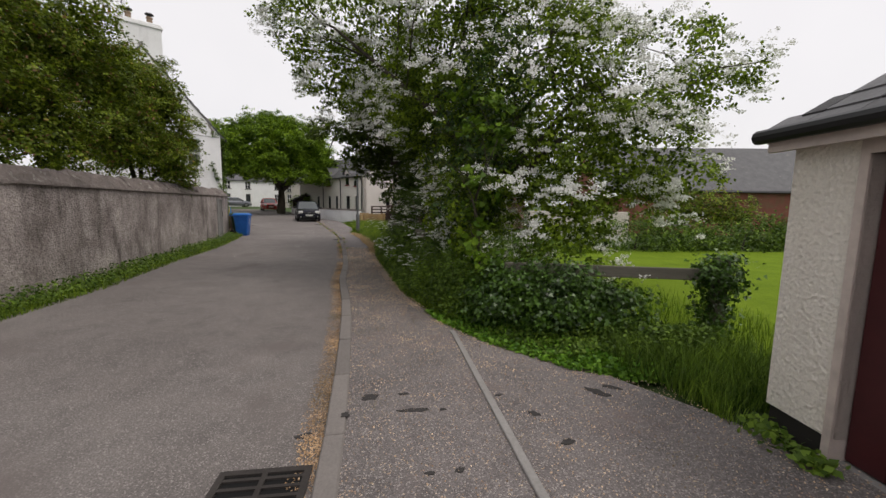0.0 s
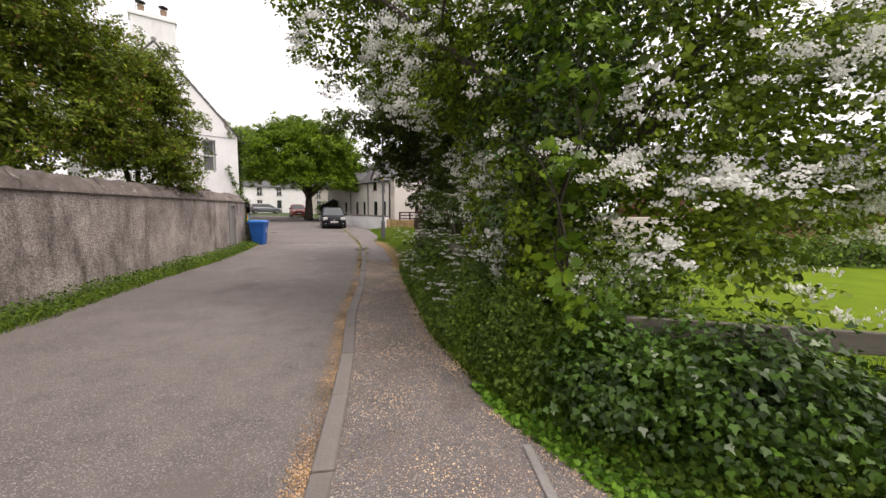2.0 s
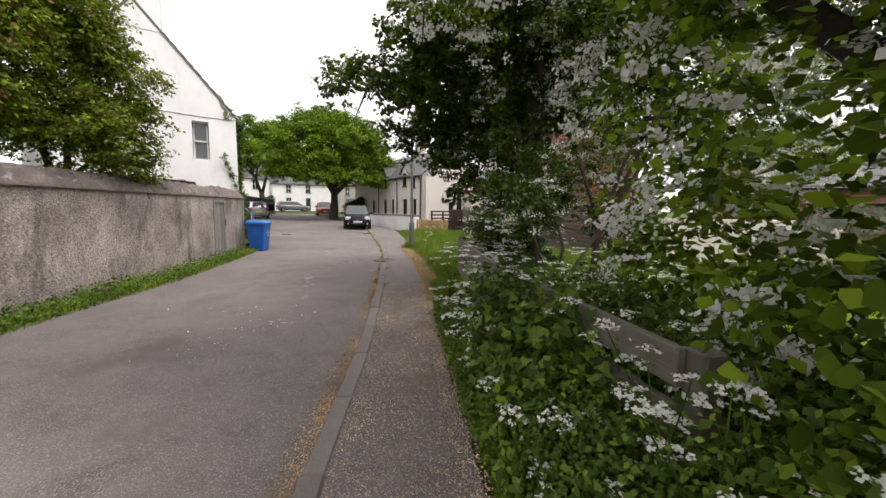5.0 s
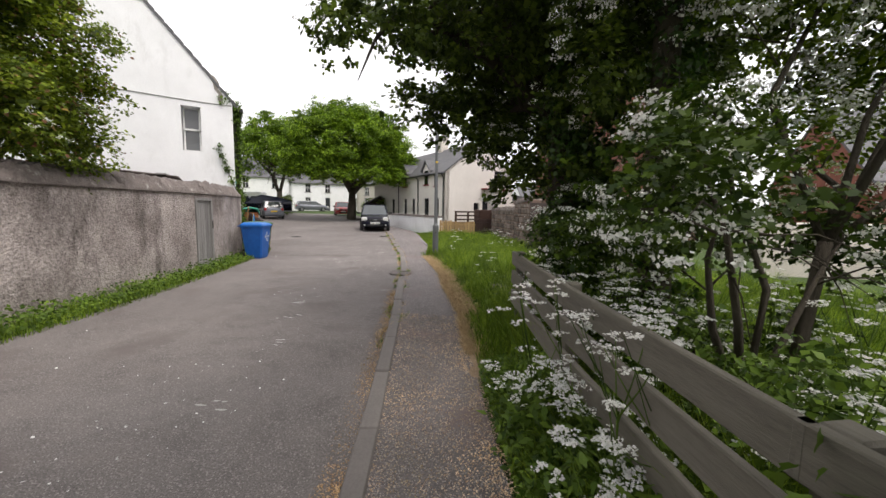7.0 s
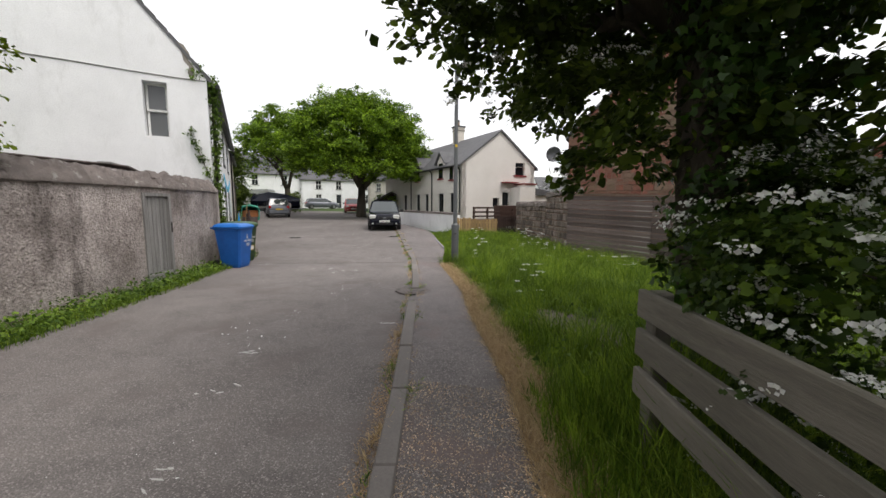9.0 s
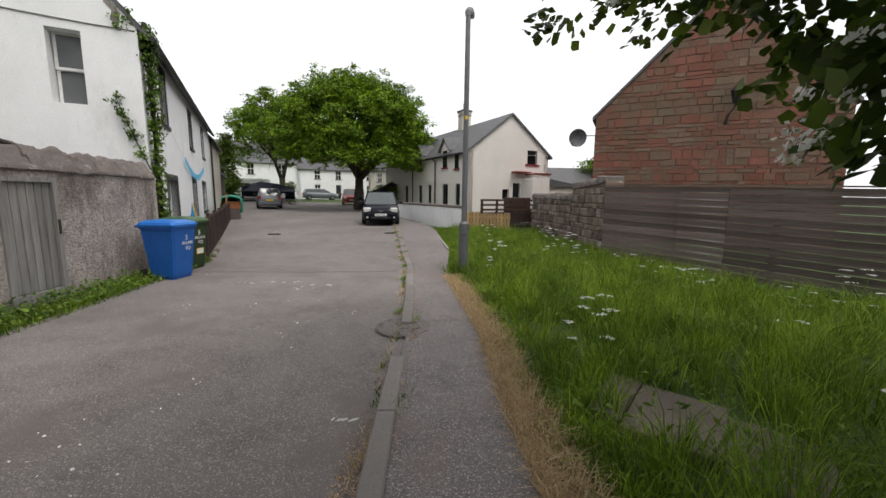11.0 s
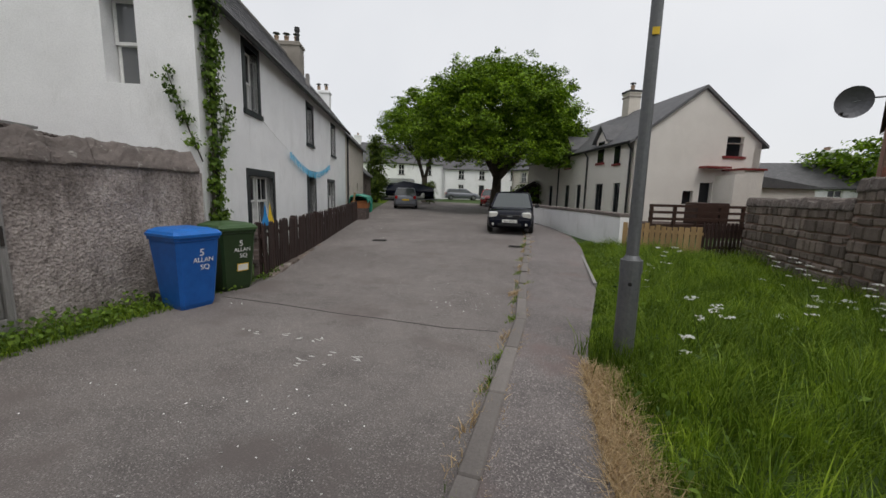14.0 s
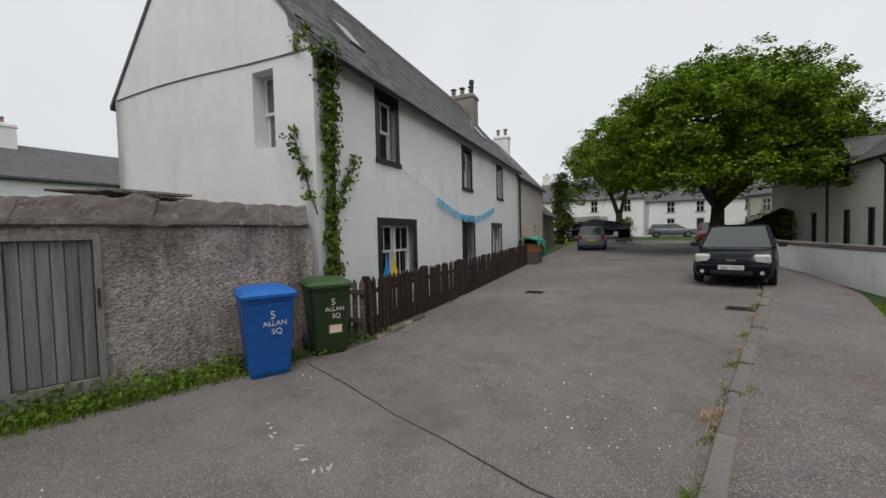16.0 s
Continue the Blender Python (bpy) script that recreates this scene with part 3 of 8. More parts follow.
# ---------------- ground, road, pavement ----------------
ROAD_LEFT = line((-3.0, -14), (-4.75, 0), (-5.7, 4.8), (-6.05, 6.8), (-6.9, 9.6), (-7.65, 12.9), (-8.65, 15.9), (-9.3, 17.6), (-9.62, 18.5), (-10.2, 19.6), (-12.0, 21.75), (-18.4, 29.0), (-24.5, 36.0), (-31.0, 43.5), (-37.0, 50.5))
KERB = line((0.35, -14), (-0.3, 0), (-0.62, 1.93), (-0.83, 3.0), (-1.12, 4.3), (-1.45, 5.7), (-2.02, 7.6), (-2.5, 9.8), (-3.47, 13.35), (-4.15, 15.6), (-4.55, 17.1), (-5.7, 20.4), (-6.55, 22.3), (-9.05, 28.2), (-12.0, 34.0), (-16.6, 41.0), (-22.5, 50.5))
PAVE_RIGHT = line((2.5, -14), (2.5, 2.2), (2.1, 2.6), (1.95, 3.25), (1.3, 3.5), (0.55, 4.2), (0.0, 5.0), (-0.75, 6.7), (-1.3, 8.7), (-1.72, 10.2), (-2.0, 11.3), (-2.5, 13.5), (-3.2, 15.6), (-3.5, 16.7), (-4.0, 18.0), (-4.7, 19.75), (-5.4, 22.8), (-7.0, 27.3), (-8.0, 29.6), (-11.3, 34.4), (-15.6, 40.5), (-21.5, 50.5))
WALL_FACE = line((-2.1, -10), (-4.87, 0), (-6.4, 5.4), (-9.5, 16.4), (-10.52, 18.72))

bm = bmesh.new()
gxs = sorted(set(list(range(-60, 61, 4)) + [-2500, -1200, -600, -300, -150, -90, 90, 150, 300, 600, 1200, 2500]))
gys = sorted(set(list(range(-40, 101, 4)) + [-2500, -1200, -600, -300, -150, -80, 150, 300, 600, 1200, 2500]))
grid = [[bm.verts.new((x, y, gh(x, y) - 0.05)) for x in gxs] for y in gys]
for p, q in zip(grid, grid[1:]):
    for k in range(len(gxs) - 1):
        bm.faces.new((p[k], p[k + 1], q[k + 1], q[k]))
solo("ground", bm, M_earth, "rough green grass and soil ground", "ground", kind="structure")

YS = [-14 + 0.6 * i for i in range(108)]
ribbon("road", YS, lambda y: ROAD_LEFT(y) - 0.15, lambda y: KERB(y) + 0.02, 10, 0.0, M_road, "worn grey asphalt road with pale specks", "road")
ribbon("pavement", YS, lambda y: KERB(y) + 0.03, lambda y: PAVE_RIGHT(y), 8, 0.025, M_pave, "pinkish grey asphalt pavement strewn with petals", "pavement")
ribbon("dry_verge", [11.5 + 0.1 * i for i in range(80)], lambda y: PAVE_RIGHT(y) - 0.04 + 0.09 * noise.noise(Vector((y * 4.7, 0, 0))), lambda y: PAVE_RIGHT(y) + 0.10 + 0.14 * noise.noise(Vector((y * 1.3, 5, 0))) + 0.06 * noise.noise(Vector((y * 6.0, 2, 0))), 2, 0.031, M_dirt, "strip of dry brown grass beside the pavement", "verge")
LAWN_LEFT = line((2.6, 3), (0.6, 5.5), (-0.4, 8.5), (-1.2, 12.8))
ribbon("lawn", [4.0 + 0.8 * i for i in range(14)], lambda y: LAWN_LEFT(y) + 0.5, lambda y: 24.0, 12, -0.02, M_lawn, "bright green mown lawn behind the fence", "lawn")
ribbon("village_green", [42.0 + 2.0 * i for i in range(8)], lambda y: -75.0, lambda y: ROAD_LEFT(y) - 0.05, 6, -0.012, M_lawn, "mown green before a row of white houses", "lawn")


# ---------------- street house ----------------
H0 = (-10.8, 18.85)
U = (-0.66, 0.751)
V = (-0.751, -0.66)
N_OUT = (0.751, 0.66)


def sash(parent, xa, xb, za, zb, depth, surround=None, panes=(2, 2), glass=None, sill=None, label="white sash window with small panes"):
    """A sash window in an opening of a wall whose front is at y = 0: two frames, glass, curtain, surround and sill."""
    bm = bmesh.new()
    f = 0.05
    zm = (za + zb) / 2
    for z0, z1, y in ((zm - 0.02, zb, depth), (za, zm + 0.02, depth + 0.045)):
        box(bm, (xa, y, z0), (xa + f, y + 0.04, z1))
        box(bm, (xb - f, y, z0), (xb, y + 0.04, z1))
        box(bm, (xa + f, y, z1 - f), (xb - f, y + 0.04, z1))
        box(bm, (xa + f, y, z0), (xb - f, y + 0.04, z0 + f))
        for k in range(1, panes[0]):
            x = xa + (xb - xa) * k / panes[0]
            box(bm, (x - 0.013, y + 0.006, z0 + f), (x + 0.013, y + 0.034, z1 - f))
    win = part("window", bm, M_sash, parent, label)
    part("pane", boxed((xa + f, depth + 0.015, zm + 0.03), (xb - f, depth + 0.023, zb - f)), glass or M_glass, win)
    part("pane", boxed((xa + f, depth + 0.06, za + f), (xb - f, depth + 0.068, zm - 0.03)), glass or M_glass, win)
    if surround:
        w = 0.14
        bm = bmesh.new()
        box(bm, (xa - w, -0.012, zb), (xb + w, depth * 0.9, zb + w))
        box(bm, (xa - w, -0.012, za), (xa, depth * 0.9, zb))
        box(bm, (xb, -0.012, za), (xb + w, depth * 0.9, zb))
        box(bm, (xa - w - 0.02, -0.05, za - 0.1), (xb + w + 0.02, depth, za))
        part("surround", bm, surround, win, "dark painted stone margin")
    if sill:
        part("sill", boxed((xa - 0.08, -0.07, za - 0.09), (xb + 0.08, depth, za)), sill, win)
    return win


def slated(parent, width, y0, z0, y1, z1, m_piece, m_rest, near_m=None, sl_w=0.26, gauge=0.17, seed=3, first=300):
    """Slates laid in broken-bonded courses on a slope from (y0, z0) to (y1, z1), x from 0 to width; the first ones as pieces."""
    rng = random.Random(seed)
    run = math.hypot(y1 - y0, z1 - z0)
    ang = math.atan2(z1 - z0, y1 - y0)
    piece = boxed((-sl_w / 2 + 0.004, 0, 0), (sl_w / 2 - 0.004, gauge * 1.5, 0.009))
    pm = mesh_of("slate", piece, m_piece)
    rest = bmesh.new()
    spots = []
    rows = int(run / gauge)
    for r in range(rows):
        off = (sl_w / 2 if r % 2 else 0)
        for k in range(int(width / sl_w) + 1):
            x = k * sl_w + off
            if x > width - sl_w * 0.4 or x < sl_w * 0.3:
                continue
            spots.append((x, r * gauge))
    spots.sort(key=lambda s: s[0] + s[1] * 0.6)
    for i, (x, d) in enumerate(spots):
        tilt = ang - 0.05 + rng.uniform(-0.012, 0.012)
        m = Matrix.Translation((x + rng.uniform(-0.006, 0.006), y0 + math.cos(ang) * d - math.sin(ang) * 0.012, z0 + math.sin(ang) * d + math.cos(ang) * 0.014)) @ Matrix.Rotation(tilt, 4, "X") @ Matrix.Rotation(rng.uniform(-0.012, 0.012), 4, "Z")
        if i < first:
            ob = new("slate", pm)
            ob.parent, ob.matrix_basis = parent, m
        else:
            box(rest, (-sl_w / 2 + 0.004, 0, 0), (sl_w / 2 - 0.004, gauge * 1.5, 0.009), m)
    if len(rest.verts):
        part("slate_courses", rest, m_rest, parent, "weathered grey slate courses", kind="stuff")


def pitched_roof(parent, width, depth, eave, apex, over=0.18, thick=0.12, side=0.05, label="grey slate roof"):
    """Two slopes over a house that runs along x, front at y = 0."""
    bm = bmesh.new()
    k = (apex - eave) / (depth / 2)
    poly = [(-over, eave - over * k), (depth / 2, apex), (depth + over, eave - over * k), (depth + over, eave - over * k + thick), (depth / 2, apex + thick * 1.2), (-over, eave - over * k + thick)]
    a = [bm.verts.new((-side, y, z)) for y, z in poly]
    b = [bm.verts.new((width + side, y, z)) for y, z in poly]
    n = len(poly)
    for q in ((0, 1, 4, 5), (1, 2, 3, 4)):
        bm.faces.new([a[i] for i in q])
        bm.faces.new([b[i] for i in q][::-1])
    for i in range(n):
        bm.faces.new((a[i], b[i], b[(i + 1) % n], a[(i + 1) % n]))
    return part("roof", bm, M_slate_i, parent, label)


def gable_poly(depth, eave, apex, base=0.0):
    return [(0, base), (depth, base), (depth, eave), (depth / 2, apex), (0, eave)]


def chimney(parent, x0, x1, y0, y1, z0, z1, material, pots=2, cowl=True):
    bm = boxed((x0, y0, z0), (x1, y1, z1), bevel=0.015)
    box(bm, (x0 - 0.05, y0 - 0.05, z1 - 0.16), (x1 + 0.05, y1 + 0.05, z1 - 0.04), bevel=0.015)
    box(bm, (x0 - 0.01, y0 - 0.01, z1 - 0.05), (x1 + 0.01, y1 + 0.01, z1 + 0.05), bevel=0.03)
    ch = part("chimney", bm, material, parent, "rendered chimney stack with clay pots")
    for k in range(pots):
        bm = bmesh.new()
        y = y0 + (y1 - y0) * (k + 0.5) / pots
        x = (x0 + x1) / 2
        tube(bm, [(x, y, z1), (x, y, z1 + 0.28), (x, y, z1 + 0.30), (x, y, z1 + 0.36)], [0.12, 0.10, 0.125, 0.12], 12)
        part("chimney_pot", bm, M_pot, ch)
        if cowl:
            bm = bmesh.new()
            tube(bm, [(x, y, z1 + 0.34), (x, y, z1 + 0.46)], [0.05, 0.05], 8)
            tube(bm, [(x, y, z1 + 0.46), (x, y, z1 + 0.5), (x, y, z1 + 0.55)], [0.17, 0.15, 0.02], 12)
            part("cowl", bm, M_blackpipe, ch)
    return ch


HL, HD, HE, HA = 14.0, 5.6, 4.72, 8.05
house = thing("street_house", frame_of(H0, U), "white limewashed two-storey house with dark window margins", "house")
T = 0.45
uppers = [(1.86, 2.50, 3.22, 4.48), (6.62, 7.30, 3.12, 4.32), (10.5, 11.2, 3.1, 4.32)]
lowers = [(1.84, 3.22, 0.72, 1.86), (9.7, 10.95, 0.75, 1.9)]
DOOR = (6.55, 7.5, 0.0, 2.1)
part("front_wall", panel(bmesh.new(), HL, HE, T, uppers + lowers + [DOOR]), M_white, house)
GW = (HD - 1.36, HD - 0.86, 3.18, 4.5)
gm = Matrix.Translation((0, HD, 0)) @ Matrix.Rotation(radians(-90), 4, "Z")
gw_bm = panel(bmesh.new(), HD - T, HE, T, [GW[:4] if GW[1] < HD - T else (GW[0], HD - T - 0.02, GW[2], GW[3])])
gable = part("gable_wall", gw_bm, M_white, house, m=gm)
part("gable_head", prism(bmesh.new(), [(0, HE), (HD, HE), (HD / 2, HA)], 0.0, T), M_white, house, m=gm)
part("string_cable", tube(bmesh.new(), [(x, -0.012, HE - 0.02 + 0.05 * math.sin(x * 0.9)) for x in np.linspace(0.05, HD - 0.05, 9)], [0.012] * 9, 6), M_concrete, house, m=gm)
part("back_wall", boxed((0, HD - T, 0), (HL, HD, HE)), M_white, house)
part("end_wall", boxed((HL - T, T, 0), (HL, HD - T, HE)), M_white, house)
part("end_gable", prism(bmesh.new(), [(0, HE), (HD, HE), (HD / 2, HA)], 0.0, T), M_white, house, m=Matrix.Translation((HL - T, HD, 0)) @ Matrix.Rotation(radians(-90), 4, "Z"))
part("floor_slab", boxed((T, T, 2.5), (HL - T, HD - T, 2.65)), M_curtain, house)
roof = pitched_roof(house, HL, HD, HE, HA, 0.16, 0.10, 0.03, "weathered grey slate roof")
k = (HA - HE) / (HD / 2)
slated(roof, HL, -0.2, HE - 0.2 * k + 0.115, HD / 2, HA + 0.13, M_slate, M_slate_i)
part("ridge", tube(bmesh.new(), [(-0.05, HD / 2, HA + 0.13), (HL + 0.05, HD / 2, HA + 0.13)], [0.09, 0.09], 8), M_concrete, roof, "grey ridge tiles")
for xa, xb, za, zb in uppers:
    sash(house, xa, xb, za, zb, 0.16, M_darkpaint)
for xa, xb, za, zb in lowers:
    xm = (xa + xb) / 2
    sash(house, xa, xm - 0.04, za, zb, 0.16, None)
    sash(house, xm + 0.04, xb, za, zb, 0.16, None)
    bm = boxed((xm - 0.04, 0.12, za), (xm + 0.04, 0.26, zb))
    part("mullion", bm, M_sash, house)
    bm = bmesh.new()
    w = 0.15
    box(bm, (xa - w, -0.012, zb), (xb + w, 0.15, zb + w))
    box(bm, (xa - w, -0.012, za), (xa, 0.15, zb))
    box(bm, (xb, -0.012, za), (xb + w, 0.15, zb))
    box(bm, (xa - w - 0.02, -0.05, za - 0.1), (xb + w + 0.02, 0.15, za))
    part("window_margin", bm, M_darkpaint, house, "dark painted stone margin")
door = part("door", boxed((DOOR[0] + 0.05, 0.2, 0.05), (DOOR[1] - 0.05, 0.25, 2.05)), M_darkpaint, house, "dark painted plank door")
bm = bmesh.new()
for k in range(6):
    x = DOOR[0] + 0.07 + k * 0.135
    box(bm, (x, 0.185, 0.1), (x + 0.125, 0.2, 2.0), bevel=0.004)
part("door_board", bm, M_darkpaint, door)
part("doorstep", boxed((DOOR[0] - 0.1, -0.25, 0), (DOOR[1] + 0.1, 0.2, 0.12)), M_concrete, house)
bm = bmesh.new()
box(bm, (DOOR[0] - 0.14, -0.012, 0), (DOOR[0], 0.2, 2.24))
box(bm, (DOOR[1], -0.012, 0), (DOOR[1] + 0.14, 0.2, 2.24))
box(bm, (DOOR[0], -0.012, 2.1), (DOOR[1], 0.2, 2.24))
part("door_margin", bm, M_darkpaint, house)
gwin = (HD - 1.36, HD - 0.86, 3.18, 4.5)
gv = sash(gable, gwin[0] + 0.02, gwin[1] - 0.02, gwin[2], gwin[3], 0.24, None, (1, 2), M_netglass, label="grey white sash window set deep in the gable")
part("curtain", boxed((gwin[0] + 0.05, 0.36, gwin[2] + 0.05), (gwin[1] - 0.05, 0.37, gwin[3])), M_curtain, gable)
for (xa, xb, za, zb) in uppers + lowers:
    for x0, x1 in ((xa, xa + (xb - xa) * 0.28), (xb - (xb - xa) * 0.25, xb)):
        part("curtain", boxed((x0, 0.33, za), (x1, 0.345, zb)), M_curtain, house)
gut = bmesh.new()
tube(gut, [(-0.05, -0.24, HE - 0.17), (HL, -0.24, HE - 0.19)], [0.06, 0.06], 8)
part("gutter", gut, M_blackpipe, house, "black half-round gutter")
part("downpipe", tube(bmesh.new(), [(0.3, -0.22, HE - 0.2), (0.3, -0.10, HE - 0.4), (0.3, -0.08, 0.1)], [0.04, 0.04, 0.04], 8), M_blackpipe, house)
chimney(house, -0.02, 0.62, 2.05, 3.5, 7.2, 9.1, M_white, 2)
chimney(house, HL - 0.3, HL + 0.45, 2.1, 3.55, 6.9, 8.75, M_chim, 3)
bm = bmesh.new()
tube(bm, [(HL + 0.05, 2.3, 8.75), (HL + 0.05, 2.3, 9.35), (HL + 0.05, 2.3, 9.37), (HL + 0.05, 2.3, 9.55)], [0.1, 0.1, 0.14, 0.12], 10)
part("flue", bm, M_blackpipe, house, "black metal flue")
part("aerial", tube(bmesh.new(), [(0.3, 3.3, 8.9), (0.3, 3.3, 10.2)], [0.012, 0.012], 6), M_galv, house)
bm = bmesh.new()
for i in range(7):
    tube(bm, [(0.3 + i * 0.13, 3.1 - 0.0, 10.05), (0.3 + i * 0.13, 3.5, 10.05)], [0.006, 0.006], 4)
tube(bm, [(0.2, 3.3, 10.05), (1.15, 3.3, 10.05)], [0.012, 0.012], 5)
part("aerial_rods", bm, M_galv, house)
for x, d in ((2.2, 1.0), (10.9, 0.9)):
    kk = (HA - HE) / (HD / 2)
    m = Matrix.Translation((x, d, HE + d * kk + 0.15)) @ Matrix.Rotation(math.atan(kk), 4, "X")
    sk = part("skylight", boxed((-0.28, -0.4, 0), (0.28, 0.4, 0.05)), M_galv, house, m=m)
    part("pane", boxed((-0.23, -0.35, 0.05), (0.23, 0.35, 0.056)), M_glass, sk)
part("vent_pipe", boxed((9.4, 0.62, 5.5), (9.55, 0.74, 6.1)), M_concrete, house)

# neighbouring cream house
NL = 7.6
nb = thing("neighbour_house", frame_of((H0[0] + U[0] * 14.02, H0[1] + U[1] * 14.02), U), "cream rendered terraced house with slate roof", "house")
n_op = [(1.1, 1.45, 0.95, 1.9), (4.2, 4.95, 0.2, 2.1), (6.3, 6.7, 1.1, 1.9)]
part("front_wall", panel(bmesh.new(), NL, 4.5, 0.4, n_op), M_cream, nb)
part("back_wall", boxed((0, 5.1, 0), (NL, 5.5, 4.5)), M_cream, nb)
part("end_wall", prism(bmesh.new(), gable_poly(5.5, 4.5, 7.5), 0, 0.4), M_cream, nb, m=Matrix.Translation((NL - 0.4, 5.5, 0)) @ Matrix.Rotation(radians(-90), 4, "Z"))
pitched_roof(nb, NL, 5.5, 4.5, 7.5)
chimney(nb, NL - 0.6, NL, 2.2, 3.2, 7.0, 8.3, M_white, 2)
for o in n_op:
    part("window", boxed((o[0], 0.18, o[2]), (o[1], 0.22, o[3])), M_glass, nb, "dark window")
part("downpipe", tube(bmesh.new(), [(0.3, -0.08, 4.4), (0.3, -0.08, 0.1)], [0.045, 0.045], 8), M_blackpipe, nb)
part("gutter", tube(bmesh.new(), [(0, -0.2, 4.33), (NL, -0.2, 4.33)], [0.06, 0.06], 8), M_blackpipe, nb)
ruin = thing("outbuilding", frame_of((H0[0] + U[0] * 21.7, H0[1] + U[1] * 21.7), U), "grey stone outbuilding beyond the cream house", "house")
part("front_wall", panel(bmesh.new(), 5.0, 2.9, 0.4, [(1.5, 2.2, 0.3, 2.1)]), M_rubble, ruin)
part("end_wall", prism(bmesh.new(), gable_poly(5.0, 2.9, 5.2), 0, 0.4), M_rubble, ruin, m=Matrix.Translation((4.6, 5.0, 0)) @ Matrix.Rotation(radians(-90), 4, "Z"))
part("near_wall", prism(bmesh.new(), gable_poly(5.0, 2.9, 5.2), 0, 0.4), M_rubble, ruin, m=Matrix.Translation((0.0, 5.0, 0)) @ Matrix.Rotation(radians(-90), 4, "Z"))
part("back_wall", boxed((0.4, 4.6, 0), (4.6, 5.0, 2.9)), M_rubble, ruin)
pitched_roof(ruin, 5.0, 5.0, 2.9, 5.2)
chimney(ruin, 4.3, 4.95, 2.1, 2.9, 4.8, 6.3, M_chim, 1, False)
part("door", boxed((1.5, 0.2, 0.3), (2.2, 0.24, 2.1)), M_darkpaint, ruin)

# ---------------- garden wall on the road ----------------
wall = thing("wall_garden", Matrix.Identity(4), "tall grey harled garden wall with sloped stone coping", "wall", kind="structure")
GATE = (15.78, 16.5)


def wall_run(y0, y1, z0, z1, name, material, back=0.38):
    ys = np.arange(y0, y1, 0.6).tolist() + [y1]
    bm = bmesh.new()
    rows = []
    for y in ys:
        x = WALL_FACE(y)
        rows.append([bm.verts.new(c) for c in ((x, y, z0), (x, y, z1), (x - back, y - 0.1, z1), (x - back, y - 0.1, z0))])
    for p, q in zip(rows, rows[1:]):
        for i in range(4):
            bm.faces.new((p[i], p[(i + 1) % 4], q[(i + 1) % 4], q[i]))
    bm.faces.new(rows[0])
    bm.faces.new(rows[-1][::-1])
    return part(name, bm, material, wall)


wall_run(-10, GATE[0], -0.1, 1.80, "wall_body", M_grey_harl)
wall_run(GATE[1], 18.72, -0.1, 1.80, "wall_body", M_grey_harl)
wall_run(GATE[0], GATE[1], 1.72, 1.80, "lintel", M_grey_harl)
rng = random.Random(5)
y = -10.0
while y < 18.6:
    y2 = min(y + rng.uniform(0.3, 0.85), 18.72)
    bm = bmesh.new()
    rows = []
    dz = rng.uniform(-0.014, 0.014)
    nk = max(5, int((y2 - y) / 0.055))
    prof = ((0.0, 1.80), (0.02, 1.825), (0.0, 1.87), (-0.06, 1.93), (-0.12, 1.985), (-0.18, 2.04), (-0.24, 2.095), (-0.31, 2.135), (-0.42, 2.12), (-0.5, 1.80))
    for k in range(nk + 1):
        yy = y + 0.002 + (y2 - y - 0.004) * k / nk
        x = WALL_FACE(yy) + 0.03
        row = []
        for n_, (px_, pz_) in enumerate(prof):
            q = Vector((yy * 4.5, px_ * 9.0, 3.0))
            lump = 0.05 * noise.noise(q) + 0.03 * noise.noise(q * 3.1) if 0 < n_ < 9 else 0.0
            row.append(bm.verts.new((x + px_ + lump * 0.6, yy, pz_ + (dz + lump if 2 < n_ < 9 else 0.0))))
        rows.append(row)
    for p, q in zip(rows, rows[1:]):
        for i in range(10):
            bm.faces.new((p[i], p[(i + 1) % 10], q[(i + 1) % 10], q[i]))
    bm.faces.new(rows[0])
    bm.faces.new(rows[-1][::-1])
    part("coping_stone", bm, M_cope, wall)
    y = y2

# plank gate in the wall
ga, gb = Vector((WALL_FACE(GATE[0]), GATE[0], 0)), Vector((WALL_FACE(GATE[1]), GATE[1], 0))
gl = (gb - ga).length
gate = thing("plank_gate", frame_of(ga, (gb - ga)), "bleached grey plank gate in a worn white frame", "gate")
bm = bmesh.new()
box(bm, (0.0, -0.03, 0.0), (0.06, 0.05, 1.72))
box(bm, (gl - 0.06, -0.03, 0.0), (gl, 0.05, 1.72))
box(bm, (0.06, -0.03, 1.66), (gl - 0.06, 0.05, 1.72))
part("gate_frame", bm, M_gatewood, gate, "worn white painted frame")
part("bottom_board", boxed((0.06, -0.02, 0.03), (gl - 0.06, 0.02, 0.2), bevel=0.004), M_gatewood, gate)
npl = 6
for k in range(npl):
    w = (gl - 0.13) / npl
    part("plank", boxed((0.065 + k * w, 0.012, 0.21), (0.065 + (k + 1) * w - 0.008, 0.035, 1.655), bevel=0.004), M_gatewood, gate)
part("latch", boxed((gl - 0.045, -0.045, 0.95), (gl - 0.02, -0.03, 1.15)), M_iron, gate)
part("backing", boxed((0.06, 0.04, 0.05), (gl - 0.06, 0.05, 1.66)), M_gatewood, gate)

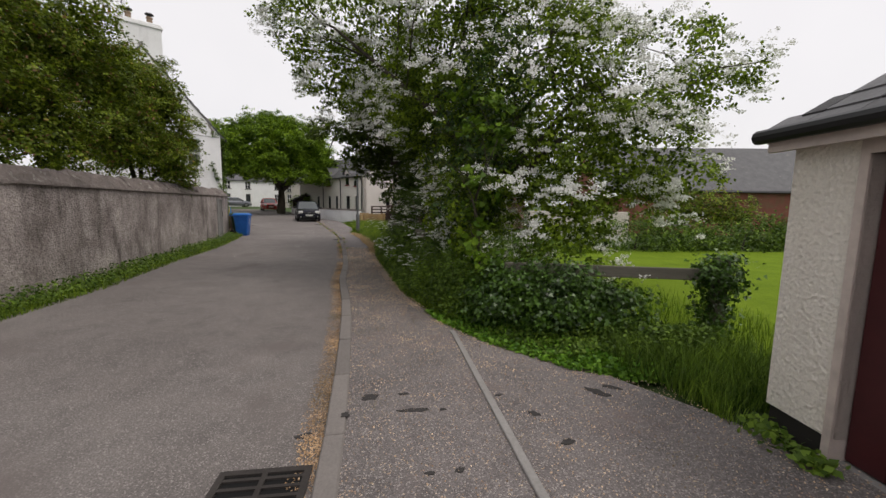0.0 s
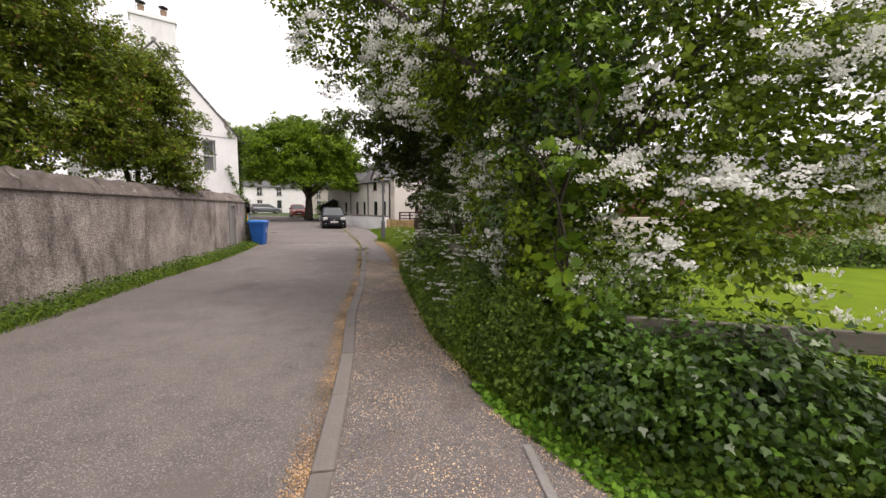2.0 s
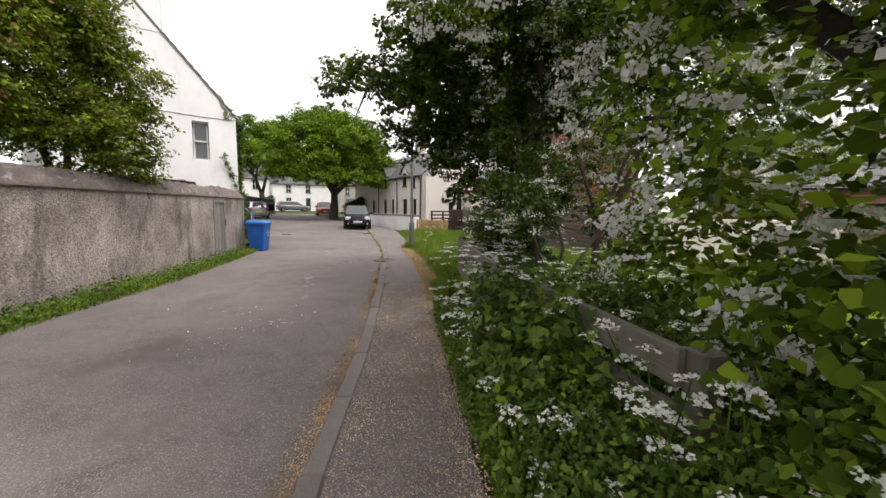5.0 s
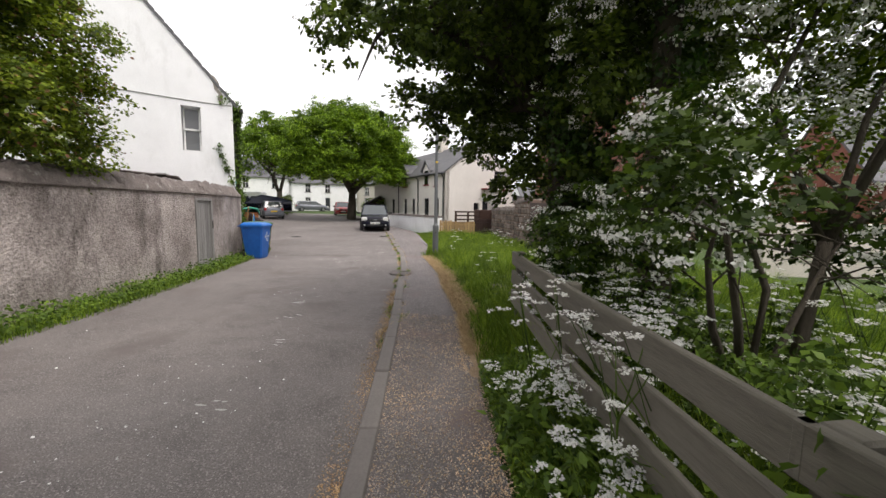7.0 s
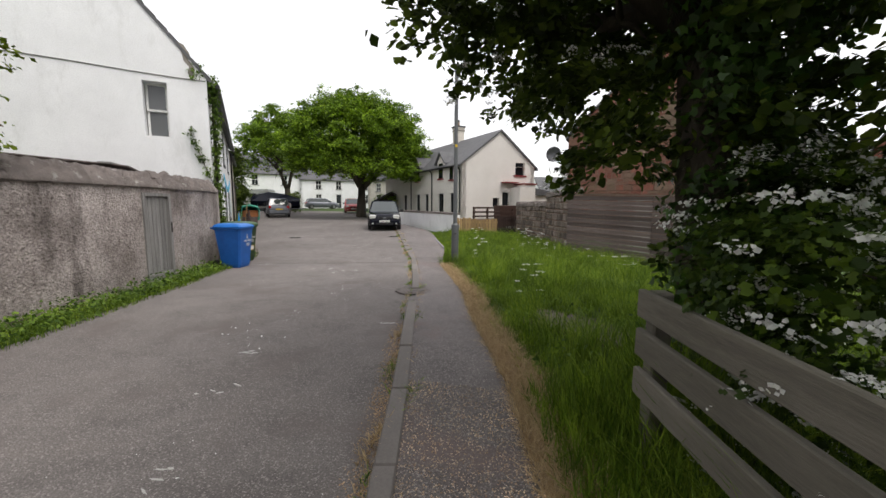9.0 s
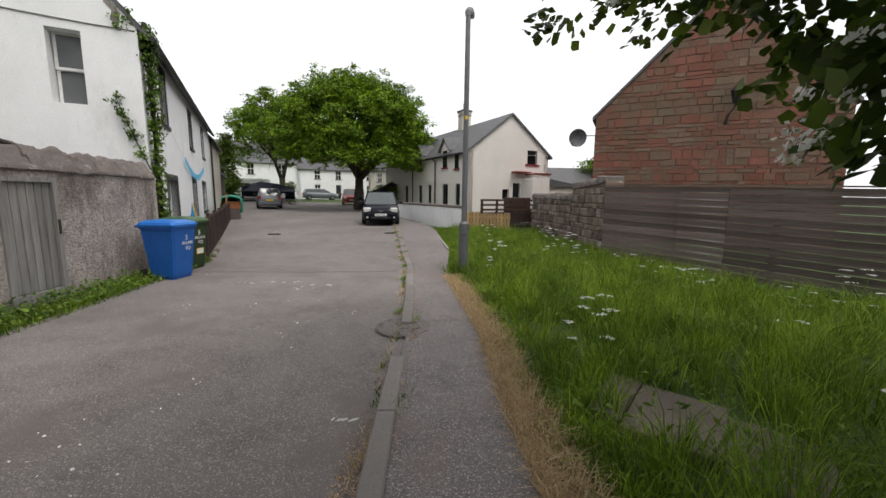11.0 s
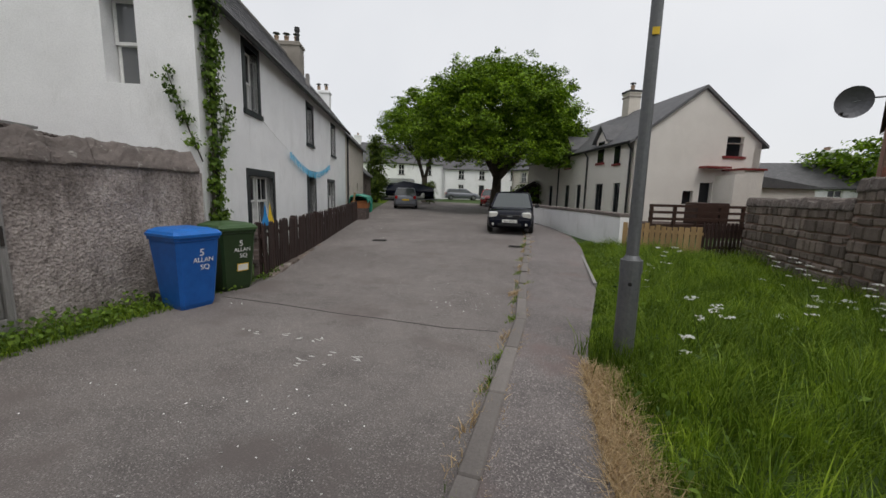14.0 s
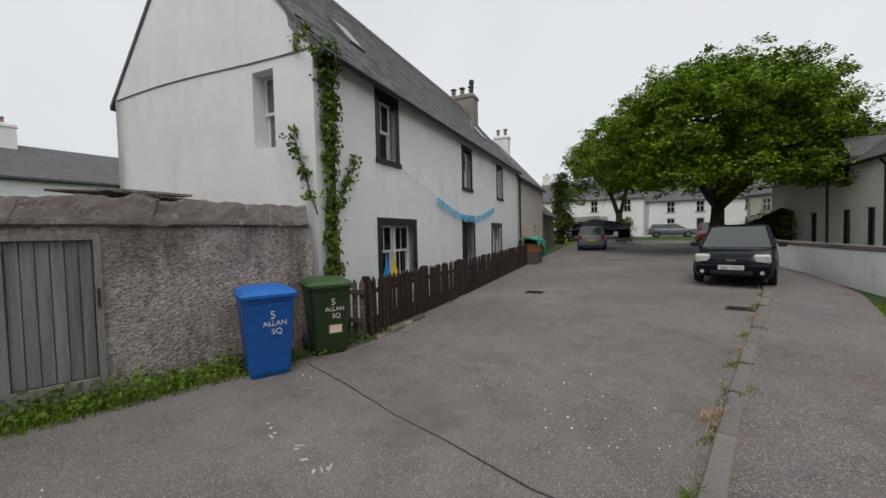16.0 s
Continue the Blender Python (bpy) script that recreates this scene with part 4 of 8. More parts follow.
# corrugated lean-to roof behind the wall
bm = bmesh.new()
m = frame_of((-11.05, 17.05), U, 2.22) @ Matrix.Rotation(radians(3), 4, "Y")
for i in range(24):
    tube(bm, [(-0.8 + i * 0.075, -0.05, 0.0), (-0.8 + i * 0.075, 2.1, 0.18)], [0.022, 0.022], 6)
solo("corrugated_roof", bm, M_oldwood, "dark corrugated lean-to roof behind the wall", "shed roof", m)
leanto = boxed((-0.9, 0.0, 0.0), (1.05, 2.2, 2.19))
solo("lean_to_shed", leanto, M_oldwood, "low dark lean-to shed behind the wall", "shed", frame_of((-11.05, 17.05), U))
solo("loose_board", boxed((-0.9, 0.2, 0.0), (0.2, 0.42, 0.035)), M_gatewood, "grey loose board on the lean-to roof", "board", frame_of((-11.05, 17.05), U, 2.30))

# ---------------- pale house on the square ----------------
R0 = (-7.2, 34.7)
RZ = 0.0
rbw, rbl, rbe, rba = 6.0, 15.0, 4.15, 6.4
RM = frame_of((R0[0] + 0.751 * rbw, R0[1] + 0.66 * rbw), (-0.751, -0.66), RZ)  # x from the back corner to the front one
rb = thing("square_house", frame_of(R0, U, RZ), "pale rendered house with dormers and slate roof", "house")
f_op = [(0.9, 1.5, 0.6, 2.3), (2.5, 3.3, 0.6, 2.3), (5.0, 5.6, 0.6, 2.3), (6.6, 7.3, 0.6, 2.3), (9.4, 10.1, 0.6, 2.3)]
part("front_wall", panel(bmesh.new(), rbl, rbe, 0.35, f_op), M_pale, rb, m=Matrix.Scale(-1, 4, (0, 1, 0)))
for o in f_op:
    win = part("window", boxed((o[0], -0.16, o[2]), (o[1], -0.13, o[3])), M_glass, rb, "dark window")
    bm = bmesh.new()
    box(bm, (o[0], -0.13, o[2]), (o[0] + 0.06, -0.08, o[3]))
    box(bm, (o[1] - 0.06, -0.13, o[2]), (o[1], -0.08, o[3]))
    box(bm, (o[0] + 0.06, -0.13, o[3] - 0.06), (o[1] - 0.06, -0.08, o[3]))
    part("frame", bm, M_darkpaint, win)
gmr = Matrix.Rotation(radians(-90), 4, "Z")
part("gable_wall", panel(bmesh.new(), rbw, rbe, 0.35, [(4.3, 5.1, 3.58, 4.14), (2.47, 2.98, 1.4, 1.99), (3.25, 3.85, 0.2, 2.38)]), M_pale, rb, m=gmr)
part("gable_head", prism(bmesh.new(), [(0, rbe), (4.3, rbe), (4.3, 4.44), (5.1, 4.44), (5.1, rbe), (rbw, rbe), (rbw / 2, rba)], 0, 0.35), M_pale, rb, m=gmr)
for o, sill in (((4.3, 5.1, 3.58, 4.44), True), ((2.47, 2.98, 1.4, 1.99), False), ((3.25, 3.85, 0.2, 2.38), False)):
    win = part("window", boxed((o[0], 0.18, o[2]), (o[1], 0.22, o[3])), M_glass, rb, "dark window", m=gmr)
    if sill:
        part("sill", boxed((o[0] - 0.15, -0.06, o[2] - 0.1), (o[1] + 0.15, 0.18, o[2])), M_redsill, win, "dark red sill")
part("back_wall", boxed((0, -rbw, 0), (rbl, -rbw + 0.35, rbe)), M_pale, rb)
part("far_wall", prism(bmesh.new(), gable_poly(rbw, rbe, rba), 0, 0.35), M_pale, rb, m=Matrix.Translation((rbl - 0.35, 0, 0)) @ gmr)
rr = pitched_roof(rb, rbl, rbw, rbe, rba, 0.25, 0.12, 0.12, "grey slate roof")
rr.matrix_basis = Matrix.Translation((0, -rbw, 0))
part("gutter", tube(bmesh.new(), [(0, 0.28, rbe - 0.12), (rbl, 0.28, rbe - 0.12)], [0.06, 0.06], 8), M_blackpipe, rb)
for x in (0.15, 4.3, 8.3):
    part("downpipe", tube(bmesh.new(), [(x, 0.25, rbe - 0.15), (x, 0.07, rbe - 0.4), (x, 0.06, 0.1)], [0.045] * 3, 8), M_blackpipe, rb)
for x in (2.9, 7.0):
    d = part("dormer", prism(bmesh.new(), [(-0.55, 3.1), (0.55, 3.1), (0.55, 4.5), (0, 5.05), (-0.55, 4.5)], -1.9, 0.02), M_pale, rb, "gabled dormer with dark window", m=Matrix.Translation((x, 0, 0)))
    part("dormer_window", boxed((-0.3, 0.021, 3.35), (0.3, 0.045, 4.4)), M_glass, d)
    bm = bmesh.new()
    prism(bm, [(-0.75, 4.32), (0, 5.12), (0.75, 4.32), (0.75, 4.42), (0, 5.24), (-0.75, 4.42)], -2.2, 0.18)
    part("dormer_roof", bm, M_slate_i, d)
    part("dormer_sill", boxed((-0.42, 0.0, 3.25), (0.42, 0.1, 3.35)), M_redsill, d)
part("casement", boxed((1.1, 0.021, 3.2), (1.55, 0.05, 4.0), Matrix.Translation((0, 0, 0))), M_glass, rb, "dark half-open window")
part("casement_sill", boxed((1.0, 0.0, 3.1), (1.65, 0.1, 3.2)), M_redsill, rb)
chimney(rb, 5.5, 6.2, -3.4, -2.7, 5.7, 7.7, M_cream, 1)
part("chimney_cap", boxed((5.43, -3.47, 7.62), (6.27, -2.63, 7.74), bevel=0.01), M_blackpipe, rb, "dark chimney cap")
part("chimney_band", boxed((5.46, -3.44, 7.34), (6.24, -2.66, 7.42), bevel=0.01), M_chim, rb)
bm = bmesh.new()
prism(bm, [(3.9, 0), (5.2, 0), (5.2, 2.9), (4.3, 2.9), (4.3, 2.7), (3.9, 2.7)], -1.1, 0.0)
part("porch", bm, M_pale, rb, "rendered porch with dark red cope", m=gmr)
part("porch_cope", boxed((4.2, -1.16, 2.9), (5.3, 0.0, 2.98)), M_redsill, rb, m=gmr)
part("porch_cope", boxed((3.1, -0.5, 3.0), (4.25, 0.0, 3.08)), M_redsill, rb, m=gmr)
part("side_wing", boxed((5.2, -0.6, 0), (8.3, 2.6, 2.2)), M_pale, rb, m=gmr)
part("side_wing_roof", prism(bmesh.new(), [(5.1, 2.2), (8.5, 2.2), (8.5, 2.28), (5.1, 2.75)], -0.75, 2.7), M_slate_i, rb, m=gmr)

# low white wall before it
lw_pts = [(-6.1, 27.7), (-7.4, 29.5), (-9.2, 31.6), (-11.3, 33.9), (-13.6, 37.2), (-16.2, 41.0)]
lowwall = thing("wall_low", Matrix.Identity(4), "low white rendered wall with grey stone cope", "wall", kind="structure")
for a, b in zip(lw_pts, lw_pts[1:]):
    L = math.hypot(b[0] - a[0], b[1] - a[1])
    m = frame_of(a, (b[0] - a[0], b[1] - a[1]))
    part("wall_body", boxed((0, -0.25, -0.2), (L + 0.02, 0, 1.05)), M_white, lowwall, m=m)
    n = max(2, int(L / 0.8))
    for i in range(n):
        part("coping_stone", boxed((L * i / n + 0.005, -0.29, 1.052), (L * (i + 1) / n - 0.005, 0.04, 1.16), bevel=0.015), M_cope, lowwall, m=m)

# ---------------- red sandstone house ----------------
sa, sg = (-1.16, 28.27), (0.98, -0.2)
sw, se, sap = 7.1, 4.5, 8.1
stone = thing("sandstone_house", frame_of(sa, sg), "old red sandstone house with slate roof and gable chimney", "house")
part("gable_core", prism(bmesh.new(), gable_poly(sw, se, sap), 0.04, 0.5), M_mortar, stone)
part("side_wall", boxed((0.0, 0.5, 0), (0.45, 11, se)), M_stone, stone)
part("far_side_wall", boxed((sw - 0.45, 0.5, 0), (sw, 11, se)), M_stone, stone)
part("rear_gable", prism(bmesh.new(), gable_poly(sw, se, sap), 10.5, 11), M_stone, stone)
kk = (sap - se) / (sw / 2)
for s, x0, x1 in ((1, -0.12, sw / 2), (-1, sw / 2, sw + 0.12)):
    z0, z1 = (se - 0.12 * kk, sap) if s > 0 else (sap, se - 0.12 * kk)
    part("roof_slope", prism(bmesh.new(), [(x0, z0 + 0.01), (x1, z1 + 0.01), (x1, z1 + 0.14), (x0, z0 + 0.14)], -0.03, 11.1), M_slate_i, stone, "grey slate roof slope")
chm = part("chimney", boxed((sw / 2 - 0.62, 0.02, sap - 0.75), (sw / 2 + 0.62, 0.7, sap + 1.3)), M_stone, stone, "red stone gable chimney")


def clip_gable(x, z):
    return x > 0.0 and x < sw and (z < se or z < se + kk * min(x, sw - x))


rng = random.Random(11)
z = 1.2
while z < sap - 0.1:
    h = rng.choice((0.12, 0.15, 0.19, 0.24, 0.29)) * rng.uniform(0.9, 1.1)
    x = 0.0
    x_lo = 0.0 if z < se else (z - se) / kk
    x = x_lo
    x_hi = sw - x_lo
    while x < x_hi - 0.06:
        w = min(rng.uniform(0.2, 0.55) * (1.5 if rng.random() < 0.25 else 1.0), x_hi - x)
        if x_hi - x - w < 0.12:
            w = x_hi - x
        hh = h - rng.uniform(0.004, 0.014)
        ztop = z + hh
        lo_cut = max(0.0, (ztop - se) / kk) if ztop > se else 0.0
        xa, xb = x + 0.008, x + w - rng.uniform(0.004, 0.014)
        ta, tb = max(xa, lo_cut), min(xb, sw - lo_cut)
        if tb - ta > 0.05:
            d = rng.uniform(-0.008, 0.022)
            bm = bmesh.new()
            j = [rng.uniform(-0.02, 0.02) for _ in range(4)]
            f = [bm.verts.new(c) for c in ((xa, 0.09, z + j[0]), (xb, 0.09, z + j[1]), (tb, 0.09, ztop + j[2]), (ta, 0.09, ztop + j[3]))]
            g = [bm.verts.new(c) for c in ((xa + 0.012, -d + 0.02, z + 0.012 + j[0]), (xb - 0.012, -d + 0.02, z + 0.012 + j[1]), (tb - 0.012, -d + 0.02, ztop - 0.012 + j[2]), (ta + 0.012, -d + 0.02, ztop - 0.012 + j[3]))]
            bm.faces.new(g)
            for i in range(4):
                bm.faces.new((f[i], f[(i + 1) % 4], g[(i + 1) % 4], g[i]))
            part("stone", bm, M_gable, stone)
        x += w
    z += h

# ---------------- trees and bushes ----------------
def tree(name, base, r0, clumps, tips, clusters, per, spread, size, leaf_mat, label, seed, shape=KITE, bloom=0, bloom_size=0.016, shell=0.55, split=0.35, category="tree", extra=None, up=0.62, petals=16, out=0.95, puff=0.026, fine=None, spray=0.0, reach=2.4, dense=1.2, clear=None, tilt=0.55):
    """A tree: trunk with limbs, a crown of leaf clusters, and flower heads where it blooms."""
    rng = np.random.default_rng(seed)
    t = thing(name, Matrix.Identity(4), label, category)
    z0 = gh(base[0], base[1])
    part("trunk", limbs(bmesh.new(), (base[0], base[1], z0 - 0.05), tips, r0, rng, split), M_bark, t, smooth_shade=True)
    pads, n = max(6, clusters // 6), max(4, int(per * 0.67))
    P, O, S, N, E = in_pads(clumps, pads, 9, n, spread * reach, spread * 0.5, rng, shell, tilt)
    core = [(c[0], c[1], c[2], c[3] * 0.66, c[4] * 0.66, c[5] * 0.66) for c in clumps]
    P2, O2, C2 = in_clumps(core, int(clusters * dense), 2, 0.1, rng, 0.3)
    if clear:
        k1, k2 = clear(P), clear(P2)
        P, O, P2, O2 = P[k1], O[k1], P2[k2], O2[k2]
    sizes = np.concatenate([np.full(len(P), size), np.full(len(P2), size * 1.35)])
    if fine:
        k1 = fine(P)
        part("low_bough", leaves("low_bough", P[k1], O[k1], size * 0.85, leaf_mat, rng, HAW, up * 0.6, wild=0.4), leaf_mat, t, kind="stuff")
        P, O, sizes = P[~k1], O[~k1], np.concatenate([np.full((~k1).sum(), size), np.full(len(P2), size * 1.35)])
    part("crown", leaves("crown", np.concatenate([P, P2]), np.concatenate([O, O2]), sizes, leaf_mat, rng, shape, up * 0.6, wild=0.4), leaf_mat, t, kind="stuff")
    if bloom:
        on = (rng.random(len(S)) < bloom) & E
        face = np.repeat(N[on], 9, axis=0)
        pick = S[on].reshape(-1, 3)
        pick = pick + face * (spread * out) + rng.normal(0, 0.035, pick.shape)
        if clear:
            k1 = clear(pick)
            pick, face = pick[k1], face[k1]
        k = petals
        q = pick[:, None, :] + rng.normal(0, 1, (len(pick), k, 3)) * np.array([puff, puff, puff * 0.45])
        o = np.repeat(face + rng.normal(0, 0.3, pick.shape), k, axis=0)
        part("blossom", leaves("blossom", q.reshape(-1, 3), o, bloom_size, L_bloom, rng, PETAL, 0.2), L_bloom, t, "clusters of white blossom", kind="stuff")
    if extra:
        m2, cl, n2, per2, sp2, sz2, sh2, nm = extra
        P, O, C = in_clumps(cl, n2, per2, sp2, rng, 0.7)
        part(nm, leaves(nm, P, O, sz2, m2, rng, sh2, 0.2, 0.7), m2, t, kind="stuff")
    return t


# flowering hawthorn over the pavement, with ivy round its stem
tree("hawthorn", (0.75, 7.0), 0.13,
     [(0.4, 7.2, 3.4, 1.6, 1.5, 1.9), (1.7, 6.6, 3.1, 1.6, 1.5, 1.7), (2.9, 6.5, 2.6, 1.3, 1.3, 1.4), (0.7, 6.3, 2.0, 1.0, 0.9, 1.2),
      (-0.2, 8.0, 3.5, 1.0, 0.9, 1.3), (0.6, 7.2, 4.9, 1.5, 1.4, 1.2), (2.0, 6.1, 1.6, 1.2, 0.8, 0.8), (0.15, 8.7, 2.2, 0.6, 0.7, 1.0), (-1.1, 8.5, 4.6, 1.1, 1.1, 0.9), (-1.2, 8.2, 3.5, 0.6, 0.5, 0.45),
      (-1.5, 10.0, 4.5, 1.1, 1.2, 0.9), (-2.2, 8.5, 4.3, 1.0, 1.1, 0.9), (-3.0, 8.4, 4.9, 0.7, 0.8, 0.6), (3.5, 7.0, 3.4, 0.9, 0.9, 1.0), (4.3, 6.7, 3.7, 0.8, 0.7, 0.6), (4.0, 6.4, 2.2, 0.8, 0.6, 0.6),
      (2.2, 6.9, 4.1, 1.2, 1.1, 0.8), (1.9, 5.4, 1.15, 0.7, 0.5, 0.5), (1.3, 6.2, 0.95, 1.0, 0.7, 0.75), (0.75, 7.4, 1.1, 0.8, 1.0, 0.9), (0.25, 8.6, 1.1, 0.6, 0.9, 0.9), (0.4, 5.8, 1.5, 0.5, 0.55, 1.0), (-0.2, 7.0, 1.4, 0.45, 0.8, 0.8),
      (0.5, 7.3, 5.7, 1.7, 1.4, 0.9), (-1.5, 7.8, 5.4, 1.2, 1.2, 0.8), (-2.9, 7.8, 5.5, 0.8, 0.8, 0.5), (2.1, 7.2, 5.0, 0.9, 0.9, 0.6), (4.9, 7.0, 4.0, 0.6, 0.6, 0.35), (4.4, 6.9, 4.6, 0.5, 0.5, 0.35), (3.3, 7.0, 4.6, 0.6, 0.6, 0.4)],
     [(0.0, 7.6, 4.6), (2.6, 6.5, 3.8), (-0.9, 8.6, 4.6), (1.3, 6.4, 2.6), (3.5, 7.0, 3.8), (0.6, 7.1, 5.8), (-1.5, 10.0, 4.8), (-2.9, 8.0, 5.2), (4.7, 6.9, 4.0), (2.2, 7.1, 5.0), (1.2, 8.0, 3.6)],
     5000, 20, 0.12, 0.056, L_haw, "white-flowering hawthorn spreading over the pavement", 2, THREE, 0.8, 0.035, dense=2.0, petals=26, out=2.1, puff=0.042, fine=lambda p: (p[:, 1] < 6.6) & (p[:, 0] < 1.4) & (p[:, 2] < 3.2),
     clear=lambda p: (p[:, 2] > 2.7) | (p[:, 0] > -0.5 - (p[:, 1] - 3.4) * 0.267 + 1.15), shell=0.5, spray=0.5, extra=
     (L_ivy, [(0.55, 6.1, 2.3, 0.6, 0.5, 1.5), (0.4, 6.3, 1.1, 0.6, 0.6, 1.0), (0.9, 6.0, 3.6, 0.6, 0.5, 1.0), (0.35, 6.9, 3.0, 0.6, 0.8, 1.4)], 420, 22, 0.13, 0.05, IVY, "ivy"))
tree("maple_sapling", (0.55, 5.3), 0.025,
     [(0.5, 5.25, 1.95, 0.3, 0.35, 0.4), (0.6, 5.4, 2.6, 0.35, 0.4, 0.35), (0.45, 4.95, 1.15, 0.3, 0.3, 0.35), (0.6, 5.6, 3.1, 0.35, 0.4, 0.3), (0.7, 5.0, 0.8, 0.3, 0.25, 0.2)],
     [(0.35, 5.05, 2.1), (0.5, 5.2, 2.8), (0.4, 4.95, 1.4), (0.6, 5.6, 3.2)],
     100, 7, 0.1, 0.085, L_maple, "young maple with bright lobed leaves growing through the hawthorn", 3, MAPLE, dense=0.5, reach=1.6, category="sapling")
# ivy-clad trees behind the fence
tree("ivy_clad_tree", (-1.0, 13.55), 0.24,
     [(-0.9, 13.7, 5.0, 2.0, 2.0, 1.5), (0.5, 14.6, 4.7, 1.5, 1.7, 1.4), (-2.2, 13.4, 3.9, 1.0, 1.0, 0.8), (-2.9, 15.2, 5.2, 1.2, 1.4, 0.9), (-2.6, 13.8, 3.0, 0.6, 0.7, 0.5), (-2.15, 14.1, 2.45, 0.5, 0.5, 0.4), (-1.7, 14.0, 1.9, 0.45, 0.5, 0.4), (-3.3, 12.7, 3.85, 0.7, 0.8, 0.4), (-4.1, 13.3, 4.1, 0.6, 0.7, 0.35), (-3.5, 13.7, 3.1, 0.45, 0.45, 0.3),
      (-2.0, 12.4, 4.6, 1.0, 1.0, 0.7), (-0.2, 12.5, 4.9, 1.2, 1.2, 0.9), (-2.72, 15.9, 2.98, 0.4, 0.4, 0.3), (-2.1, 16.2, 3.15, 0.35, 0.4, 0.22), (-1.0, 13.5, 1.4, 0.5, 0.5, 1.1), (-1.0, 13.5, 3.0, 0.6, 0.6, 1.1), (-0.2, 13.3, 3.3, 0.75, 0.9, 0.9), (-0.3, 13.2, 2.0, 0.6, 0.6, 0.8), (-1.2, 15.2, 4.6, 1.2, 1.2, 0.8), (-2.1, 14.5, 3.0, 0.6, 0.6, 0.5), (-1.55, 14.7, 2.7, 0.6, 0.6, 0.6), (-1.6, 15.3, 3.6, 1.0, 1.0, 0.7), (-2.5, 14.6, 3.9, 0.8, 0.8, 0.6)],
     [(-0.9, 13.8, 5.8), (0.6, 14.6, 5.2), (-3.0, 15.2, 5.1), (-2.5, 13.7, 3.9), (-3.9, 13.2, 4.1), (-2.4, 15.9, 3.4), (-2.0, 14.0, 3.0), (0.0, 13.2, 3.8)],
     3500, 24, 0.13, 0.08, L_dark, "tall dark tree wrapped in ivy behind the fence", 4, THREE, 0.2, 0.024, dense=0.3, petals=22, puff=0.03, shell=0.5, spray=0.5, extra=
     (L_ivy, [(-1.0, 13.5, 1.2, 0.42, 0.42, 1.3), (-1.0, 13.5, 3.0, 0.45, 0.45, 1.2)], 330, 22, 0.1, 0.07, IVY, "ivy"), split=0.7)
tree("ivy_clad_tree", (-0.5, 11.75), 0.13,
     [(-0.6, 11.9, 4.6, 1.1, 1.1, 0.9), (-1.4, 11.9, 4.5, 0.9, 0.9, 0.7), (-1.0, 12.2, 3.4, 0.6, 0.6, 0.5), (-1.0, 12.0, 2.8, 0.4, 0.45, 0.35)],
     [(-0.6, 11.9, 5.0), (-1.4, 11.9, 4.6), (-0.7, 12.3, 3.9), (-0.2, 12.0, 4.6)],
     900, 22, 0.12, 0.06, L_dark, "slender dark tree with ivy round its trunk", 5, THREE, 0.35, 0.022, dense=0.5, petals=22, puff=0.03, shell=0.5, extra=
     (L_ivy, [(-0.5, 11.75, 1.0, 0.22, 0.22, 1.0), (-0.5, 11.75, 2.6, 0.2, 0.2, 0.9)], 90, 22, 0.07, 0.06, IVY, "ivy"), split=0.75)
tree("hawthorn", (-0.02, 10.9), 0.05,
     [(0.2, 11.7, 3.3, 0.6, 0.5, 0.45), (0.9, 11.9, 3.2, 0.65, 0.5, 0.45), (1.7, 12.0, 3.35, 0.7, 0.6, 0.45), (1.7, 12.0, 2.6, 0.6, 0.5, 0.35), (0.9, 12.2, 2.55, 0.5, 0.5, 0.3), (2.5, 12.3, 3.0, 0.7, 0.6, 0.5), (0.4, 11.6, 4.2, 0.8, 0.8, 0.4), (1.5, 11.8, 4.3, 0.9, 0.8, 0.4), (2.8, 12.2, 4.0, 0.9, 0.8, 0.5), (1.9, 11.8, 1.95, 0.5, 0.4, 0.25), (0.9, 11.2, 4.0, 0.6, 0.5, 0.4), (3.4, 12.6, 2.6, 0.6, 0.6, 0.4), (0.35, 11.9, 2.1, 0.4, 0.4, 0.25)],
     [(0.3, 11.7, 3.9), (1.2, 11.9, 3.5), (1.9, 12.0, 2.6), (2.6, 12.3, 3.4), (1.5, 11.8, 4.5), (2.0, 11.8, 2.0), (0.3, 11.9, 2.3)],
     2400, 20, 0.12, 0.05, L_haw, "open branched hawthorn in white flower", 6, THREE, 0.8, 0.028, petals=22, out=1.5, puff=0.042, spray=0.5, dense=0.0, split=0.45)
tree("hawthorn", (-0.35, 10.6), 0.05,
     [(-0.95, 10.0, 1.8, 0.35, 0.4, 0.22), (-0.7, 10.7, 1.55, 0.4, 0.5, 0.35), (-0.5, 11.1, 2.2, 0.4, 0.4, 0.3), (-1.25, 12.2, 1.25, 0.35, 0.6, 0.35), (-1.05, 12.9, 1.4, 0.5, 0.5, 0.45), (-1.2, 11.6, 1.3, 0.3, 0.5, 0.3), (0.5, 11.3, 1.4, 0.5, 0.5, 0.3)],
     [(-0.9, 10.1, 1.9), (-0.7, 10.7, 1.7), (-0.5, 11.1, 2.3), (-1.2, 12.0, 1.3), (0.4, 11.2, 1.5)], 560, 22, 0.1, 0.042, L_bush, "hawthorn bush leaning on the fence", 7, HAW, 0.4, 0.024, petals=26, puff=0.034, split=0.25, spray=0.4)

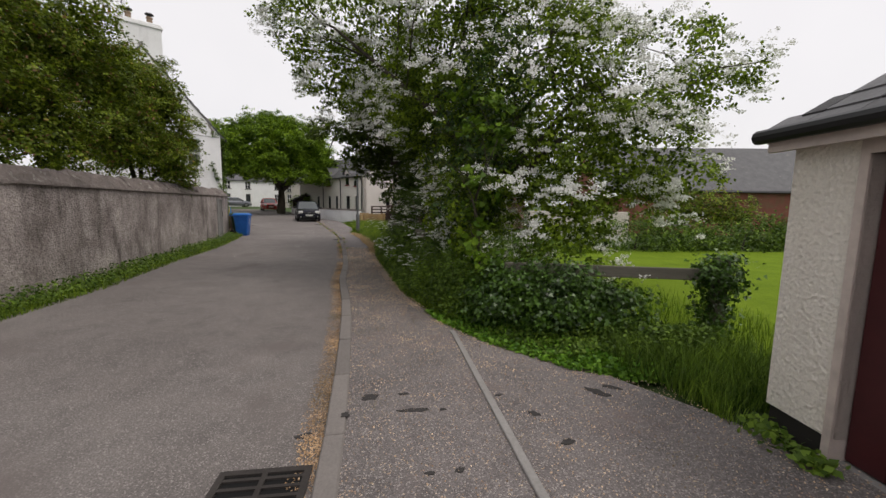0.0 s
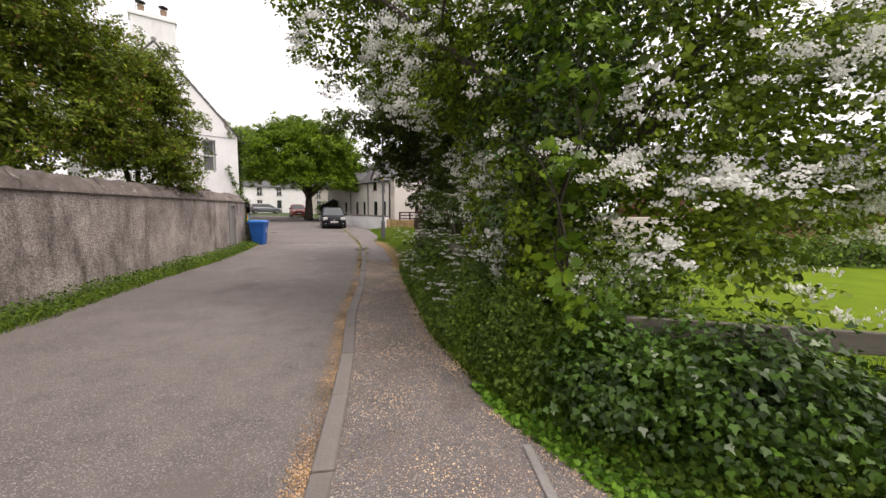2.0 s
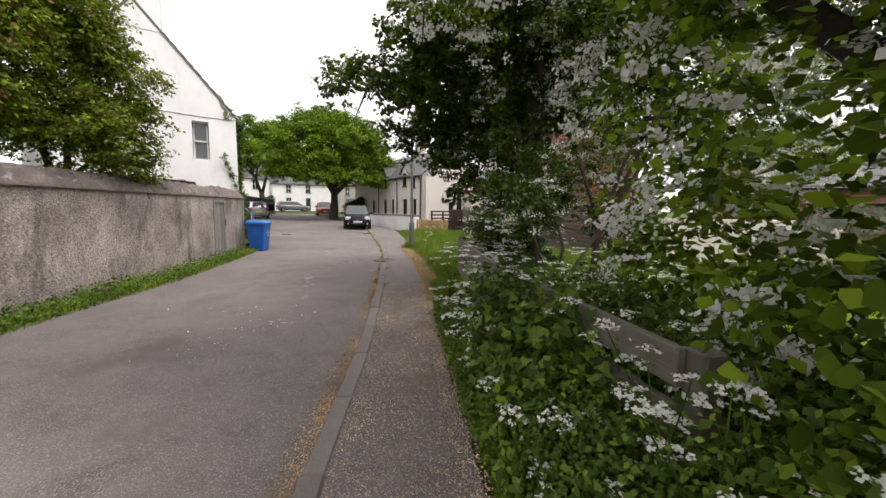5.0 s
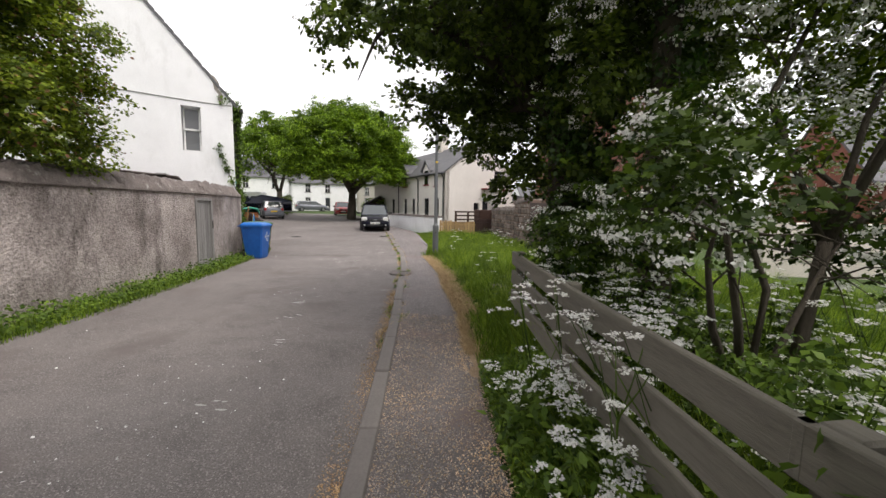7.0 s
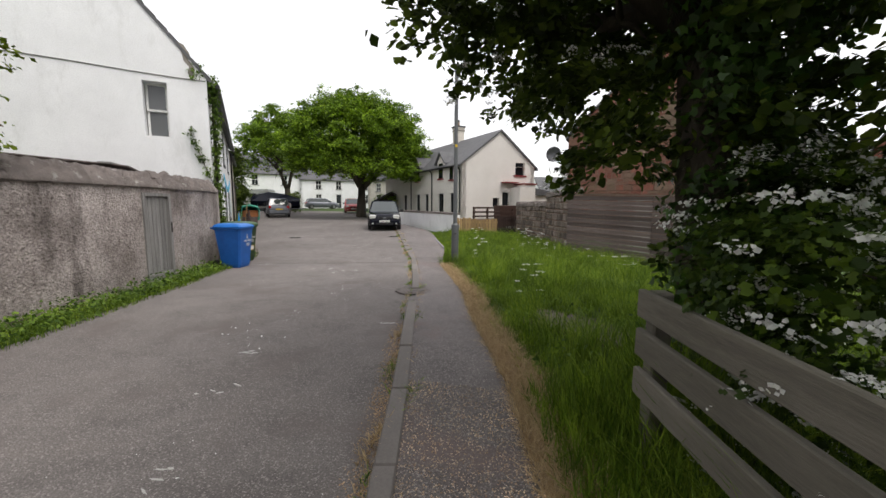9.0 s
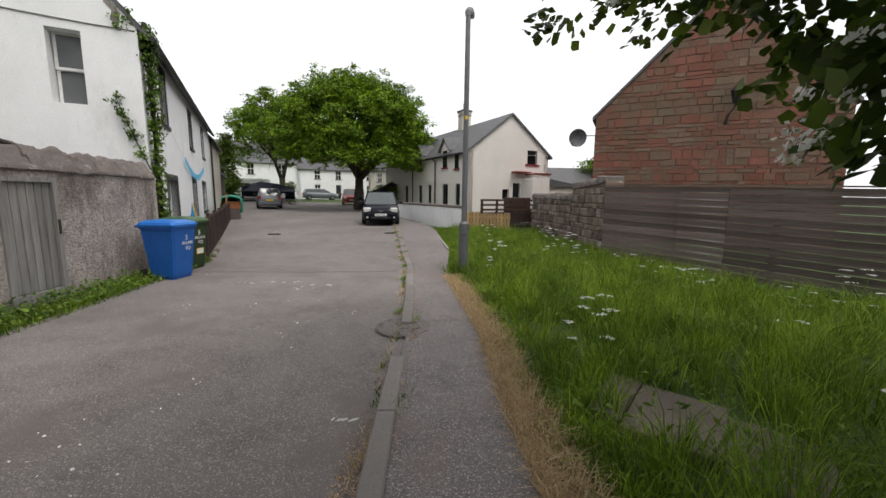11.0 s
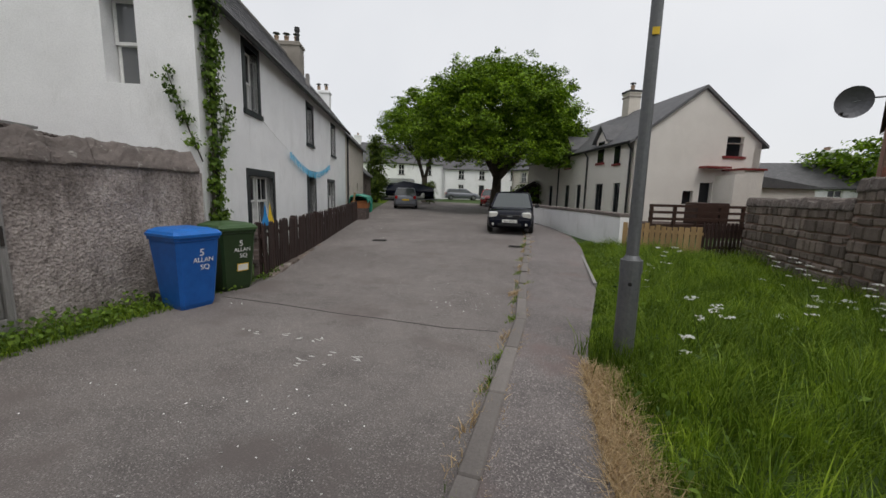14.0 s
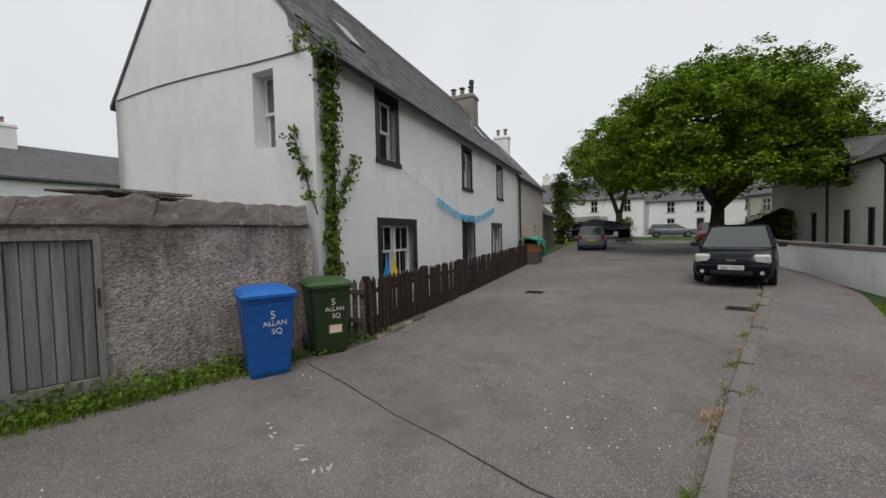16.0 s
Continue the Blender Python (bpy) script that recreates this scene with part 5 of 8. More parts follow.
# garden trees behind the wall
gl = "leafy green garden tree above the wall"
tree("garden_tree", (-8.6, 6.3), 0.15, [(-8.7, 6.4, 4.2, 1.7, 1.9, 2.0), (-8.0, 5.0, 3.4, 1.1, 1.4, 1.4), (-8.8, 4.0, 4.4, 1.6, 1.6, 2.0), (-8.6, 6.0, 6.0, 1.5, 1.6, 1.3), (-8.9, 4.2, 6.6, 1.5, 1.5, 1.5), (-8.2, 6.6, 6.6, 1.1, 1.2, 1.0), (-8.7, 8.6, 5.4, 1.2, 1.2, 1.0), (-8.4, 9.6, 6.0, 0.7, 0.8, 0.6)], [(-8.6, 6.6, 5.4), (-7.8, 5.0, 4.2), (-9.0, 4.2, 5.6)], 3000, 24, 0.15, 0.075, L_gard, gl, 8, KITE, shell=0.35, spray=0.45)
tree("garden_tree", (-9.4, 9.4), 0.14, [(-9.3, 9.3, 4.1, 1.5, 1.7, 1.9), (-8.5, 8.2, 3.1, 0.8, 1.2, 1.2), (-9.6, 8.0, 5.0, 1.2, 1.3, 1.3), (-9.2, 10.0, 5.4, 1.0, 1.1, 1.0), (-9.6, 8.2, 6.2, 1.0, 1.2, 0.8), (-8.5, 10.4, 4.6, 0.9, 0.9, 0.9), (-8.6, 10.2, 3.2, 0.8, 1.0, 1.0)], [(-9.2, 9.6, 5.2), (-8.4, 8.3, 4.0), (-9.6, 8.0, 5.9)], 3000, 24, 0.15, 0.075, L_gard, gl, 9, KITE, 0.012, 0.018, shell=0.35, spray=0.45)
tree("garden_tree", (-9.7, 12.3), 0.13, [(-9.6, 12.2, 3.5, 1.1, 1.4, 1.6), (-9.0, 13.0, 2.7, 0.7, 0.9, 0.9), (-9.7, 11.2, 5.0, 1.0, 1.1, 1.4), (-9.6, 12.3, 5.2, 1.1, 1.2, 1.1), (-9.0, 12.9, 4.0, 0.8, 0.9, 1.2), (-8.6, 12.0, 4.6, 0.7, 0.8, 0.8), (-8.5, 12.2, 3.0, 0.7, 0.9, 0.9)], [(-9.5, 12.6, 4.6), (-8.9, 13.1, 3.2), (-9.7, 11.2, 5.2)], 2700, 24, 0.14, 0.072, L_gard, "garden tree tinged red with pale flowers above the wall", 10, KITE, 0.04, 0.018, shell=0.35, spray=0.45)
tree("garden_tree", (-7.6, 2.2), 0.14, [(-7.8, 2.2, 4.6, 1.4, 1.6, 2.4), (-7.4, 0.4, 4.6, 1.4, 1.5, 2.4)], [(-7.7, 2.2, 5.6), (-7.3, 0.4, 5.4)], 900, 22, 0.16, 0.085, L_gard, gl, 12, KITE, shell=0.35, spray=0.45)

# sycamores on the square
g1 = gh(-17, 40.2)
tree("sycamore", (-17.0, 40.2), 0.42,
     billow((-17.5, 40.3, 6.3, 5.8, 5.2, 4.1), 58, 1.45) + billow((-12.9, 41.2, 4.9, 1.9, 2.0, 1.7), 9, 0.8) + [(-22.6, 39.8, 4.9, 1.5, 1.6, 0.9), (-21.3, 38.4, 4.9, 1.5, 1.5, 1.0), (-19.2, 36.6, 4.7, 1.5, 1.5, 1.0), (-16.6, 36.0, 4.6, 1.6, 1.5, 0.9), (-14.0, 37.2, 4.4, 1.6, 1.5, 1.0), (-12.6, 39.4, 4.4, 1.4, 1.6, 1.0), (-21.4, 41.6, 5.4, 1.4, 1.5, 1.2), (-12.0, 40.8, 4.1, 1.3, 1.4, 0.8), (-13.2, 38.4, 3.9, 1.3, 1.3, 0.7), (-15.2, 36.4, 4.2, 1.4, 1.3, 0.8), (-18.2, 36.2, 4.4, 1.4, 1.3, 0.8)],
     [(-17.4, 40.4, 8.8), (-14.0, 41.0, 7.0), (-20.6, 40.4, 6.8), (-17.0, 37.8, 7.0), (-12.9, 41.3, 5.2), (-17.2, 43.0, 7.0)],
     7400, 18, 0.22, 0.155, L_syc, "broad domed sycamore in full leaf", 13, KITE, dense=2.6, tilt=0.3, shell=0.6, split=0.42, up=0.8)
tree("sycamore", (-29.0, 47.0), 0.36,
     billow((-29.6, 47.2, 7.9, 3.8, 3.6, 4.0), 26, 1.35) + [(-33.2, 46.0, 5.6, 1.5, 1.6, 1.2), (-26.4, 47.8, 7.0, 2.0, 2.0, 2.2)],
     [(-29.4, 47.2, 9.6), (-32.2, 46.6, 7.6), (-26.6, 47.8, 8.0), (-29.0, 45.2, 6.8)],
     2500, 18, 0.25, 0.18, L_syc, "green sycamore standing on the square", 14, KITE, shell=0.6, split=0.35, up=0.75)
tree("columnar_tree", (-31.5, 42.5), 0.14, [(-31.5, 42.5, 2.6, 1.0, 1.0, 2.2), (-31.6, 42.5, 5.4, 0.8, 0.8, 2.0)], [(-31.5, 42.5, 4.0), (-31.6, 42.5, 6.6)], 700, 10, 0.22, 0.18, L_dark, "narrow dark tree beside the lane", 15, KITE)
tree("round_bush", (-16.0, 44.2), 0.08, [(-16.0, 44.2, 1.6, 1.7, 1.4, 1.1)], [(-16.0, 44.2, 1.9), (-15.0, 44.2, 1.6)], 300, 12, 0.18, 0.14, L_syc, "rounded green bush beside a dark hut", 16, category="bush")
tree("shrub", (-27.0, 45.2), 0.05, [(-27.0, 45.2, 1.9, 0.6, 0.6, 1.2)], [(-27.0, 45.2, 2.4), (-26.6, 45.2, 2.0)], 160, 10, 0.18, 0.14, L_dark, "dark slender shrub on the green", 17, category="bush")
tree("distant_tree", (7.0, 60.0), 0.3, [(7.0, 60.0, 5.0, 4.0, 3.0, 2.6), (3.5, 62.0, 4.4, 2.8, 2.6, 1.9), (11.0, 61.0, 4.2, 3.0, 2.6, 1.8), (16.0, 62.0, 4.0, 4.0, 3.0, 2.0)], [(7, 60, 6.0), (3.5, 62, 5.0), (11, 61, 5.0), (16, 62, 4.6)], 900, 10, 0.4, 0.36, L_syc, "distant green trees behind the houses", 18, KITE)

# ---------------- kerb ----------------
kerb = thing("kerb", Matrix.Identity(4), "worn concrete kerb stones between road and pavement", "kerb", kind="structure")
rng = random.Random(21)
y = -12.0
while y < 40:
    x = KERB(y)
    x2, y2 = KERB(y + 0.9), y + 0.9
    L = math.hypot(x2 - x, 0.9)
    if not (16.35 < y + 0.45 < 17.0):
        m = frame_of((x, y), (x2 - x, 0.9), gh(x, y) + rng.uniform(-0.006, 0.006))
        part("kerb_stone", boxed((0.006, -0.075, -0.1), (L - 0.006, 0.065, 0.045), bevel=0.012), M_kerb, kerb, m=m)
    y = y2
solo("edging_strip", boxed((0, -0.03, -0.05), (2.8, 0.03, 0.045), bevel=0.006), M_concrete, "narrow concrete edging strip set in the asphalt", "edging", frame_of((0.58, 1.8), (-0.43, 2.77)))
solo("edging_strip", boxed((0, -0.03, -0.05), (5.2, 0.03, 0.045), bevel=0.006), M_concrete, "narrow concrete edging along the pavement", "edging", frame_of((-5.45, 22.9), (-1.85, 5.0), gh(-6.3, 25)))

# ---------------- wheelie bins ----------------
def wheelie_bin(base, face, body_m, lid_m, label, tag=None):
    """face: plan direction that the front looks to."""
    ang = math.degrees(math.atan2(face[1], face[0])) + 90
    b = thing("wheelie_bin", pose(base[0], base[1], gh(*base), 0, 0, ang), label, "bin", "wheelie bins")
    bm = bmesh.new()
    secs = [(0.0, 0.21, -0.24, 0.20), (0.06, 0.225, -0.26, 0.215), (0.86, 0.275, -0.335, 0.30), (0.90, 0.275, -0.335, 0.30), (0.905, 0.292, -0.352, 0.318), (0.945, 0.292, -0.352, 0.318)]
    rings = []
    for z, w, f, r in secs:
        c = 0.035
        rings.append([bm.verts.new(p) for p in ((-w + c, f, z), (w - c, f, z), (w, f + c, z), (w, r - c, z), (w - c, r, z), (-w + c, r, z), (-w, r - c, z), (-w, f + c, z))])
    for p, q in zip(rings, rings[1:]):
        for i in range(8):
            bm.faces.new((p[i], p[(i + 1) % 8], q[(i + 1) % 8], q[i]))
    bm.faces.new(rings[0][::-1])
    bm.faces.new(rings[-1])
    body = part("body", bm, body_m, b)
    bm = bmesh.new()
    rings = []
    for z, w, f, r in ((0.95, 0.305, -0.375, 0.33), (0.985, 0.31, -0.38, 0.335), (0.99, 0.30, -0.37, 0.325), (1.02, 0.285, -0.345, 0.31), (1.055, 0.20, -0.24, 0.25)):
        c = 0.04
        rings.append([bm.verts.new(p) for p in ((-w + c, f, z), (w - c, f, z), (w, f + c, z), (w, r - c, z), (w - c, r, z), (-w + c, r, z), (-w, r - c, z), (-w, f + c, z))])
    for p, q in zip(rings, rings[1:]):
        for i in range(8):
            bm.faces.new((p[i], p[(i + 1) % 8], q[(i + 1) % 8], q[i]))
    bm.faces.new(rings[0][::-1])
    bm.faces.new(rings[-1])
    part("lid", bm, lid_m, b)
    part("handle", tube(bmesh.new(), [(-0.24, 0.33, 0.93), (-0.24, 0.40, 0.95), (0.24, 0.40, 0.95), (0.24, 0.33, 0.93)], [0.014] * 4, 8), body_m, b)
    for s in (-1, 1):
        part("wheel", tube(bmesh.new(), [(s * 0.235, 0.26, 0.1), (s * 0.29, 0.26, 0.1)], [0.1, 0.1], 16), M_tyre, b)
    slope = math.atan2(0.335 - 0.26, 0.8)
    for s, z, x, size in (("5", 0.70, 0.03, 0.13), ("ALLAN", 0.615, 0.05, 0.085), ("SQ", 0.515, 0.07, 0.095)):
        yy = -0.26 - (z - 0.06) * (0.075 / 0.8) - 0.006
        part("lettering", text_mesh(s, size, M_whitepaint, 0.0015), M_whitepaint, body, "hand-painted white lettering", m=Matrix.Translation((x, yy, z)) @ Matrix.Rotation(radians(90) + slope, 4, "X"))
    if tag:
        z = 0.36
        yy = -0.26 - (z - 0.06) * (0.075 / 0.8) - 0.004
        mm = Matrix.Translation((0.06, yy, z)) @ Matrix.Rotation(slope, 4, "X")
        st = part("sticker", boxed((-0.09, -0.002, -0.06), (0.09, 0.0, 0.06)), M_yellow, body, "yellow-edged paper sticker", m=mm)
        part("sticker_paper", boxed((-0.078, -0.0045, -0.048), (0.078, -0.0025, 0.048)), M_plate, body, m=mm)
    return b


wheelie_bin((-9.5, 18.05), (0.976, 0.18), M_bluebin, M_bluelid, "blue plastic wheelie bin with white lettering")
wheelie_bin((-10.04, 18.84), (0.96, 0.08), M_greenbin, M_greenlid, "dark green wheelie bin with lettering and sticker", True)

# ---------------- picket fence before the house ----------------
def picket_mesh(h, w=0.085, t=0.02, material=M_picket):
    return mesh_of("picket", prism(bmesh.new(), [(-w / 2, 0), (w / 2, 0), (w / 2, h - w * 0.75), (0, h), (-w / 2, h - w * 0.75)], -t / 2, t / 2), material)


pf = thing("picket_fence", frame_of((-10.25, 19.55), U), "dark brown stained picket fence on a stone footing", "fence")
pm = picket_mesh(0.92)
FLEN = 12.0
rng = random.Random(31)
x = 0.0
while x < FLEN:
    ob = new("picket", pm)
    ob.parent = pf
    ob.matrix_basis = pose(x, 0, 0.08 + 0.018 * max(0, x - 5) + rng.uniform(-0.015, 0.012), rng.uniform(-1.5, 1.5), rng.uniform(-1.6, 1.6), rng.uniform(-2, 2))
    x += 0.118 if x < 7.5 else 0.098
for z in (0.28, 0.72):
    part("rail", boxed((-0.05, 0.012, z), (FLEN, 0.05, z + 0.07), bevel=0.005), M_picket, pf)
for x in np.arange(0.0, FLEN + 0.1, 2.0):
    part("post", boxed((x - 0.05, 0.05, 0), (x + 0.05, 0.14, 1.0), bevel=0.01), M_picket, pf)
for i in range(30):
    part("footing_stone", boxed((i * 0.4 + 0.005, -0.12 + rng.uniform(-0.03, 0.02), -0.1), (i * 0.4 + 0.39, 0.14, 0.06 + rng.uniform(-0.02, 0.03)), bevel=0.02), M_rubble, pf)
pf2 = thing("picket_fence", frame_of((-10.25, 19.45), (-0.751, -0.66)), "short weathered grey picket return to the house", "fence")
pm2 = picket_mesh(0.9, 0.09, 0.02, M_oldwood)
for i in range(4):
    ob = new("picket", pm2)
    ob.parent = pf2
    ob.matrix_basis = pose(0.05 + i * 0.14, 0, 0.06, 0, 0, 0)
for z in (0.28, 0.72):
    part("rail", boxed((0, 0.012, z), (0.6, 0.05, z + 0.07)), M_oldwood, pf2)

# ---------------- lamp post ----------------
lp = thing("lamp_post", pose(-4.42, 19.95, gh(-4.4, 20)), "grey galvanised steel lamp post in long grass", "lamp post")
bm = tube(bmesh.new(), [(0, 0, -0.1), (0, 0, 1.0), (0, 0, 1.06)], [0.095, 0.092, 0.06], 20)
part("base", bm, M_galv, lp, smooth_shade=False)
part("collar", tube(bmesh.new(), [(0, 0, 0.90), (0, 0, 1.02)], [0.1, 0.098], 20), M_galv, lp)
part("shaft", tube(bmesh.new(), [(0, 0, 1.04), (0, 0, 4.8)], [0.056, 0.045], 16), M_galv, lp)
part("lantern", tube(bmesh.new(), [(0, 0, 4.78), (0, 0, 4.84), (0.0, 0.12, 4.9), (0.0, 0.4, 4.95)], [0.05, 0.06, 0.09, 0.05], 10), M_galv, lp)
part("label_plate", boxed((-0.028, -0.062, 2.97), (0.028, -0.05, 3.03), Matrix.Rotation(radians(20), 4, "Z")), M_yellow, lp, "small yellow label")
part("lock", tube(bmesh.new(), [(0.02, -0.085, 0.8), (0.023, -0.1, 0.8)], [0.018, 0.018], 10), M_blackplastic, lp)

# ---------------- timber board fence and rubble wall ----------------
tf = thing("board_fence", frame_of((-1.46, 22.9), (0.7, -0.71)), "weathered brown horizontal board fence", "fence")
rng = random.Random(41)
BL = 5.2
zs = 0.0
nb_ = 13
for i in range(nb_):
    h = 1.72 / nb_
    for x0, x1 in ((0.0, 2.7), (2.705, BL)):
        dz = -0.02 * x0
        m = Matrix.Translation((x0, rng.uniform(-0.006, 0.006), 0.12 + i * h + dz)) @ Matrix.Rotation(0.022 + rng.uniform(-0.003, 0.003), 4, "Y") @ Matrix.Rotation(radians(-6), 4, "X")
        part("board", boxed((0, -0.012, 0), (x1 - x0, 0.012, h - 0.012), bevel=0.003), M_oldwood, tf, m=m)
part("top_strip", boxed((0, -0.03, 0), (BL, 0.03, 0.025), Matrix.Translation((0, 0, 1.85)) @ Matrix.Rotation(0.022, 4, "Y")), M_rail, tf)
for x in (0.05, 1.75, 3.45, 5.1):
    part("post", boxed((x - 0.05, 0.02, -0.1), (x + 0.05, 0.12, 1.82 - 0.02 * x)), M_oldwood, tf)


def rubble_wall(name, a, b, h0, h1, label, seed, thick=0.5):
    L = math.hypot(b[0] - a[0], b[1] - a[1])
    w = thing(name, frame_of(a, (b[0] - a[0], b[1] - a[1])), label, "wall", kind="structure")
    part("wall_core", prism(bmesh.new(), [(0, -0.1), (L, -0.1), (L, h1 - 0.02), (0, h0 - 0.02)], 0.05, thick - 0.05), M_mortar, w)
    r = random.Random(seed)
    z = 0.0
    while z < max(h0, h1):
        h = r.uniform(0.13, 0.25)
        x = 0.0
        while x < L - 0.02:
            ww = min(r.uniform(0.13, 0.36), L - x)
            if z + h * 0.6 < h0 + (h1 - h0) * (x + ww / 2) / L:
                d = r.uniform(0, 0.03)
                part("stone", boxed((x + 0.006, 0.03 - d, z + r.uniform(0.004, 0.03)), (x + ww - r.uniform(0.006, 0.02), thick - 0.03 + d, z + h - r.uniform(0.004, 0.018)), bevel=0.02), M_rubble, w)
            x += ww
        z += h
    x = 0.0
    while x < L - 0.05:
        ww = min(r.uniform(0.09, 0.2), L - x)
        top = h0 + (h1 - h0) * x / L
        part("coping_stone", boxed((x + 0.006, -0.02, 0.0), (x + ww - 0.008, thick + 0.02, r.uniform(0.14, 0.24)), Matrix.Translation((0, 0, top - 0.03)), 0.12, 0.03), M_cope, w)
        x += ww
    return w


rubble_wall("wall_rubble", (-3.35, 28.2), (-2.1, 25.0), 1.5, 1.5, "old rubble stone wall with lichened cope", 51)
rubble_wall("wall_rubble_end", (-2.1, 25.0), (-1.45, 23.0), 1.8, 1.95, "taller rubble stone wall joining the board fence", 52)

# ---------------- near fence with rails ----------------
rf = thing("rail_fence", Matrix.Identity(4), "silvery three-rail timber fence overgrown with plants", "fence")
fpts = [(-1.78, 12.7), (-1.42, 10.9), (-1.0, 9.2), (-0.35, 7.4), (0.35, 5.7)]
for a, b in zip(fpts, fpts[1:]):
    L = math.hypot(b[0] - a[0], b[1] - a[1])
    m = frame_of(a, (b[0] - a[0], b[1] - a[1]))
    for z in (0.47, 0.70, 0.925) if a[1] > 7.5 else (0.43,):
        part("rail", boxed((-0.02, -0.02, z), (L + 0.02, 0.02, z + 0.155), bevel=0.006), M_rail, rf, m=m)
    part("post", boxed((0.0, 0.022, -0.1), (0.1, 0.12, 1.08), bevel=0.01), M_rail, rf, m=m)
a, b = (3.3, 4.4), (0.8, 4.75)
L = math.hypot(b[0] - a[0], b[1] - a[1])
m = frame_of(a, (b[0] - a[0], b[1] - a[1]))
part("rail", boxed((-0.1, -0.02, 0.74), (L, 0.02, 0.88), bevel=0.006), M_rail, rf, m=m)
part("post", boxed((-0.08, -0.1, -0.1), (0.06, 0.04, 1.0), bevel=0.01), M_rail, rf, m=m)
rg = np.random.default_rng(61)
for nm, base, cl, n, lab in (("ivy_mound", (1.5, 4.5), [(1.4, 4.5, 0.52, 0.62, 0.42, 0.45), (0.8, 4.75, 0.45, 0.45, 0.4, 0.45), (1.75, 4.55, 0.35, 0.45, 0.4, 0.35), (2.1, 4.4, 0.38, 0.4, 0.35, 0.36)], 330, "mound of glossy ivy over the fence"),
                             ("ivy_bank", (0.2, 5.9), [(0.2, 5.75, 0.45, 0.35, 0.6, 0.5), (-0.15, 6.7, 0.5, 0.35, 0.7, 0.55), (-0.5, 7.6, 0.4, 0.35, 0.7, 0.5)], 620, "bank of small-leaved ivy hiding the fence"),
                             ("bramble_tangle", (-0.85, 8.7), [(-0.92, 8.68, 0.8, 0.34, 0.34, 0.4), (-0.7, 8.15, 0.7, 0.35, 0.4, 0.45)], 95, "tangle of lobed green leaves over the fence"),
                             ("nettle_bank", (-0.6, 11.3), [(-0.95, 12.4, 0.45, 0.5, 0.8, 0.6), (-0.7, 11.4, 0.45, 0.5, 0.7, 0.6), (-0.4, 10.5, 0.4, 0.45, 0.6, 0.5), (0.1, 11.2, 0.4, 0.6, 0.6, 0.5)], 170, "dark bank of nettles and ivy behind the fence"),
                             ("ivy_post", (3.3, 4.45), [(3.3, 4.42, 0.8, 0.2, 0.17, 0.26), (3.28, 4.42, 0.4, 0.12, 0.12, 0.4)], 70, "fence post wrapped in ivy")):
    t = thing(nm, Matrix.Identity(4), lab, "ivy")
    P, O, C = in_clumps(cl, int(n * 1.7), 26, 0.09, rg, 0.6)
    P[:, 2] = np.maximum(P[:, 2], 0.02)
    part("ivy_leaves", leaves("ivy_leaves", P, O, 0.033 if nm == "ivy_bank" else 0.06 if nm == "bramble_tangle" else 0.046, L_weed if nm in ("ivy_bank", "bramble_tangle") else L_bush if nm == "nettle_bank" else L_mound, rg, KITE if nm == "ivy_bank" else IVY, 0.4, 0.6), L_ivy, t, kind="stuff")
    part("stem", tube(bmesh.new(), [(base[0], base[1], -0.05), (base[0] + 0.05, base[1], 0.4), (base[0], base[1], 0.8)], [0.03, 0.025, 0.015], 6), M_twig, t)

# ---------------- garage at the start ----------------
sh = thing("roughcast_shed", frame_of((2.45, 2.68), (0.03, -1.0)), "cream roughcast shed with maroon door and slate hip roof", "shed")
part("front_wall", panel(bmesh.new(), 3.9, 2.05, 0.22, [(0.47, 3.1, 0.16, 1.92)], 0.0, 0.16), M_shed, sh)
part("plinth", boxed((0.015, 0.02, -0.1), (0.42, 0.24, 0.159)), M_plinth, sh)
part("side_wall", boxed((0.0, 0.22, -0.05), (0.22, 4.0, 2.05)), M_shed, sh)
part("rear_wall", boxed((0.22, 3.8, -0.05), (3.9, 4.0, 2.05)), M_shed, sh)
part("far_wall", boxed((3.68, 0.22, -0.05), (3.9, 3.8, 2.05)), M_shed, sh)
bm = bmesh.new()
box(bm, (0.42, -0.015, 0.0), (0.47, 0.12, 1.92))
box(bm, (3.1, -0.015, 0.0), (3.2, 0.12, 1.92))
box(bm, (0.42, -0.015, 1.92), (3.2, 0.12, 2.0))
part("door_surround", bm, M_stucco_trim, sh)
dr = part("door", boxed((0.475, 0.10, 0.03), (3.095, 0.14, 1.915)), M_maroon, sh, "maroon painted boarded door")
for i in range(12):
    part("door_board", boxed((0.48 + i * 0.218, 0.085, 0.04), (0.48 + (i + 1) * 0.218 - 0.006, 0.10, 1.91), bevel=0.004), M_maroon, dr)
part("step", boxed((0.46, -0.12, -0.05), (3.2, 0.2, 0.02)), M_concrete, sh)
part("soffit", boxed((-0.09, -0.13, 2.05), (4.07, 4.17, 2.10)), M_stucco_trim, sh)
part("fascia", boxed((-0.08, -0.13, 1.99), (4.06, -0.09, 2.05)), M_stucco_trim, sh)
part("gutter", tube(bmesh.new(), [(-0.13, -0.17, 2.10), (4.1, -0.17, 2.10)], [0.05, 0.05], 10), M_blackpipe, sh)
bm = bmesh.new()
c = [bm.verts.new(p) for p in ((-0.12, -0.15, 2.101), (4.1, -0.15, 2.101), (4.1, 4.2, 2.101), (-0.12, 4.2, 2.101))]
r0, r1 = bm.verts.new((1.95, 1.95, 3.55)), bm.verts.new((1.95, 2.05, 3.55))
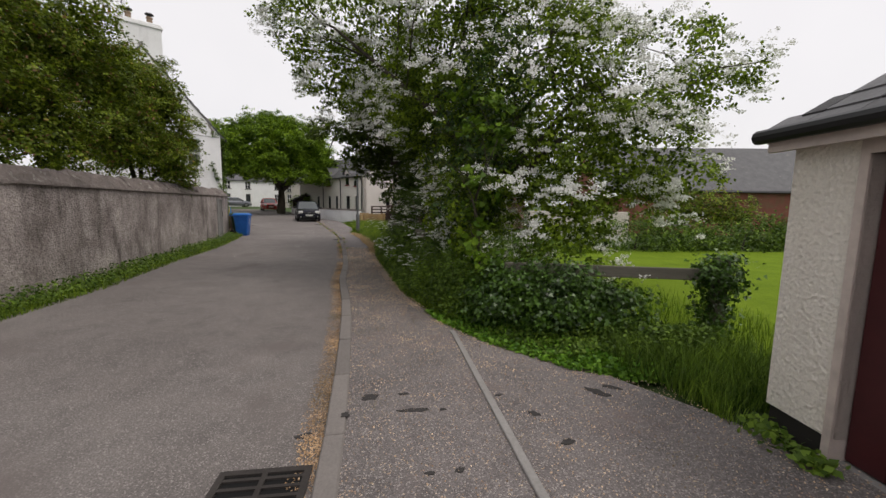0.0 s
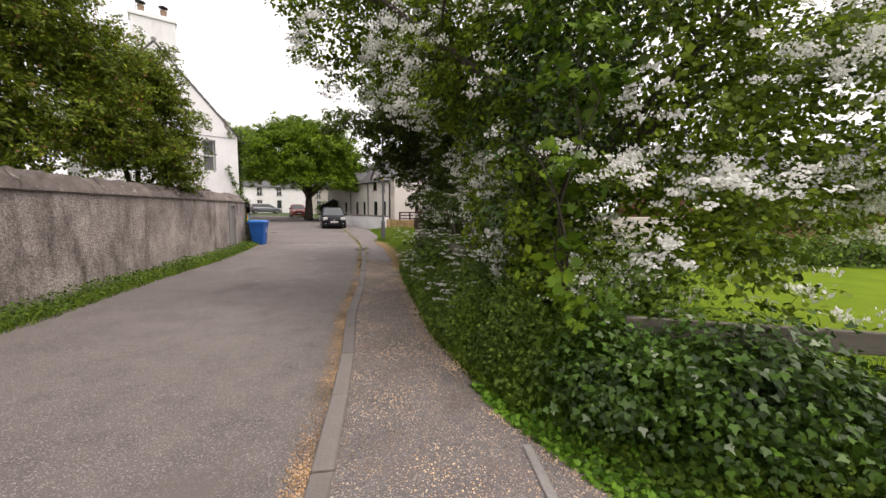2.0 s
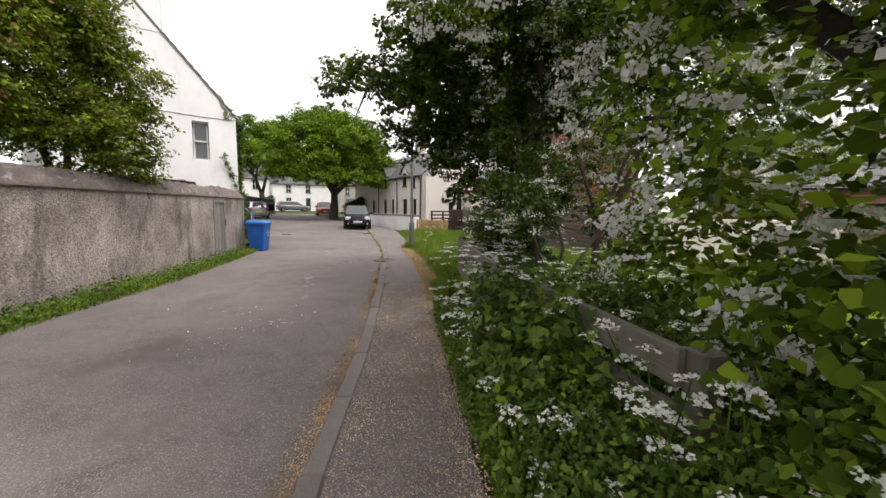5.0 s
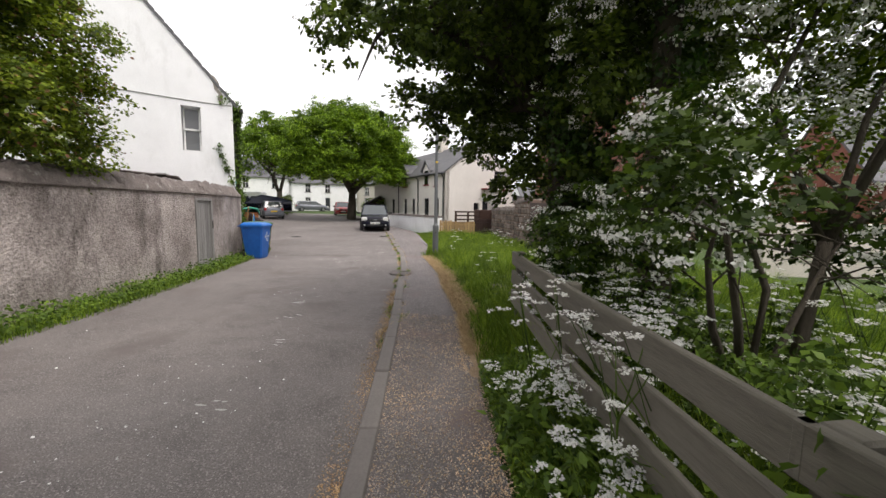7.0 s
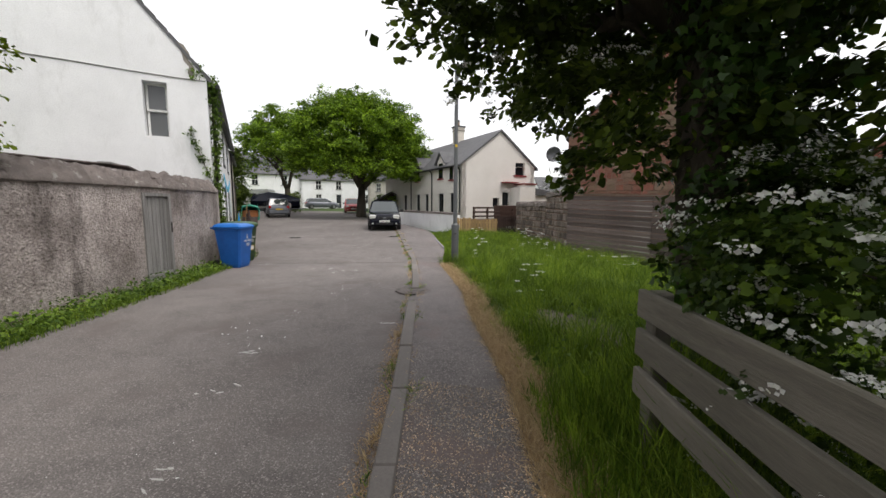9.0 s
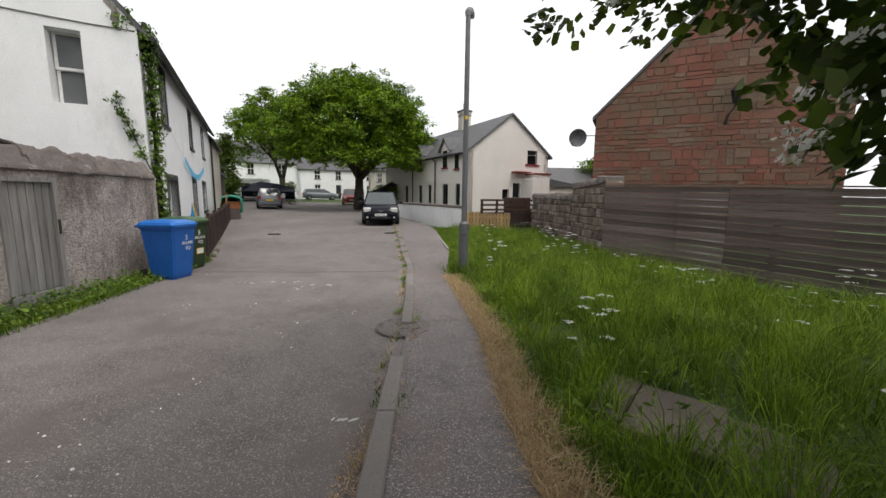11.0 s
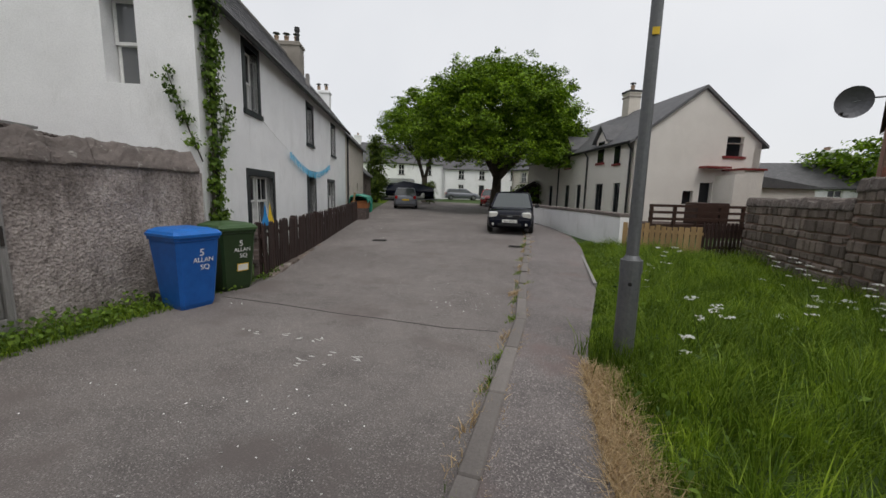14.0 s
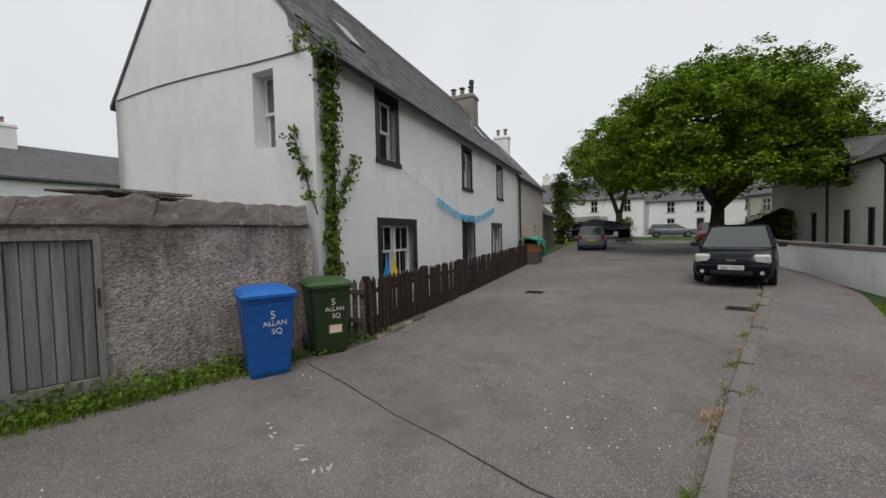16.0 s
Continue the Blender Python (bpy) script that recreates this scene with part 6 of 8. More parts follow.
for f in ((c[0], c[1], r0), (c[1], c[2], r1, r0), (c[2], c[3], r1), (c[3], c[0], r0, r1)):
    bm.faces.new(f)
bm.faces.new(c[::-1])
hip = part("roof", bm, M_slate_i, sh, "slate hip roof")
rng = random.Random(71)
run = math.hypot(2.15, 1.45)
ang = math.atan2(1.45, 2.15)
for side in range(1):
    for r in range(int(run / 0.19)):
        d = r * 0.19
        k = d / run
        x0, x1 = -0.13 + 2.08 * k, 4.1 - 2.15 * k
        x = x0 + (0.0 if r % 2 else 0.0)
        while x < x1 - 0.08:
            w = min(0.3 if (x > x0 or r % 2 == 0) else 0.16, x1 - x)
            if side == 0:
                m = Matrix.Translation((x, -0.17 + math.cos(ang) * d, 2.115 + math.sin(ang) * d)) @ Matrix.Rotation(ang - 0.06, 4, "X")
            else:
                m = Matrix.Translation((-0.22 + math.cos(ang) * d, x + w, 2.115 + math.sin(ang) * d)) @ Matrix.Rotation(radians(-90), 4, "Z") @ Matrix.Rotation(ang - 0.06, 4, "X")
            part("slate", boxed((0.004, 0, 0), (w - 0.004, 0.24, 0.012)), M_slate, hip, m=m)
            x += w

# ---------------- far houses ----------------
def cottage(name, origin, along, length, depth, eave, apex, wall_m, label, ops=(), stacks=(), z=0.0, group=""):
    """A plain house that runs along x, front towards -y."""
    h = thing(name, frame_of(origin, along, z), label, "house", group)
    part("front_wall", panel(bmesh.new(), length, eave, 0.35, ops), wall_m, h)
    part("back_wall", boxed((0, depth - 0.35, -0.3), (length, depth, eave)), wall_m, h)
    for x in (0.0, length - 0.35):
        part("gable_wall", prism(bmesh.new(), gable_poly(depth, eave, apex, -0.3), 0, 0.35), wall_m, h, m=Matrix.Translation((x, depth, 0)) @ Matrix.Rotation(radians(-90), 4, "Z") if x else Matrix.Translation((0, depth, 0)) @ Matrix.Rotation(radians(-90), 4, "Z"))
    pitched_roof(h, length, depth, eave, apex)
    for xa, xb, za, zb in ops:
        tall = za < 0.3
        win = part("door" if tall else "window", boxed((xa, 0.15, za), (xb, 0.19, zb)), M_darkpaint if tall else M_glass, h)
        bm = bmesh.new()
        box(bm, (xa, 0.08, za), (xa + 0.09, 0.15, zb))
        box(bm, (xb - 0.09, 0.08, za), (xb, 0.15, zb))
        box(bm, (xa + 0.09, 0.08, zb - 0.09), (xb - 0.09, 0.15, zb))
        if not tall:
            box(bm, (xa + 0.09, 0.08, (za + zb) / 2 - 0.04), (xb - 0.09, 0.15, (za + zb) / 2 + 0.04))
            box(bm, ((xa + xb) / 2 - 0.03, 0.085, za), ((xa + xb) / 2 + 0.03, 0.15, zb - 0.09))
            part("sill", boxed((xa - 0.1, -0.06, za - 0.12), (xb + 0.1, 0.1, za)), M_concrete, win)
        part("frame", bm, M_sash, win)
    for x in stacks:
        chimney(h, x - 0.5, x + 0.5, depth / 2 - 0.4, depth / 2 + 0.4, apex - 0.5, apex + 1.1, wall_m, 2, False)
    part("gutter", tube(bmesh.new(), [(0, -0.24, eave - 0.15), (length, -0.24, eave - 0.15)], [0.06, 0.06], 6), M_blackpipe, h)
    return h


W_ = (0.751, 0.66)
zf = gh(-37.8, 62.0)
win_r = [(a, a + 0.9, z0, z1) for a in (2.3, 5.4, 10.2, 14.0) for z0, z1 in ((3.0, 4.3),)] + [(2.3, 3.2, 0.9, 2.2), (5.4, 6.3, 0.05, 2.2), (10.2, 11.1, 0.9, 2.2), (14.0, 14.9, 0.9, 2.2)]
cottage("row_house", (-37.78, 61.97), W_, 18.0, 6.0, 4.5, 7.4, M_white, "white two-storey row house with grey slate roof", win_r, (0.6,), zf, "white row houses")
win_l = [(a, a + 0.9, 3.4, 4.9) for a in (2.2, 6.8, 10.8)] + [(2.2, 3.1, 0.9, 2.4), (6.8, 7.7, 0.05, 2.3)]
cottage("row_house", (-37.78 - 0.751 * 13.4, 61.97 - 0.66 * 13.4), W_, 13.38, 6.0, 5.1, 8.0, M_white, "taller white row house with grey slate roof", win_l, (0.6, 12.7), zf, "white row houses")
cottage("distant_house", (-26.5, 62.0), (0.95, -0.3), 12.0, 6.0, 4.2, 6.8, M_cream, "pale house behind the sycamore", [(1.5, 2.4, 2.6, 3.8), (5.0, 5.9, 2.6, 3.8), (1.5, 2.4, 0.9, 2.2)], (11.0,), 0.7)
cottage("back_house", (-27.7, 4.0), (-0.54, 0.84), 12.0, 5.0, 4.9, 6.7, M_white, "white house with slate roof behind the garden", [(6.0, 7.0, 3.3, 4.2)], (3.6,), 0.0)
cottage("distant_house", (-2.0, 57.5), (0.95, 0.31), 14.0, 6.0, 2.3, 4.3, M_white, "low white house with small dormers", [(1.5, 2.5, 0.9, 2.1), (5.0, 6.0, 0.9, 2.1)], (6.0,), 0.6)
barn = cottage("barn", (9.6, 23.6), (0.99, -0.06), 22.0, 6.0, 2.75, 5.5, M_stone, "long red stone barn with slate roof", [(4.5, 5.6, 0.6, 1.6)], (), 0.0)
solo("wall_cream", boxed((0, 0, -0.1), (5.5, 0.3, 1.35), bevel=0.02), M_cream, "low cream rendered wall behind the lawn", "wall", frame_of((4.4, 19.4), (0.97, 0.1)), kind="structure")
hut = thing("garden_hut", frame_of((-16.9, 43.2), (0.95, 0.31), gh(-15.8, 44)), "dark timber garden hut with pitched roof", "hut")
part("wall", prism(bmesh.new(), [(0, -0.2), (2.8, -0.2), (2.8, 1.35), (1.4, 2.1), (0, 1.35)], 0, 2.4), M_picket, hut)
part("roof", prism(bmesh.new(), [(-0.2, 1.3), (1.4, 2.14), (3.0, 1.3), (3.0, 1.38), (1.4, 2.24), (-0.2, 1.38)], -0.2, 2.6), M_blackpipe, hut)

# ---------------- vehicles ----------------
def ring_loft(bm, rings):
    n = len(rings[0])
    vs = [[bm.verts.new(p) for p in r] for r in rings]
    for p, q in zip(vs, vs[1:]):
        for i in range(n):
            bm.faces.new((p[i], p[(i + 1) % n], q[(i + 1) % n], q[i]))
    bm.faces.new(vs[0])
    bm.faces.new(vs[-1][::-1])
    return bm


def car(base, facing, paint, label, L=4.0, W=1.70, H=1.50, plate="", rear=False, category="car"):
    """A hatchback; x runs forward."""
    z = gh(*base)
    c = thing("parked_car", frame_of(base, facing, z), label, category, "parked cars")
    h = W / 2
    st = [(-L / 2, 0.80, 0.35, 0.78), (-L / 2 + 0.06, 0.92, 0.26, 0.92), (-L / 2 + 0.5, 0.985, 0.2, 0.97), (-0.6, 1.0, 0.19, 0.95), (0.5, 1.0, 0.19, 0.94), (L / 2 - 0.85, 0.985, 0.2, 0.92), (L / 2 - 0.3, 0.95, 0.2, 0.82), (L / 2 - 0.06, 0.86, 0.24, 0.70), (L / 2, 0.78, 0.32, 0.60)]
    rings = []
    for x, w, zb, zt in st:
        w *= h
        zm = zb + (zt - zb) * 0.45
        rings.append([(x, -w * 0.9, zb), (x, -w * 0.98, zb + 0.1), (x, -w, zm), (x, -w * 0.985, zt - 0.12), (x, -w * 0.9, zt - 0.01), (x, -w * 0.4, zt + 0.03), (x, w * 0.4, zt + 0.03), (x, w * 0.9, zt - 0.01), (x, w * 0.985, zt - 0.12), (x, w, zm), (x, w * 0.98, zb + 0.1), (x, w * 0.9, zb)])
    body = part("body", ring_loft(bmesh.new(), rings), paint, c, smooth_shade=True)
    wb, wr = L / 2 - 1.05, L / 2 - 1.75
    bm = bmesh.new()
    lo = [(-L / 2 + 0.14, -h * 0.90, 0.9), (wb, -h * 0.92, 0.93), (wb + 0.12, -h * 0.5, 0.95), (wb + 0.12, h * 0.5, 0.95), (wb, h * 0.92, 0.93), (-L / 2 + 0.14, h * 0.90, 0.9)]
    hi = [(-L / 2 + 0.42, -h * 0.74, H - 0.05), (wr, -h * 0.74, H - 0.05), (wr + 0.07, -h * 0.45, H - 0.03), (wr + 0.07, h * 0.45, H - 0.03), (wr, h * 0.74, H - 0.05), (-L / 2 + 0.42, h * 0.74, H - 0.05)]
    ring_loft(bm, [lo, hi])
    part("glasshouse", bm, M_carglass, c, "tinted car windows")
    bm = bmesh.new()
    r0 = [(x * 1.0, y * 1.02, zz) for x, y, zz in hi]
    r1 = [(x * 0.985, y * 0.9, zz + 0.055) for x, y, zz in hi]
    ring_loft(bm, [r0, r1])
    part("roof", bm, paint, c)
    for s in (-1, 1):
        for i0 in (0, 1):
            i = i0 if s < 0 else 5 - i0
            part("pillar", tube(bmesh.new(), [lo[i], hi[i]], [0.045, 0.04], 6), paint, c)
        xm = -0.25
        part("pillar", tube(bmesh.new(), [(xm, s * h * 0.915, 0.92), (xm - 0.05, s * h * 0.75, H - 0.04)], [0.04, 0.035], 6), M_blackplastic, c)
        part("mirror", boxed((wb - 0.28, s * (h + 0.1) - 0.09, 0.95), (wb - 0.14, s * (h + 0.1) + 0.09, 1.08), bevel=0.025), M_blackplastic, c)
        for x in (L / 2 - 0.78, -L / 2 + 0.72):
            t = part("tyre", tube(bmesh.new(), [(x, s * (h - 0.17), 0.3), (x, s * (h - 0.02), 0.3), (x, s * (h + 0.008), 0.3)], [0.3, 0.3, 0.27], 20), M_tyre, c)
            part("rim", tube(bmesh.new(), [(x, s * (h + 0.008), 0.3), (x, s * (h + 0.014), 0.3)], [0.2, 0.17], 14), M_rim, t)
        part("arch_trim", tube(bmesh.new(), [(L / 2 - 0.78 + 0.36 * math.cos(a), s * (h - 0.012), 0.3 + 0.36 * math.sin(a)) for a in np.linspace(0, math.pi, 9)], [0.02] * 9, 5), M_blackplastic, c)
        part("arch_trim", tube(bmesh.new(), [(-L / 2 + 0.72 + 0.36 * math.cos(a), s * (h - 0.012), 0.3 + 0.36 * math.sin(a)) for a in np.linspace(0, math.pi, 9)], [0.02] * 9, 5), M_blackplastic, c)
        part("headlamp", boxed((L / 2 - 0.34, s * h * 0.70 - 0.17, 0.57), (L / 2 - 0.015, s * h * 0.70 + 0.16, 0.80), bevel=0.045), M_lens, c)
        part("tail_lamp", boxed((-L / 2 - 0.015, s * h * 0.78 - 0.1, 0.70), (-L / 2 + 0.12, s * h * 0.78 + 0.1, 0.92), bevel=0.02), M_redlens, c)
    part("bumper", boxed((L / 2 - 0.16, -h * 0.86, 0.28), (L / 2 + 0.035, h * 0.9, 0.56), bevel=0.05), paint, c)
    part("lower_grille", boxed((L / 2 - 0.05, -h * 0.5, 0.30), (L / 2 + 0.042, h * 0.5, 0.40), bevel=0.012), M_blackplastic, c)
    for s in (-1, 1):
        part("fog_lamp", tube(bmesh.new(), [(L / 2 - 0.02, s * h * 0.7, 0.36), (L / 2 + 0.043, s * h * 0.7, 0.36)], [0.05, 0.045], 12), M_lens, c)
    part("rear_bumper", boxed((-L / 2 - 0.04, -h * 0.88, 0.3), (-L / 2 + 0.16, h * 0.88, 0.56), bevel=0.04), paint, c)
    part("grille", boxed((L / 2 - 0.06, -h * 0.42, 0.585), (L / 2 + 0.012, h * 0.42, 0.70), bevel=0.015), M_blackplastic, c)
    part("badge", boxed((L / 2 + 0.01, -0.09, 0.625), (L / 2 + 0.02, 0.09, 0.665), bevel=0.004), M_rim, c, "plain oval badge")
    pl = part("number_plate", boxed((L / 2 + 0.034, -0.26, 0.42), (L / 2 + 0.044, 0.26, 0.53)), M_plate, c)
    if plate:
        part("plate_lettering", text_mesh(plate, 0.095, M_text, 0.001), M_text, pl, m=Matrix.Translation((L / 2 + 0.047, 0, 0.44)) @ Matrix.Rotation(radians(90), 4, "Z") @ Matrix.Rotation(radians(90), 4, "X"))
    part("rear_plate", boxed((-L / 2 - 0.046, -0.26, 0.58), (-L / 2 - 0.03, 0.26, 0.69)), M_yellow, c)
    part("wiper", tube(bmesh.new(), [(wb + 0.06, -0.1, 0.98), (wb - 0.12, -0.55, 1.03)], [0.008, 0.008], 4), M_blackplastic, c)
    return c


car((-10.75, 30.35), (0.40, -0.92), M_navy, "dark navy hatchback parked half on the kerb", plate="SJ04 YWU", H=1.52)
car((-23.7, 38.2), (-0.66, 0.751), M_silver, "grey hatchback parked with its rear to the lane", L=4.1, rear=True)
car((-21.6, 47.6), (0.5, -0.86), M_redcar, "small red car beside the sycamore")
car((-31.2, 57.3), (0.751, 0.66), M_silver, "grey estate car before the white houses", L=4.4, H=1.42)
car((-36.0, 53.2), (0.751, 0.66), M_blackplastic, "dark car on the far side of the square", L=4.3, H=1.42)
car((2.6, 53.0), (0.9, 0.3), M_silver, "dark grey car beside a low white house", L=4.3, H=1.45)
cv = thing("caravan", frame_of((-35.2, 46.3), (0.95, 0.3), gh(-34, 47)), "white touring caravan beyond the grey car", "caravan")
part("body", boxed((0, 0, 0.45), (3.6, 2.1, 2.45), bevel=0.15), M_caravan, cv)
for i in range(3):
    part("window", boxed((0.35 + i * 1.05, -0.02, 1.35), (1.15 + i * 1.05, 0.01, 1.95), bevel=0.008), M_glass, cv)
part("wheel", tube(bmesh.new(), [(1.8, -0.03, 0.3), (1.8, 0.15, 0.3)], [0.3, 0.3], 14), M_tyre, cv)
part("skirt", boxed((0.2, 0.1, 0.0), (3.4, 2.0, 0.46)), M_blackplastic, cv)
bt = thing("boat_on_trailer", frame_of((-29.6, 42.2), (0.85, 0.5), gh(-28, 43)), "boat under a dark blue cover on a trailer", "boat")
bm = bmesh.new()
ring_loft(bm, [[(x, -w, 0.75), (x, -w * 1.1, 1.2), (x, 0, zt), (x, w * 1.1, 1.2), (x, w, 0.75), (x, 0, 0.5)] for x, w, zt in ((0, 0.75, 1.7), (1.5, 0.9, 2.1), (3.0, 0.8, 1.9), (4.4, 0.25, 1.5))])
part("covered_hull", bm, M_navy, bt, "dark blue boat cover")
part("hull", boxed((0.1, -0.7, 0.55), (3.6, 0.7, 1.1), bevel=0.12), M_caravan, bt)
for s in (-1, 1):
    part("wheel", tube(bmesh.new(), [(1.4, s * 0.85, 0.26), (1.4, s * 0.99, 0.26)], [0.26, 0.26], 14), M_tyre, bt)
part("trailer_frame", boxed((-0.2, -0.5, 0.4), (4.8, 0.5, 0.5)), M_galv, bt)

# ---------------- beside the house ----------------
FH = frame_of(H0, U)


def on_house(a, out, z=0.0):
    """A point a metres along the front, out metres before it."""
    return FH @ Vector((a, -out, z))


part("bare_patch", prism(bmesh.new(), [(0.64, 5.55), (0.44, 5.47), (0.33, 5.28), (0.37, 5.12), (0.23, 4.93), (0.3, 4.73), (0.4, 4.79), (0.36, 4.96), (0.47, 5.09), (0.5, 5.28)], -0.01, 0.006), M_chim, house, "bare patch where the limewash has fallen", m=FH.inverted() @ frame_of(H0, V))
rg = np.random.default_rng(81)
vine = thing("climbing_vine", FH, "green climbing vine on the corner of the house", "climber")
cl = [(0.22, -0.12, z, 0.10 + 0.05 * math.sin(z * 2), 0.10, 0.30) for z in np.arange(0.5, 4.6, 0.33)] + [(0.55 + 0.12 * i, -0.06, 2.3 + 0.24 * i, 0.07, 0.05, 0.16) for i in range(4)] + [(0.25, -0.1, 4.6, 0.3, 0.14, 0.25), (0.05, 0.25, 4.85, 0.1, 0.2, 0.25)]
cl += [(-0.06, 0.08 + 0.085 * i, 2.35 + 0.25 * i, 0.05, 0.07, 0.16) for i in range(5)]
P, O, C = in_clumps(cl, 440, 10, 0.045, rg, 0.8)
O = O * 0.5 + np.array([0.0, -0.8, 0.0])
part("vine_leaves", leaves("vine_leaves", P, O, 0.056, L_weed, rg, LOBED, 0.15, 0.6), L_weed, vine, kind="stuff")
part("vine_stem", tube(bmesh.new(), [(0.2, -0.08, -0.05), (0.15, -0.07, 1.2), (0.26, -0.08, 2.5), (0.18, -0.08, 3.7), (0.25, -0.1, 4.7)], [0.03, 0.028, 0.024, 0.018, 0.01], 6), M_twig, vine)
part("vine_stem", tube(bmesh.new(), [(0.2, -0.06, 2.1), (0.55, -0.05, 2.35), (0.9, -0.05, 3.1)], [0.012, 0.01, 0.005], 5), M_twig, vine)
part("vine_stem", tube(bmesh.new(), [(-0.03, -0.03, 2.0), (-0.04, 0.15, 2.5), (-0.04, 0.45, 3.45)], [0.012, 0.01, 0.005], 5), M_twig, vine)
bunt = thing("paper_garland", FH, "light blue paper garland strung above the door", "garland")
gp = []
for i in range(27):
    t = i / 26
    gp.append((4.5 + 5.1 * t, -0.06, 2.62 - 0.42 * math.sin(math.pi * t) ** 1.0))
part("cord", tube(bmesh.new(), [(2.6, -0.03, 3.15), (3.6, -0.04, 2.85)] + gp + [(10.4, -0.03, 3.1)], [0.006] * (len(gp) + 3), 4), M_whitepaint, bunt)
rng = random.Random(91)
for i, (x, y, z) in enumerate(gp):
    bm = bmesh.new()
    for k in range(3):
        box(bm, (-0.06 + k * 0.04, -0.006 - 0.01 * k, -0.20 + rng.uniform(-0.03, 0.03)), (-0.02 + k * 0.04, 0.0 - 0.01 * k, 0.0), Matrix.Translation((x, y - 0.012, z)) @ Matrix.Rotation(rng.uniform(-0.3, 0.3), 4, "Y"))
    part("paper_tassel", bm, M_bunting, bunt)
for a, mat, lab in ((1.15, M_blueflag, "small blue cloth flag on a stick"), (1.42, M_yellow, "small yellow cloth flag on a stick")):
    p = on_house(a, 0.55)
    f = thing("small_flag", pose(p.x, p.y, 0, 0, 0, 40), lab, "flag")
    part("stick", tube(bmesh.new(), [(0, 0, -0.05), (0, 0, 1.28)], [0.008, 0.008], 5), M_newwood, f)
    part("cloth", prism(bmesh.new(), [(-0.09, 0.85), (0.09, 0.85), (0.03, 1.05), (0.0, 1.3), (-0.03, 1.05)], -0.012, 0.012), mat, f)
st = thing("covered_stack", frame_of(on_house(11.9, 0.75), U), "stacked crates under a green tarpaulin beside the fence", "stack")
part("crate", boxed((0.1, -0.55, 0.0), (1.5, 0.25, 0.75), bevel=0.02), M_oldwood, st)
part("board_box", boxed((0.15, -0.6, 0.76), (1.25, 0.2, 1.12), bevel=0.02), M_card, st, "orange brown board box")
bm = bmesh.new()
rings = []
for x in np.linspace(-0.05, 1.75, 7):
    dz = 0.05 * math.sin(x * 5)
    rings.append([(x, -0.68, 1.05 + 0.12 * math.sin(x * 4)), (x, -0.6, 1.32 + dz), (x, -0.2, 1.42 + dz), (x, 0.2, 1.33 + dz), (x, 0.32, 0.75), (x, 0.3, 0.75), (x, 0.18, 1.29 + dz), (x, -0.2, 1.38 + dz), (x, -0.57, 1.28 + dz), (x, -0.65, 1.05 + 0.12 * math.sin(x * 4))])
ring_loft(bm, rings)
part("tarpaulin", bm, M_tarp, st)
part("tarpaulin_fold", boxed((1.5, -0.7, 0.5), (1.78, 0.2, 1.3), bevel=0.08), M_tarp, st)
part("leaning_board", boxed((-0.4, 0.1, 0.0), (-0.05, 0.14, 1.5), Matrix.Rotation(0.12, 4, "X")), M_newwood, st, "tall pale leaning board")
nf = thing("slat_gate", frame_of(on_house(14.6, 0.95), U), "short weathered grey slatted fence", "fence")
for i in range(12):
    part("slat", boxed((i * 0.13, 0, 0.05), (i * 0.13 + 0.1, 0.02, 1.05 + 0.03 * (i % 2)), bevel=0.003), M_gatewood, nf)
for z in (0.3, 0.85):
    part("rail", boxed((0, 0.022, z), (1.6, 0.06, z + 0.07)), M_gatewood, nf)
for x in (0.0, 1.55):
    part("post", boxed((x - 0.05, 0.06, -0.1), (x + 0.05, 0.14, 1.15)), M_gatewood, nf)

# ---------------- beyond the grass ----------------
pine = thing("pine_fence", frame_of((-6.02, 27.75), (1.85, 0.05), gh(-5, 27.8)), "new yellow pine board fence beside the wall", "fence")
rng = random.Random(95)
for i in range(14):
    part("board", boxed((i * 0.135, 0, -0.1), (i * 0.135 + 0.115, 0.02, 0.80 + rng.uniform(-0.04, 0.05)), bevel=0.003), M_newwood, pine)
for z in (0.2, 0.6):
    part("rail", boxed((0, 0.022, z), (1.9, 0.06, z + 0.07)), M_newwood, pine)
dk = thing("dark_picket_fence", frame_of((-4.12, 27.85), (0.9, 0.8), gh(-4, 28)), "dark brown picket fence beside a ramp", "fence")
pmk = picket_mesh(0.95, 0.07)
for i in range(13):
    ob = new("picket", pmk)
    ob.parent, ob.matrix_basis = dk, pose(i * 0.11, 0, 0.0)
for z in (0.25, 0.7):
    part("rail", boxed((0, 0.012, z), (1.45, 0.05, z + 0.07)), M_picket, dk)
deck = thing("timber_deck", frame_of((-6.3, 32.4), W_, 0.2), "dark brown timber deck with rails by the pale house", "deck")
part("platform", boxed((0.2, -0.2, -0.2), (5.0, 1.4, 0.45)), M_deck, deck)
for i in range(6):
    part("post", boxed((0.2 + i * 0.94, -0.25, -0.2), (0.3 + i * 0.94, -0.15, 1.15)), M_deck, deck)
for z in (0.6, 0.85, 1.1):
    part("rail", boxed((0.15, -0.27, z), (5.1, -0.2, z + 0.1)), M_deck, deck)
part("bench", boxed((2.4, 0.2, 0.45), (3.8, 0.9, 1.3), bevel=0.03), M_deck, deck)
solo("ramp_wall", boxed((0, 0, -0.1), (2.6, 0.25, 0.4), bevel=0.02), M_concrete, "low concrete ramp wall", "wall", frame_of((-3.7, 28.6), (0.7, 0.7), gh(-3.5, 29)), kind="structure")
dish = thing("satellite_dish", frame_of(sa, sg), "grey satellite dish on the corner of the stone house", "dish")
bm = bmesh.new()
rings = []
